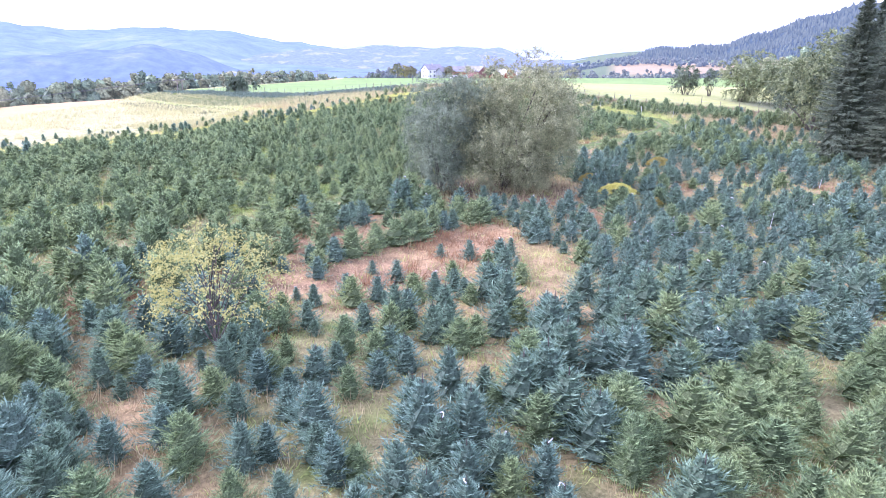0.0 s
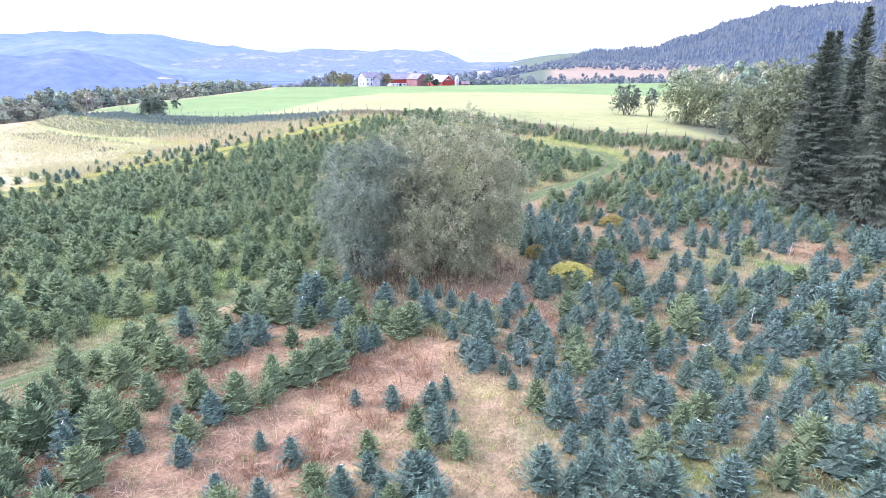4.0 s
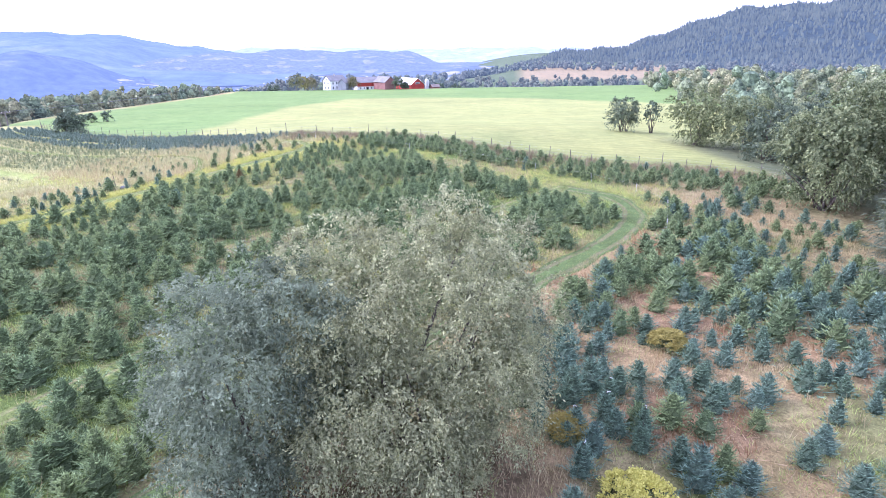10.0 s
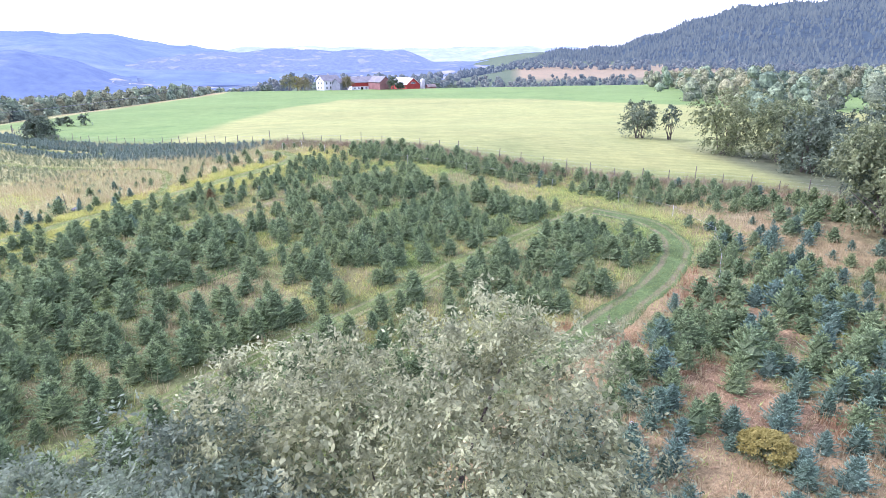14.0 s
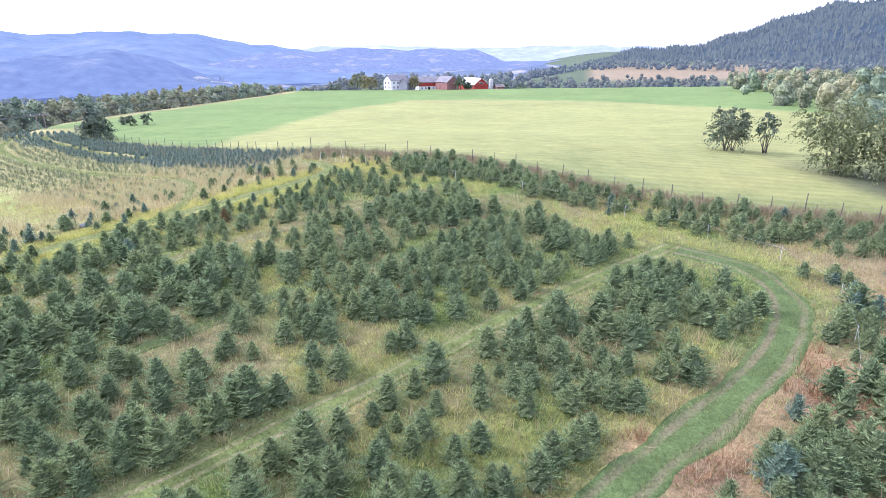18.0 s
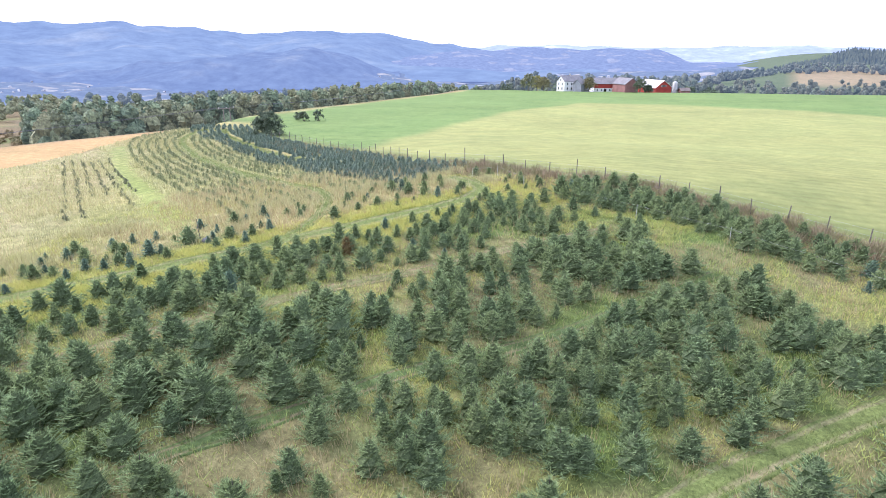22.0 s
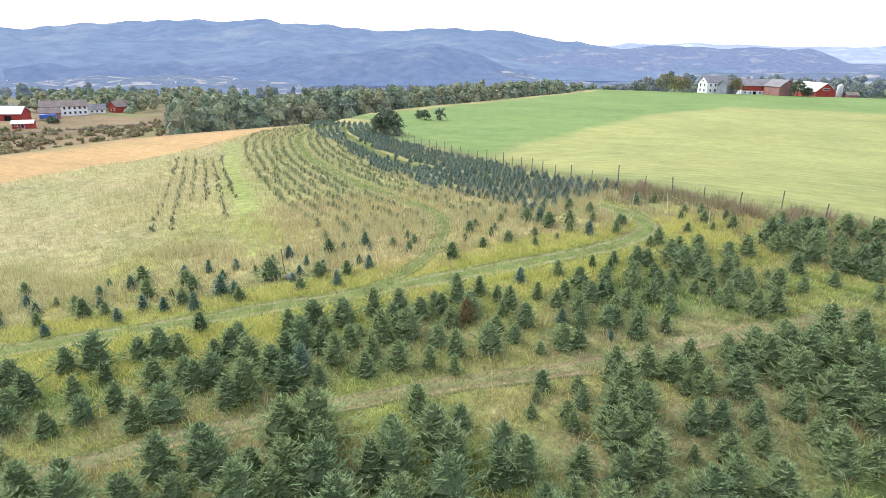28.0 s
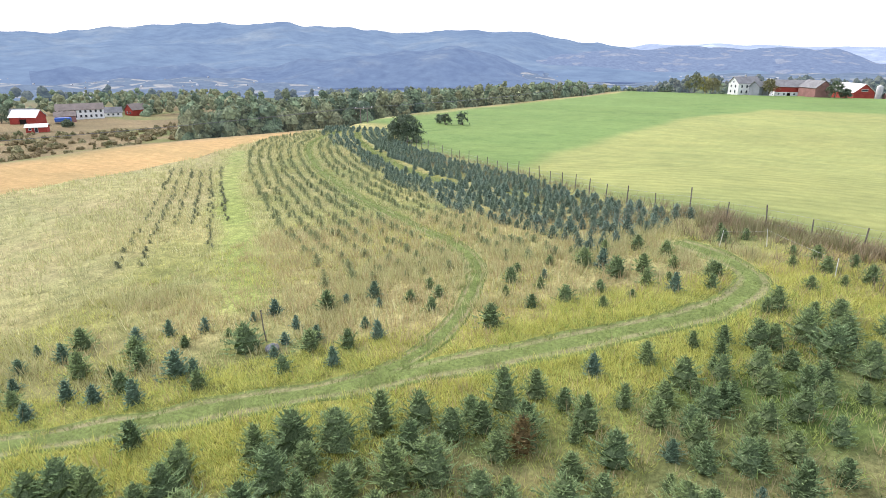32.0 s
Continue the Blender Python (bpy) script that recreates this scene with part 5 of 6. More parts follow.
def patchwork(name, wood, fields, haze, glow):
    """The valley floor far off: woods and pale fields in patches, under haze put in as emission."""
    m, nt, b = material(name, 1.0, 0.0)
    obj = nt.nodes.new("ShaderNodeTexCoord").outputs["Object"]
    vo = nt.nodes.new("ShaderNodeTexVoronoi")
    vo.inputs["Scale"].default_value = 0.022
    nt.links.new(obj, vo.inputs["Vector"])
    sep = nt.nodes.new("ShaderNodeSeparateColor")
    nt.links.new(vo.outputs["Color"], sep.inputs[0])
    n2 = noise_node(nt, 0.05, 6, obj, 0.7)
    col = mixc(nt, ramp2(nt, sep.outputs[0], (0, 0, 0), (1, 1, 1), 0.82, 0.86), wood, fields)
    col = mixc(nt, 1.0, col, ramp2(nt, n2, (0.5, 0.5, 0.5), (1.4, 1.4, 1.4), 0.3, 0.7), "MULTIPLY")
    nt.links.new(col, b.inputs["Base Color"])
    # the air's blue haze, painted over the patches as emission
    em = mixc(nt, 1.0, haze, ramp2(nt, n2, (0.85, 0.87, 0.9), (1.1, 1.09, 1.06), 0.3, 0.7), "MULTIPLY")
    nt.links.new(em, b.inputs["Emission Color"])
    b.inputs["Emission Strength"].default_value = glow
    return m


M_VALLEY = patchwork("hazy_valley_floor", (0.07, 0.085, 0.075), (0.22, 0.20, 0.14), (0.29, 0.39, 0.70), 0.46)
M_FIELDS_N = patchwork("hazed_far_range_fields", (0.045, 0.055, 0.055), (0.105, 0.10, 0.075), (0.38, 0.48, 0.78), 0.60)
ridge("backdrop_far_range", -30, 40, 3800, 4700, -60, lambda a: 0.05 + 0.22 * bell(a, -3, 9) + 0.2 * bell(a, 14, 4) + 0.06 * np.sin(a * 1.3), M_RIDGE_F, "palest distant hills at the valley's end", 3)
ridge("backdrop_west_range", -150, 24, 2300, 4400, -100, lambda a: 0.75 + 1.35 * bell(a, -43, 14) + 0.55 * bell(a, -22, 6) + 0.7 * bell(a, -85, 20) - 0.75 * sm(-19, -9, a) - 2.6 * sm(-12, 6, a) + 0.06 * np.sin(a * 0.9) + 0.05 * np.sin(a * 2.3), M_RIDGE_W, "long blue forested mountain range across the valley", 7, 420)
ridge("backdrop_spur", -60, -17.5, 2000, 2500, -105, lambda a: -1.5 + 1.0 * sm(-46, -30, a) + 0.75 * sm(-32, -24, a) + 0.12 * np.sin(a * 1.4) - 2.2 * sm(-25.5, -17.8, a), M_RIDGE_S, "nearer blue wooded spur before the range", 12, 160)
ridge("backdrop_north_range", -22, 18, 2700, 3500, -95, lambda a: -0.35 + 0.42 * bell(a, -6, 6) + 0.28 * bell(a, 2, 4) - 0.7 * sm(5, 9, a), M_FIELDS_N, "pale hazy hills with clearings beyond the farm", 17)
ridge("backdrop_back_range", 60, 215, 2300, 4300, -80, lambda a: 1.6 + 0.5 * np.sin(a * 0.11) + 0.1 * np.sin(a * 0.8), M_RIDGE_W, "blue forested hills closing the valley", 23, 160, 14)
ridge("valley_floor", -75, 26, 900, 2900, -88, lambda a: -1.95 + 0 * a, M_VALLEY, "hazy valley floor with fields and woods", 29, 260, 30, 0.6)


def hill_top(az):
    return -2.15 + 2.1 * sm(12, 21, az) + 3.3 * sm(22.5, 36, az) + 2.2 * sm(36, 60, az) - 2 * sm(75, 110, az) + 0.12 * np.sin(az * 1.7)


def hill_z(az, s):
    D = 900 + 750 * s
    zt = 14 + 1650 * np.tan(np.radians(hill_top(az)))
    X, Y = D * np.sin(np.radians(az)), 70 + D * np.cos(np.radians(az))
    z = -22 + (zt + 20) * s ** 1.15 + (fbm(X, Y, 260, 81) - 0.5) * 55 * np.sin(np.pi * s)
    return X, Y, z


# the hill's floor carries its blue haze as emission too
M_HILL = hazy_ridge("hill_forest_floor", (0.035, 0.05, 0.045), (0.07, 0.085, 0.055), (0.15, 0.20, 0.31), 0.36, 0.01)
A, S = np.meshgrid(np.linspace(11, 120, 150), np.linspace(0, 1, 26), indexing="ij")
X, Y, Z = hill_z(A, S)
X, Y, Z = np.c_[X, X[:, -1] * 1.1], np.c_[Y, Y[:, -1] * 1.1], np.c_[Z, Z[:, -1] - 60]
k = np.arange(X.size).reshape(X.shape)
q = np.stack([k[:-1, :-1], k[:-1, 1:], k[1:, 1:], k[1:, :-1]], -1).reshape(-1, 4)
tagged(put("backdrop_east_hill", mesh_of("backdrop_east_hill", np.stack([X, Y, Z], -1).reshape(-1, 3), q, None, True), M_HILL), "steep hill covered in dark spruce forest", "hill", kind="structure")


def cone_trees(name, x, y, z, h, r, mat, label, sides=4):
    """Far firs: ragged two-tier cones joined in one."""
    n = len(x)
    ang = np.linspace(0, 2 * np.pi, sides, endpoint=False)
    prof = [(0.9, 0.0), (0.95, 0.28), (0.03, 1.0)]
    g = np.random.default_rng(5)
    ring = []
    for rf, zf in prof:
        jit = 1 + g.normal(0, 0.16, (n, sides))
        ring.append(np.stack([x[:, None] + np.cos(ang) * r[:, None] * rf * jit, y[:, None] + np.sin(ang) * r[:, None] * rf * jit, z[:, None] + h[:, None] * zf + 0 * ang], -1))
    V = np.stack(ring, 1).reshape(-1, 3)
    f = []
    for i in range(len(prof) - 1):
        for k in range(sides):
            k2 = (k + 1) % sides
            f.append((i * sides + k, i * sides + k2, (i + 1) * sides + k2, (i + 1) * sides + k))
    f = np.array(f)
    F = (f[None] + (np.arange(n) * sides * len(prof))[:, None, None]).reshape(-1, 4)
    t = np.repeat(g.random(n), sides * len(prof))
    return tagged(put(name, mesh_of(name, V, F, {"tint": t}), mat), label, "forest", kind="stuff")


g = np.random.default_rng(55)
az, s = g.uniform(11, 62, 11000), g.random(11000) ** 0.8
hx, hy, hz = hill_z(az, s)
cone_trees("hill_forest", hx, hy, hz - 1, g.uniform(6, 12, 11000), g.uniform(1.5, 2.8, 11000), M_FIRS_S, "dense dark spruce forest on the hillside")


def leafy_wood(name, x, y, h, r, mat, label, seed, lumps=9, size=0.7, leaves=10, z=None):
    """Many far broadleaved crowns joined in one: rough rounded lumps of foliage fringed with leaves."""
    g = np.random.default_rng(seed)
    n = len(x)
    z = ground_z(x, y) if z is None else z
    nk, nr = 8, 5
    th = 2 * np.pi * np.arange(nk) / nk
    ph = np.pi * (np.arange(nr) + 0.5) / nr
    U = np.stack([np.outer(np.sin(ph), np.cos(th)), np.outer(np.sin(ph), np.sin(th)), np.outer(np.cos(ph), np.ones(nk))], -1).reshape(-1, 3)
    tri = []
    for i in range(nr - 1):
        for k in range(nk):
            p, q = i * nk + k, i * nk + (k + 1) % nk
            tri += [(p, p + nk, q + nk), (p, q + nk, q)]
    tri = np.array(tri + [(0, k, k + 1) for k in range(1, nk - 1)])
    V, F, T, m = [], [], [], 0
    tint = g.random(n)
    for k in range(lumps):
        f = (k + 0.5) / lumps
        a = g.uniform(0, 6.28, n)
        reach = r * (0.62 - 0.35 * f) * g.uniform(0.6, 1.2, n)
        c = np.stack([x + np.cos(a) * reach, y + np.sin(a) * reach, z + h * (0.14 + 0.66 * f) + g.normal(0, 0.04, n) * h], -1)
        rad = r * g.uniform(0.34, 0.54, n) * (1.05 - 0.35 * f)
        P = c[:, None] + U[None] * rad[:, None, None] * (1 + g.normal(0, 0.15, (n, len(U), 1)))
        V.append(P.reshape(-1, 3))
        F.append((tri[None] + (np.arange(n) * len(U))[:, None, None]).reshape(-1, 3) + m)
        T.append(np.repeat(tint, len(U)))
        m += n * len(U)
        if leaves:
            d = g.normal(size=(n * leaves, 3))
            d /= np.linalg.norm(d, axis=1)[:, None]
            p = np.repeat(c, leaves, 0) + d * np.repeat(rad, leaves)[:, None] * g.uniform(0.98, 1.3, (n * leaves, 1))
            v, f_ = leaf_mesh(g, p, d + g.normal(size=d.shape) * 0.6, size, 0.4)
            V.append(v)
            F.append(f_ + m)
            T.append(np.repeat(tint, leaves * 4))
            m += len(v)
    return tagged(put(name, mesh_of(name, np.concatenate(V), np.concatenate(F), {"tint": np.concatenate(T)}), mat), label, "woods", kind="stuff")


g = np.random.default_rng(77)


def scatter_polar(az0, az1, d0, d1, n, cx=-3.0, cy=76.0):
    a, d = np.radians(g.uniform(az0, az1, n)), np.sqrt(g.uniform(d0 ** 2, d1 ** 2, n))
    return cx + d * np.sin(a), cy + d * np.cos(a)


y = g.uniform(150, 600, 1300)
d = 22 + 125 * g.random(1300) ** 1.2
x = edge_x(y) - d
az_ = np.degrees(np.arctan2(x + 3, y - 76))
m = (az_ > -49.5) & (g.random(1300) < 0.62)
x, y, d = x[m], y[m], d[m]
hh = g.uniform(14, 20, len(x)) * sm(-10, 60, d) ** 0.6
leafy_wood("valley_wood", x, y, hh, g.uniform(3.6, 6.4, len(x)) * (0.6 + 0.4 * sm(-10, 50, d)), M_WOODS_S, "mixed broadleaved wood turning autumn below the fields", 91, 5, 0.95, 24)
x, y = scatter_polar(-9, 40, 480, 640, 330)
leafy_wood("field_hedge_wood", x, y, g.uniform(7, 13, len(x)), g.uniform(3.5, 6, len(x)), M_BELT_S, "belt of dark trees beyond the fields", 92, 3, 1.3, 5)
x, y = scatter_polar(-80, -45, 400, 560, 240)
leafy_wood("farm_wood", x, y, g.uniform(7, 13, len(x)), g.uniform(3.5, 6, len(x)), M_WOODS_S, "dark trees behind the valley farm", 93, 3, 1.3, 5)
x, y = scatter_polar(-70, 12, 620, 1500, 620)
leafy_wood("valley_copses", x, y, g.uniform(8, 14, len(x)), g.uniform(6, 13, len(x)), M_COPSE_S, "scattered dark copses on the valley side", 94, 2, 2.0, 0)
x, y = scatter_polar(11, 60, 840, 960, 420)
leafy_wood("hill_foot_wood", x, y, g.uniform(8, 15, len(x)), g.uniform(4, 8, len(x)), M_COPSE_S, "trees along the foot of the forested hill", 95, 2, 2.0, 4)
x, y = scatter_polar(26, 75, 80, 420, 330, 7, 48)
m = (x > 82) & (fbm(x, y, 60, 9) > 0.42) & ~((y > 105) & (x < 0.42 * y + 22))
x, y = x[m], y[m]
leafy_wood("east_wood", x, y, g.uniform(8, 14, len(x)), g.uniform(3.5, 5.5, len(x)), M_WOODS_S, "broadleaved wood along the field's right edge", 96, 6, 0.55, 60)


# specks of the valley's far settlements
bx, by = scatter_polar(-64, 4, 1500, 2500, 110)
vs_, fs_l = [], []
for i in range(len(bx)):
    d_ = math.hypot(bx[i], by[i] - 70)
    s_ = (d_ - 900) / 2000
    z_ = -88 + 3 * s_ + float((fbm(bx[i], by[i], 620, 29) - 0.5) * 150 * math.sin(math.pi * min(1, s_)) + (fbm(bx[i], by[i], 170, 34) - 0.5) * 34 * s_)
    w_, h_, n_ = g.uniform(2.2, 4.2), g.uniform(2.5, 3.6), len(vs_)
    for zz in (z_ - 2, z_ + h_):
        vs_ += [(bx[i] - w_, by[i] - w_ * .6, zz), (bx[i] + w_, by[i] - w_ * .6, zz), (bx[i] + w_, by[i] + w_ * .6, zz), (bx[i] - w_, by[i] + w_ * .6, zz)]
    vs_ += [(bx[i] - w_, by[i], z_ + h_ * 1.6), (bx[i] + w_, by[i], z_ + h_ * 1.6)]
    fs_l += [(n_, n_ + 1, n_ + 5, n_ + 4), (n_ + 1, n_ + 2, n_ + 6, n_ + 5), (n_ + 2, n_ + 3, n_ + 7, n_ + 6), (n_ + 3, n_, n_ + 4, n_ + 7), (n_ + 4, n_ + 5, n_ + 9, n_ + 8), (n_ + 6, n_ + 7, n_ + 8, n_ + 9)]
M_HAMLET = grainy("pale_far_walls", (0.36, 0.37, 0.40), (0.6, 0.6, 0.62), 0.02, 0.9, 0.1, 0, 0)
tagged(put("valley_hamlet", mesh_of("valley_hamlet", vs_, fs_l), M_HAMLET), "tiny pale houses scattered over the valley floor", "houses", kind="stuff")


# ---- fence round the plantation ----
def fence_post_mesh(name, h, r, sides=7):
    v, f = tube([(0, 0, -0.4), (0.0, 0.005, h * 0.5), (0.01, 0, h - 0.03), (0.012, 0, h)], [r, r * 0.97, r * 0.94, r * 0.6], sides)
    top = len(v)
    v = np.r_[v, [(0.012, 0, h + 0.005)]]
    me = bpy.data.meshes.new(name)
    me.from_pydata([tuple(p) for p in v], [], [tuple(q) for q in f] + [(top - sides + k, top - sides + (k + 1) % sides, top) for k in range(sides)])
    return me


fence = new("fence")
tagged(fence, "wire fence on weathered wooden posts along the field", "fence")
post_me = [fence_post_mesh("post", 1.45, 0.045), fence_post_mesh("post", 1.3, 0.038)]
spots_f = line_steps(FENCE, 2.6)
tops = []
for i, (x, y) in enumerate(spots_f):
    tall = 0.85 + 0.25 * rng.random() + (0.25 if i % 5 == 2 else 0)
    lean = Euler((rng.normal(0, 0.04), rng.normal(0, 0.04), rng.uniform(0, 6))).to_matrix().to_4x4()
    ob = put("post", post_me[i % 2], M_POST, fence, "", Matrix.Translation((x, y, gz(x, y))) @ lean @ Matrix.Diagonal((1, 1, tall, 1)))
    tops.append((x, y, gz(x, y)))
tops = np.array(tops)
for hgt in (0.35, 0.75, 1.15):
    v, f = tube([tuple(p + np.array((0.0, 0.0, hgt))) for p in tops], [0.006] * len(tops), 4)
    put("wire", mesh_of("wire", v, f), M_WIRE, fence)


# ---- white electric tapes on thin stakes ----
def tape_fence(points, label, posts=None):
    root = tagged(new("electric_fence"), label, "fence")
    stake_v, stake_f = tube([(0, 0, -0.2), (0, 0, 0.6), (0, 0, 1.0)], [0.018, 0.016, 0.012], 6)
    me = mesh_of("stake", stake_v, stake_f, None, True)
    for x, y in points:
        put("stake", me, M_TAPE, root, "", pose(x, y, gz(x, y), rng.normal(0, 3), rng.normal(0, 3), 0))
    ln = []
    for (x0, y0), (x1, y1) in zip(points[:-1], points[1:]):
        for t in np.linspace(0, 1, 7)[:-1]:
            x, y = x0 + (x1 - x0) * t, y0 + (y1 - y0) * t
            a, b = gz(x0, y0) + 0.9, gz(x1, y1) + 0.9
            ln.append((x, y, a + (b - a) * t - 0.22 * t * (1 - t)))
    v, f = tube(ln, [0.0035] * len(ln), 4)
    put("tape", mesh_of("tape", v, f), M_TAPE, root)
    return root


tape_fence([(6.5, 103.2), (10.5, 100.8), (16.2, 97.3), (20, 94), (23.3, 91.0), (28, 86.5), (30.8, 82), (31.2, 76.5), (28.5, 71.5), (26.2, 68.0)], "white electric tape on thin stakes beside the green lane")
tape_fence([(4.5, 38), (9.0, 34.0), (13, 33.2), (16.5, 33.3), (21, 37), (25.5, 41.5), (30, 47)], "white electric tape on thin stakes among blue spruces")
tape_fence([(-3.5, 110.5), (-1.2, 111.3), (1.6, 107.5)], "short white tape barrier at the lane's end")


stake = new("marker_stake")
v, f = tube([(0, 0, -0.3), (0.03, 0.01, 0.7), (0.1, 0.02, 1.5)], [0.03, 0.028, 0.024], 7)
put("pole", mesh_of("pole", v, f, None, True), M_POST, stake)
part("cap", box(0.06, 0.14, -0.03, 0.06, 1.47, 1.53, 0.012), M_BARK, stake)
stake.matrix_basis = pose(-20.9, 93.9, gz(-20.9, 93.9), 0, -8, 30)
tagged(stake, "leaning dark wooden stake in the tall meadow grass", "stake")


# a grey field stone in the grass beside the upper lane
bm = bmesh.new()
bmesh.ops.create_icosphere(bm, subdivisions=2, radius=0.32)
for p in bm.verts:
    p.co *= 0.8 + 0.4 * float(fbm(p.co.x * 3 + 5, p.co.y * 3 + p.co.z * 2, 0.7, 9))
    p.co.z *= 0.6
me = bpy.data.meshes.new("field_stone")
bm.to_mesh(me)
bm.free()
M_ROCK = grainy("dark_field_stone", (0.10, 0.10, 0.11), (0.24, 0.24, 0.25), 9, 0.9, 0.15, 0.5, 0.02)
rock = put("field_stone", me, M_ROCK)
rock.matrix_basis = pose(-20.0, 93.3, gz(-20.0, 93.3) + 0.1, 4, -6, 40)
tagged(rock, "dark grey field stone in the grass beside the lane", "stone")


# ---- yellow clumps ----
def flower_clump(seed, at, r, h, label, heads=None):
    g = np.random.default_rng(seed)
    root = new("goldenrod_clump")
    q, a = r * g.random(130) ** 0.75, g.uniform(0, 6.28, 130)
    cen = np.stack([q * np.cos(a), q * np.sin(a), h * (1 - 0.55 * (q / r) ** 2) + g.uniform(-.08, .08, 130)], -1)
    v, f = leaf_cloud(g, cen, np.full(130, 0.2), 44, 0.09, 0.5, aspect=0.4)
    put("flower_canopy", mesh_of("flower_canopy", v, f), heads or M_GOLD, root)
    cen2 = cen * np.array((1, 1, 0.45))
    v, f = leaf_cloud(g, cen2, np.full(130, 0.25), 16, 0.14, 1.0)
    put("foliage", mesh_of("foliage", v, f), M_BROAD, root)
    root.matrix_basis = pose(*at, gz(*at))
    return tagged(root, label, "plant", "yellow clumps")


flower_clump(61, (13.0, 43.9), 1.3, 1.0, "dome of bright yellow flowers among dead grass")
flower_clump(62, (15.0, 41.6), 0.5, 0.6, "yellow-green flowering clump beside a blue spruce", M_YELLOW)
flower_clump(63, (19.6, 54.2), 1.0, 0.9, "loose yellow flowering clump among blue spruces", M_YELLOW)
flower_clump(64, (11.9, 48.0), 0.8, 0.8, "yellowing weeds at the willow's foot", M_YELLOW)

# ---- power line ----
M_POLE = grainy("grey_pole_wood", (0.16, 0.14, 0.12), (0.30, 0.27, 0.24), 8, 0.9, 0.1, 0.3, 0.01)
M_INSUL = grainy("white_porcelain", (0.68, 0.68, 0.67), (0.8, 0.8, 0.79), 8, 0.3, 0.5, 0, 0)


def pole_pair(at, h, turn, top_z):
    root = tagged(new("power_pole"), "grey wooden double pole with a crossarm and insulators", "power pole", "power line")
    for s in (-1, 1):
        v, f = tube([(s * 0.9, 0, -h), (s * 0.85, 0, -h * 0.5), (s * 0.8, 0, 0.15)], [0.16, 0.14, 0.11], 8)
        put("pole", mesh_of("pole", v, f, None, True), M_POLE, root)
    part("crossarm", box(-2.2, 2.2, -0.07, 0.07, -0.12, 0.06, 0.02), M_POLE, root)
    for s in (-1.9, 0, 1.9):
        v, f = tube([(s, 0, 0.05), (s, 0, 0.16), (s, 0, 0.2), (s, 0, 0.34)], [0.03, 0.09, 0.06, 0.07], 8)
        put("insulator", mesh_of("insulator", v, f, None, True), M_INSUL, root)
    root.matrix_basis = pose(at[0], at[1], top_z, 0, 0, turn)
    return root


def polar(cx, cy, az, d):
    return cx + d * math.sin(radians(az)), cy + d * math.cos(radians(az))


PA, PB, PC, PD = polar(-3, 76, -34.0, 140), polar(7.5, 48, -14.4, 330), polar(-3, 76, -75, 230), polar(7.5, 48, 5, 640)
TOP = {PA: 1.0, PB: -2.5, PC: -12.0, PD: -12.0}
for p in (PA, PB, PC):
    pole_pair(p, max(7.0, TOP[p] - gz(*p) + 0.6), 55, TOP[p])
M_CABLE = grainy("bare_cable", (0.10, 0.10, 0.11), (0.2, 0.2, 0.21), 4, 0.6, 0.4, 0, 0)
cables = tagged(new("power_cables"), "three sagging cables between wooden poles", "cable")
for s in (-1.9, 0, 1.9):
    for a, b in ((PC, PA), (PA, PB), (PB, PD)):
        ln = []
        for t in np.linspace(0, 1, 17):
            ln.append((a[0] + (b[0] - a[0]) * t + s * 0.57, a[1] + (b[1] - a[1]) * t + s * 0.82, TOP[a] + 0.3 + (TOP[b] - TOP[a]) * t - 10 * t * (1 - t) * math.hypot(b[0] - a[0], b[1] - a[1]) / 330))
        v, f = tube(ln, [0.03] * len(ln), 4)
        put("cable", mesh_of("cable", v, f), M_CABLE, cables)

# ---- farms ----
M_WHITE = grainy("white_board_wall", (0.70, 0.70, 0.69), (0.82, 0.82, 0.80), 3, 0.8, 0.2, 0.2, 0.02, 0, 0.08)
M_RED = grainy("red_board_wall", (0.30, 0.045, 0.035), (0.42, 0.075, 0.055), 3, 0.85, 0.2, 0.3, 0.02)
M_OLDRED = grainy("faded_red_boards", (0.24, 0.12, 0.11), (0.36, 0.20, 0.18), 3, 0.9, 0.1, 0.3, 0.02)
M_GREYWALL = grainy("grey_boards", (0.22, 0.23, 0.26), (0.32, 0.33, 0.36), 3, 0.9, 0.1, 0.3, 0.02)
M_SLATE = grainy("grey_slate_roof", (0.17, 0.165, 0.17), (0.29, 0.28, 0.28), 2.2, 0.8, 0.2, 0.4, 0.03)
M_PALEROOF = grainy("pale_metal_roof", (0.62, 0.60, 0.56), (0.76, 0.74, 0.70), 1.2, 0.5, 0.4, 0.1, 0.01)
M_BROWNROOF = grainy("brown_tile_roof", (0.20, 0.16, 0.14), (0.30, 0.25, 0.22), 2.2, 0.85, 0.2, 0.4, 0.03)
M_PANE, _nt, _b = material("dark_window_pane", 0.08, 0.6)
_b.inputs["Base Color"].default_value = (0.04, 0.05, 0.06, 1)
M_DARK = grainy("dark_barn_opening", (0.015, 0.013, 0.012), (0.03, 0.027, 0.025), 3, 0.95, 0.05, 0, 0)
M_STONE = grainy("pale_foundation", (0.40, 0.39, 0.37), (0.55, 0.53, 0.50), 4, 0.9, 0.1, 0.3, 0.02)
M_BLUEPAINT = grainy("blue_tarpaulin", (0.05, 0.12, 0.42), (0.08, 0.18, 0.55), 3, 0.5, 0.3, 0, 0)
M_CONC = grainy("pale_concrete", (0.48, 0.47, 0.45), (0.62, 0.61, 0.59), 2, 0.9, 0.1, 0.2, 0.02)


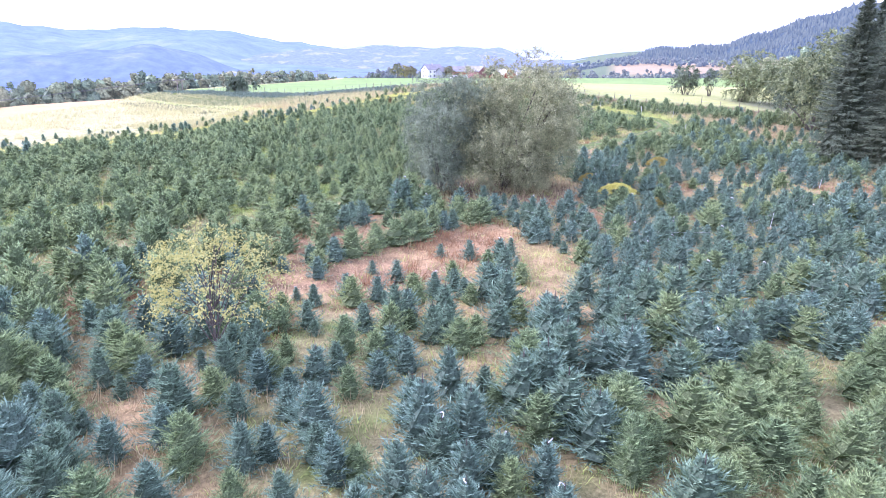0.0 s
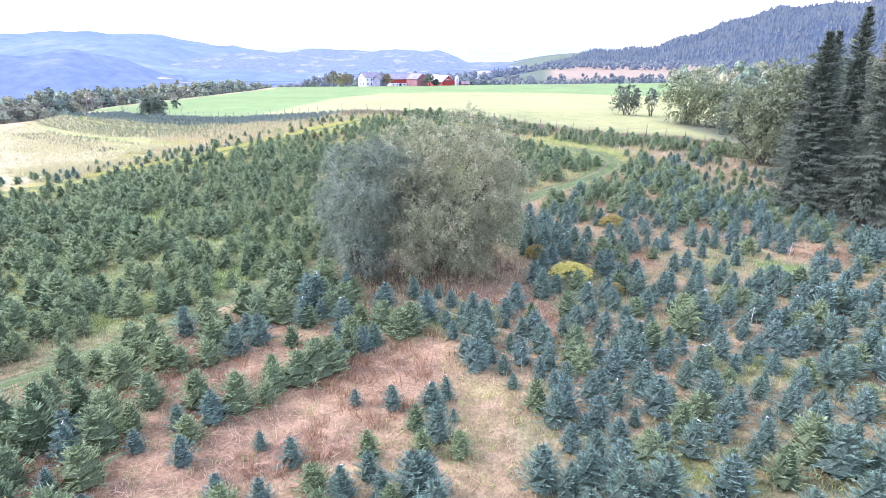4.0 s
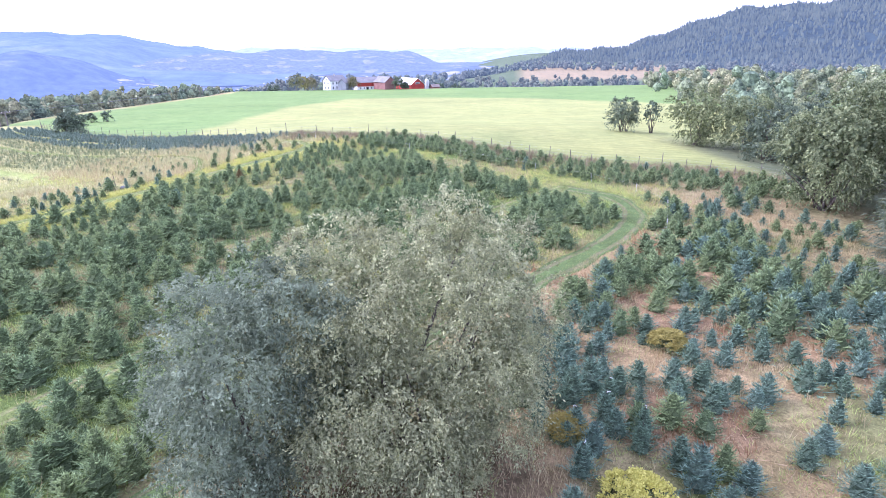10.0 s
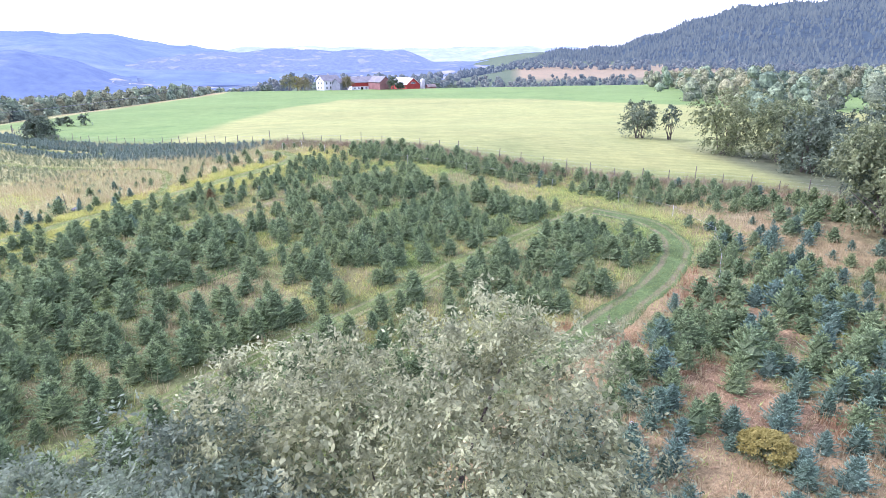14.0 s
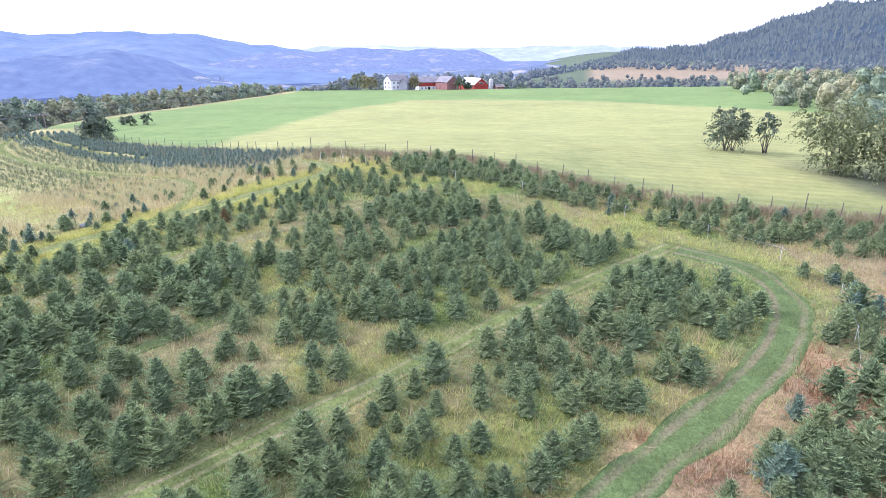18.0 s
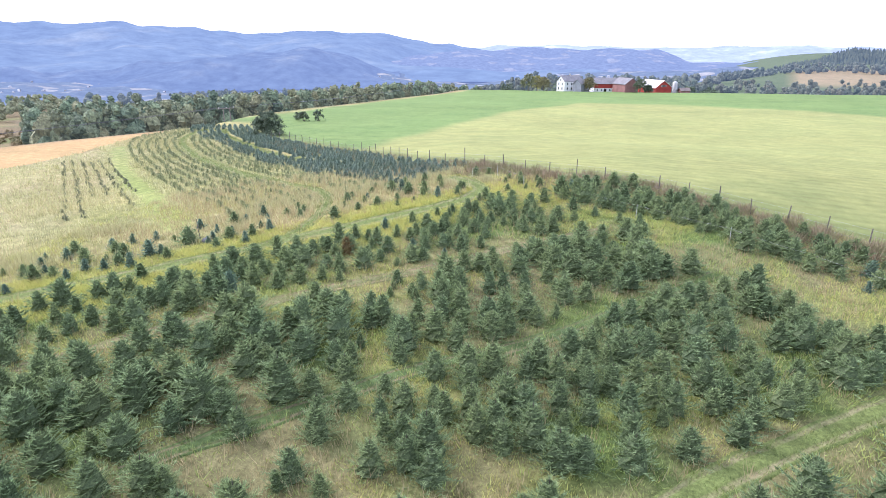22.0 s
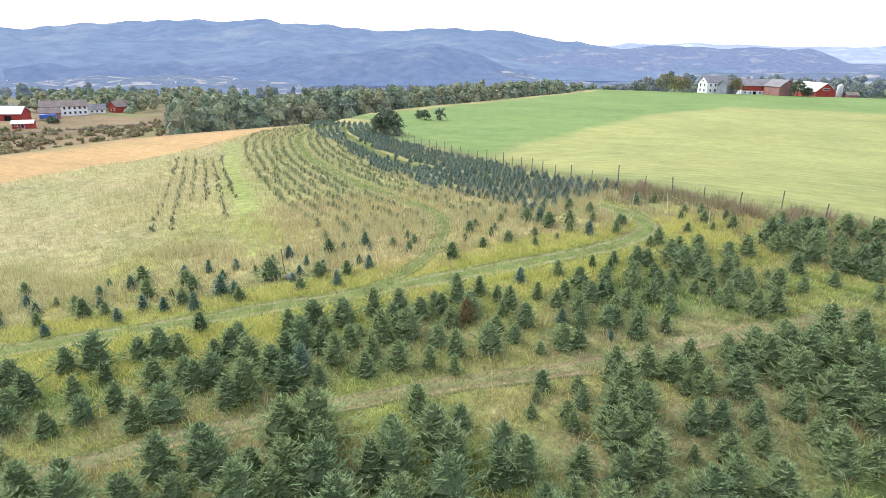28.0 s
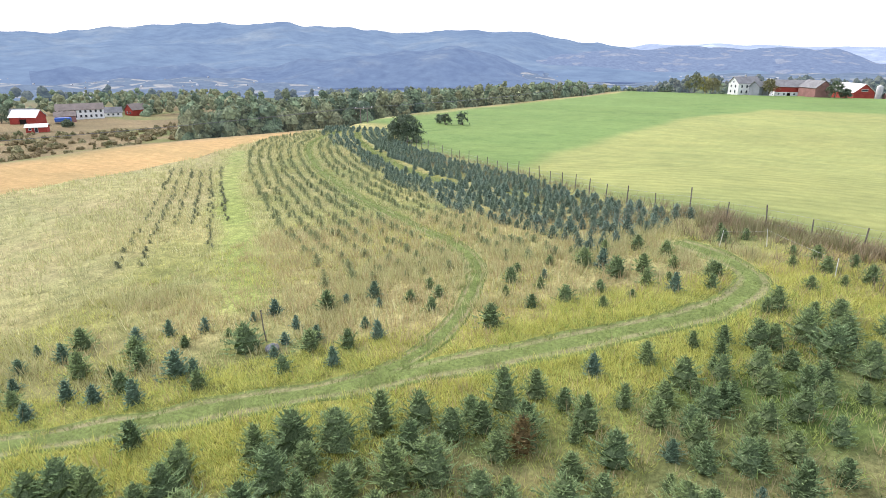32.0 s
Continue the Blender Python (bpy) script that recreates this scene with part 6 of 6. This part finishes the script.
def building(name, at, turn, w, d, eave, ridge_h, wall, roof, label, category, front=(), gable=(), lower=None, over=0.5, chimney=False, door=None):
    """A gabled house, its ridge along its length w. front: windows (x, z, w, h) on the long side facing -y; gable: the same on the -x end."""
    root = new(name)
    bm = bmesh.new()
    prof = [(-d / 2, -0.6), (d / 2, -0.6), (d / 2, eave), (0, ridge_h), (-d / 2, eave)]
    a = [bm.verts.new((-w / 2, p, z)) for p, z in prof]
    b = [bm.verts.new((w / 2, p, z)) for p, z in prof]
    bm.faces.new(a[::-1])
    bm.faces.new(b)
    for k in range(5):
        bm.faces.new((a[k], a[(k + 1) % 5], b[(k + 1) % 5], b[k]))
    part("wall", bm, wall, root)
    sl = math.hypot(d / 2, ridge_h - eave)
    ux, uz = (d / 2) / sl, (ridge_h - eave) / sl
    for s in (-1, 1):
        bm = bmesh.new()
        pts = []
        for t0, nrm in ((0, 0.06), (sl + over, 0.06), (sl + over, 0.22), (0, 0.22)):
            pts.append((s * (ux * t0 + uz * nrm * 1.0), ridge_h - uz * t0 + ux * nrm))
        va = [bm.verts.new((-w / 2 - over, p, z)) for p, z in pts]
        vb = [bm.verts.new((w / 2 + over, p, z)) for p, z in pts]
        bm.faces.new(va)
        bm.faces.new(vb[::-1])
        for k in range(4):
            bm.faces.new((va[k], vb[k], vb[(k + 1) % 4], va[(k + 1) % 4]))
        bmesh.ops.recalc_face_normals(bm, faces=bm.faces[:])
        part("roof", bm, roof, root)
    if lower is not None:
        part("lower_wall", box(-w / 2 - 0.06, w / 2 + 0.06, -d / 2 - 0.06, d / 2 + 0.06, -0.6, lower[0], 0.02), lower[1], root, lower[2])
    for wx, wz, ww, wh in front:
        fr = part("window", box(wx - ww / 2 - 0.12, wx + ww / 2 + 0.12, -d / 2 - 0.10, -d / 2 + 0.02, wz - wh / 2 - 0.12, wz + wh / 2 + 0.12, 0.02), M_WHITE, root)
        part("pane", box(wx - ww / 2, wx + ww / 2, -d / 2 - 0.13, -d / 2 - 0.09, wz - wh / 2, wz + wh / 2), M_PANE, fr)
    for wy, wz, ww, wh in gable:
        fr = part("window", box(-w / 2 - 0.10, -w / 2 + 0.02, wy - ww / 2 - 0.12, wy + ww / 2 + 0.12, wz - wh / 2 - 0.12, wz + wh / 2 + 0.12, 0.02), M_WHITE, root)
        part("pane", box(-w / 2 - 0.13, -w / 2 - 0.09, wy - ww / 2, wy + ww / 2, wz - wh / 2, wz + wh / 2), M_PANE, fr)
    # near-black slab: the unlit inside of an open doorway put into its colour
    if door is not None:
        side, c, ww, wh = door
        if side == "front":
            part("barn_door", box(c - ww / 2, c + ww / 2, -d / 2 - 0.11, -d / 2 + 0.03, 0, wh), M_DARK, root)
        else:
            part("barn_door", box(-w / 2 - 0.11, -w / 2 + 0.03, c - ww / 2, c + ww / 2, 0, wh), M_DARK, root)
    if chimney:
        part("chimney", box(-0.4, 0.4, -0.4, 0.4, ridge_h - 0.6, ridge_h + 1.1, 0.04), M_STONE, root)
    root.matrix_basis = pose(at[0], at[1], gz(*at), 0, 0, turn)
    return tagged(root, label, category)


F0 = (7.5, 48.0)
win2 = [(-1.8, 2.0, 0.9, 1.4), (1.8, 2.0, 0.9, 1.4), (-1.8, 4.8, 0.9, 1.3), (1.8, 4.8, 0.9, 1.3), (0, 7.2, 0.8, 1.0)]
building("farmhouse", polar(*F0, -2.15, 413), 38, 13.5, 8.6, 6.4, 9.7, M_WHITE, M_SLATE, "white two-storey farmhouse with a grey slate roof", "house", front=[(x, z, 0.9, 1.4) for x in (-4.6, -1.5, 1.5, 4.6) for z in (2.0, 4.8)], gable=win2, chimney=True)
building("farmhouse_annex", polar(*F0, -1.15, 404), 55, 8.0, 6.0, 4.6, 7.2, M_GREYWALL, M_SLATE, "grey boarded annex with a dark gable", "house", over=0.4)
building("red_barn", polar(*F0, 1.05, 418), 4, 16, 8.5, 5.2, 8.6, M_RED, M_SLATE, "red barn with a whitewashed ground floor and slate roof", "barn", lower=(2.4, M_WHITE, "whitewashed ground-floor wall"), front=[(x, 1.4, 0.8, 0.9) for x in (-6, -3.4, 1.5, 5)], door=("front", -1.2, 1.6, 2.1))
building("old_barn", polar(*F0, 2.6, 408), -60, 14, 9.2, 4.8, 8.2, M_OLDRED, M_SLATE, "weathered reddish barn with a dark open doorway", "barn", door=("gable", -1.8, 3.6, 3.2))
building("large_red_barn", polar(*F0, 5.0, 440), 118, 21, 11.5, 4.6, 8.9, M_RED, M_PALEROOF, "long red barn with a pale metal roof", "barn", gable=[(0, 5.6, 3.4, 0.9)], front=[(x, 2.2, 1, 0.8) for x in (-8, -4, 0, 4, 8)])
building("field_shed", polar(*F0, 7.4, 440), 20, 6, 4.5, 2.4, 3.9, M_OLDRED, M_BROWNROOF, "small weathered shed at the farm's edge", "shed")
building("back_house", polar(*F0, 0.1, 505), 10, 10, 7, 4.4, 7.0, M_WHITE, M_PALEROOF, "pale-roofed house behind the farm", "house")
silo = new("silo")
v, f = tube([(0, 0, -0.6), (0, 0, 7.2), (0, 0, 7.6), (0, 0, 8.2)], [1.5, 1.5, 1.3, 0.2], 14)
put("shell", mesh_of("shell", v, f, None, True), M_CONC, silo)
v, f = tube([(1.65, 0, -0.6), (1.65, 0, 7.4)], [0.12, 0.12], 6)
put("ladder", mesh_of("ladder", v, f), M_WIRE, silo)
sx, sy = polar(*F0, 6.65, 440)
silo.matrix_basis = pose(sx, sy, gz(sx, sy))
tagged(silo, "pale round concrete silo beside the long barn", "silo")
for i, (a_, d_, h_, r_, mt) in enumerate([(-5.7, 408, 12.0, 4.6, M_FARM), (-4.4, 404, 9.0, 4.2, M_FARM), (-5.0, 425, 11.5, 4.4, M_YELLOW), (-0.45, 402, 9.4, 3.6, M_FARM), (3.85, 398, 9.0, 3.2, M_BROAD_D), (4.5, 402, 5.0, 2.6, M_BROAD_D), (1.9, 460, 11, 4.5, M_BROAD), (-7.6, 470, 9, 5, M_BROAD_D), (-3.0, 480, 11, 6, M_BROAD_D), (7.9, 500, 10, 5, M_BROAD_D), (9.4, 490, 8, 6, M_BROAD_D)]):
    broad_tree("farm_tree", 120 + i, polar(*F0, a_, d_), h_, r_, r_, mt, "broadleaved tree turning yellow beside the farm" if mt is M_YELLOW else "rounded green broadleaved tree beside the farm", group="farm trees", clumps=46, per=44, size=0.7, trunk=0.2, low=0.02, crad=0.14, nlimb=8)

# the farm across the gully
F1 = (-3.0, 76.0)
building("red_barn", polar(*F1, -60.8, 352), 30, 12, 8.5, 3.4, 6.4, M_RED, M_PALEROOF, "red barn with a pale grey roof above the gully", "barn", door=("front", 0, 3, 2.4))
building("long_white_house", polar(*F1, -57.2, 386), 55, 22, 8, 5.2, 8.0, M_WHITE, M_BROWNROOF, "long white two-storey house with a brown roof", "house", front=[(x, z, 1, 1.3) for x in np.arange(-9.5, 10, 2.4) for z in (1.7, 4.2)])
building("brown_outbuilding", polar(*F1, -58.3, 366), 55, 9, 6, 3.0, 5.0, M_OLDRED, M_BROWNROOF, "brown outbuilding before the long white house", "house", front=[(-2, 1.6, 1, 1), (2, 1.6, 1, 1)])
building("white_cottage", polar(*F1, -54.9, 400), 55, 9, 6.5, 2.6, 5.2, M_WHITE, M_SLATE, "low white cottage with a grey roof", "house", front=[(-2.5, 1.5, 1, 1), (0, 1.5, 1, 1), (2.5, 1.5, 1, 1)])
building("red_house", polar(*F1, -53.2, 410), 85, 9, 8, 3.8, 7.0, M_RED, M_BROWNROOF, "red wooden house with a steep gable", "house", gable=[(-1.5, 2, 0.9, 1.1), (1.5, 2, 0.9, 1.1)])
building("red_cabin", polar(*F1, -60.3, 318), 45, 8, 4.5, 2.3, 3.4, M_RED, M_PALEROOF, "small red cabin with a pale roof and white door", "shed", front=[(0, 1.1, 1.1, 1.9), (-2.4, 1.5, 0.9, 0.8)])
building("grey_shed", polar(*F1, -61.0, 385), 40, 11, 7, 3.4, 6.4, M_GREYWALL, M_SLATE, "grey shed with a dark roof behind the red barn", "shed")
trailer = new("covered_trailer")
part("cover", box(-3.6, 3.6, -1.4, 1.4, 0.7, 2.6, 0.25), M_BLUEPAINT, trailer, "blue tarpaulin cover")
part("bed", box(-3.7, 3.7, -1.45, 1.45, 0.5, 0.7, 0.03), M_GREYWALL, trailer)
for wx in (-2.2, 2.2):
    for wy in (-1.2, 1.2):
        v, f = tube([(wx, wy - 0.12, 0.4), (wx, wy + 0.12, 0.4)], [0.42, 0.42], 12)
        put("wheel", mesh_of("wheel", v, f), M_DARK, trailer)
tx, ty = polar(*F1, -58.5, 352)
trailer.matrix_basis = pose(tx, ty, gz(tx, ty), 0, 0, 60)
tagged(trailer, "trailer under a blue cover beside the brown outbuilding", "trailer")
for i, (a_, d_, h_, r_) in enumerate([(-62.5, 378, 8, 4.5), (-63.6, 360, 6, 4), (-61.8, 400, 9, 4), (-58.3, 338, 4, 2.4), (-56, 420, 9, 5), (-53.9, 425, 9, 4), (-51.7, 420, 6, 4), (-63.5, 330, 4, 4)]):
    broad_tree("farm_tree", 140 + i, polar(*F1, a_, d_), h_, r_, r_, M_BROAD_D, "rounded dark green tree by the farm above the gully", group="gully farm trees", clumps=36, per=36, size=0.8, trunk=0.2, low=0.03, crad=0.15, nlimb=8)
x, y = scatter_polar(-66, -46, 130, 330, 520)
m = (edge_x(y) - x > 30) & (fbm(x, y, 40, 7) > 0.40) & ~((np.hypot(x - polar(*F1, -58.5, 360)[0], y - polar(*F1, -58.5, 360)[1]) < 52))
x, y = x[m], y[m]
leafy_wood("gully_bushes", x, y, g.uniform(0.4, 2.4, len(x)) * g.uniform(0.5, 1.2, len(x)), g.uniform(0.7, 3.2, len(x)), M_BROAD_S, "low green and brown bushes on the gully's bank", 97, 3, 0.4, 14)


# withered shrubs along the fence
q_ = FENCE[(FENCE[:, 0] > -6) & (FENCE[:, 0] < 48)]
q_ = q_[g.integers(0, len(q_), 320)] + g.normal(0, 1.1, (320, 2)) + np.array((-0.4, -0.6))
FENCE_SHRUBS = q_


# ---- grass and weeds in the plantation ----
def tufts(name, x, y, h, spread, blades, width, mat, label, lean=0.45, z_off=0.0):
    """Tufts of pointed blades joined in one."""
    gg = np.random.default_rng(len(x))
    n = len(x) * blades
    X, Y, Hh = np.repeat(x, blades), np.repeat(y, blades), np.repeat(h, blades) * gg.uniform(0.55, 1.15, n)
    a, rr = gg.uniform(0, 6.28, n), spread * gg.random(n) ** 0.6
    px, py = X + np.cos(a) * rr, Y + np.sin(a) * rr
    pz = np.repeat(ground_z(x, y), blades) - 0.05 + z_off
    b = a + gg.normal(0, 0.7, n)
    ln = lean * gg.uniform(0.2, 1.3, n)
    s = gg.uniform(0, 6.28, n)
    wx, wy = np.cos(s) * width * gg.uniform(0.6, 1.4, n), np.sin(s) * width * gg.uniform(0.6, 1.4, n)
    V = np.stack([np.stack([px - wx, py - wy, pz], -1), np.stack([px + wx, py + wy, pz], -1), np.stack([px + np.cos(b) * ln * Hh, py + np.sin(b) * ln * Hh, pz + Hh], -1)], 1).reshape(-1, 3)
    F = np.arange(n * 3).reshape(n, 3)
    T = np.repeat(gg.random(len(x)), blades * 3)
    return tagged(put(name, mesh_of(name, V, F, {"tint": T}), mat), label, "grass", kind="stuff")


g = np.random.default_rng(99)


def scatter(x0, x1, y0, y1, n):
    return g.uniform(x0, x1, n), g.uniform(y0, y1, n)


def clear_of(x, y, dens, margin=0.05):
    ok = (track_clear(x, y) > margin) & (fence_side(x, y) < 1.2) & (g.random(len(x)) < dens)
    return x[ok], y[ok]


x, y = scatter(-34, 42, 8, 116, 64000)
u, v = to_uv(x, y)
dens = (0.2 + 0.8 * sm(0.44, 0.6, fbm(x, y, 9, 11))) * (0.45 + 0.55 * np.maximum(sm(81, 83, v), sm(44, 34, v))) * (1 - 0.5 * rust_zone(x, y))
dens = np.maximum(dens, 0.9 * sm(28, 33, x) * sm(50, 62, y) * sm(92, 84, y))
x, y = clear_of(x, y, dens)
tufts("dry_grass", x, y, g.uniform(0.25, 0.75, len(x)), 0.26, 8, 0.013, M_TAN_S, "tall dry tan grass between the trees")
x, y = scatter(-26, 40, 14, 72, 34000)
x, y = clear_of(x, y, np.maximum(rust_zone(x, y) * 0.95, 0.28 * sm(0.5, 0.62, fbm(x, y, 4.5, 16)) * sm(42, 36, to_uv(x, y)[1])))
_all = np.concatenate([ln[::1] for ln, w in TRACK_LINES.values()])
_w = np.concatenate([np.full(len(ln), w) for ln, w in TRACK_LINES.values()])
pick = g.integers(0, len(_all), 17000)
lx, ly = _all[pick, 0] + g.normal(0, 1, 17000) * _w[pick] * 0.7, _all[pick, 1] + g.normal(0, 1, 17000) * _w[pick] * 0.7
tufts("lane_grass", lx, ly, g.uniform(0.06, 0.22, 17000), 0.2, 6, 0.016, M_LANE_S, "short green grass growing on the mown lanes", 0.8, 0.05)
tufts("dead_grass", x, y, g.uniform(0.1, 0.26, len(x)), 0.4, 8, 0.019, M_RUST_S, "flattened rust and straw coloured dead grass", 3.4)
x, y = scatter(-26, 40, 14, 72, 16000)
rz_ = rust_zone(x, y)
x, y = clear_of(x, y, sm(0.1, 0.5, rz_) * sm(0.46, 0.56, fbm(x, y, 3.4, 18)) * 0.9)
tufts("withered_bracken", x, y, g.uniform(0.3, 0.75, len(x)), 0.3, 9, 0.022, M_BRACKEN_S, "patches of upright red-brown withered bracken", 0.55)
x, y = scatter(-34, 36, 8, 112, 70000)
u, v = to_uv(x, y)
dens = (0.35 + 0.65 * sm(0.6, 0.42, fbm(x, y, 9, 11))) * sm(84, 81, v) * (1 - 0.75 * rust_zone(x, y)) * (0.34 + 0.66 * sm(36, 42, v))
x, y = clear_of(x, y, dens)
tufts("green_weeds", x, y, g.uniform(0.12, 0.40, len(x)), 0.36, 9, 0.017, M_WEED_S, "rank green weeds and grass under the spruces", 0.9)
x, y = scatter(-34, 36, 20, 112, 95000)
u, v = to_uv(x, y)
dens = np.maximum(sm(75.0, 76.5, v) * sm(84, 82.5, v), 0.5 * sm(0.5, 0.6, fbm(x, y, 6, 14)) * sm(37, 41, v)) * (1 - rust_zone(x, y))
x, y = clear_of(x, y, dens)
tufts("yellow_weeds", x, y, g.uniform(0.12, 0.38, len(x)), 0.32, 9, 0.015, M_YWEED_S, "yellow-green flowering weeds along the lanes", 0.7)
x, y = scatter(-60, 52, 66, 150, 22000)
fs_ = fence_side(x, y)
ok = (fs_ > -5.5) & (fs_ < 1.6) & (track_clear(x, y) > 0.1) & (g.random(len(x)) < 0.75)
x, y = x[ok], y[ok]
tufts("fence_weeds", x, y, g.uniform(0.35, 0.9, len(x)), 0.3, 8, 0.022, M_FENCEWEED_S, "brown withered weeds along the fence", 0.5)
x, y = scatter(-84, -8, 84, 170, 44000)
ok = (fence_side(x, y) < -2) & (track_clear(x, y) > 0.1) & (g.random(len(x)) < 0.3 + 0.7 * sm(0.45, 0.6, fbm(x, y, 9, 11))) & (to_uv(x, y)[1] > 84) & (y < band_low_y(x) + 2) & (x > grain_x(y) + 0.5) & (g.random(len(x)) < 1 - 0.6 * sm(-46, -56, x + (y - 105) * 0.55)) & (line_dist(x, y, INNER) > 1.2)
x, y = x[ok], y[ok]
tufts("meadow_grass", x, y, g.uniform(0.25, 0.75, len(x)), 0.35, 5, 0.03, M_STRAW_S, "pale tall grass between small spruce rows", 0.5)
x, y = FENCE_SHRUBS[:, 0], FENCE_SHRUBS[:, 1]
tufts("fence_shrubs", x, y, g.uniform(0.4, 1.0, len(x)), 0.4, 60, 0.03, M_FENCEWEED_S, "low brown and green withered shrubs along the fence", 0.6)
# the yellow carpet between the upper lane and the rows below it
u, v = g.uniform(-12, 72, 19000), g.uniform(75.4, 83.6, 19000)
x, y = from_uv(u, v)
x, y = clear_of(x, y, (0.3 + 0.6 * sm(0.4, 0.58, fbm(x, y, 2.6, 33))) * (0.35 + 0.65 * sm(24, 38, u)))
tufts("yellow_carpet", x, y, g.uniform(0.14, 0.42, len(x)), 0.34, 11, 0.016, M_CARPET_S, "carpet of yellow and orange flowering weeds along the lane", 0.7)
# straw-coloured clumps among the small trees above the upper lane
u, v = g.uniform(5, 75, 9000), g.uniform(83.5, 95, 9000)
x, y = from_uv(u, v)
x, y = clear_of(x, y, sm(0.5, 0.6, fbm(x, y, 4.0, 34)))
x, y = x[fence_side(x, y) < -2], y[fence_side(x, y) < -2]
tufts("straw_clumps", x, y, g.uniform(0.35, 0.75, len(x)), 0.32, 9, 0.02, M_STRAW_S, "tall straw-coloured grass clumps above the lane", 0.5)
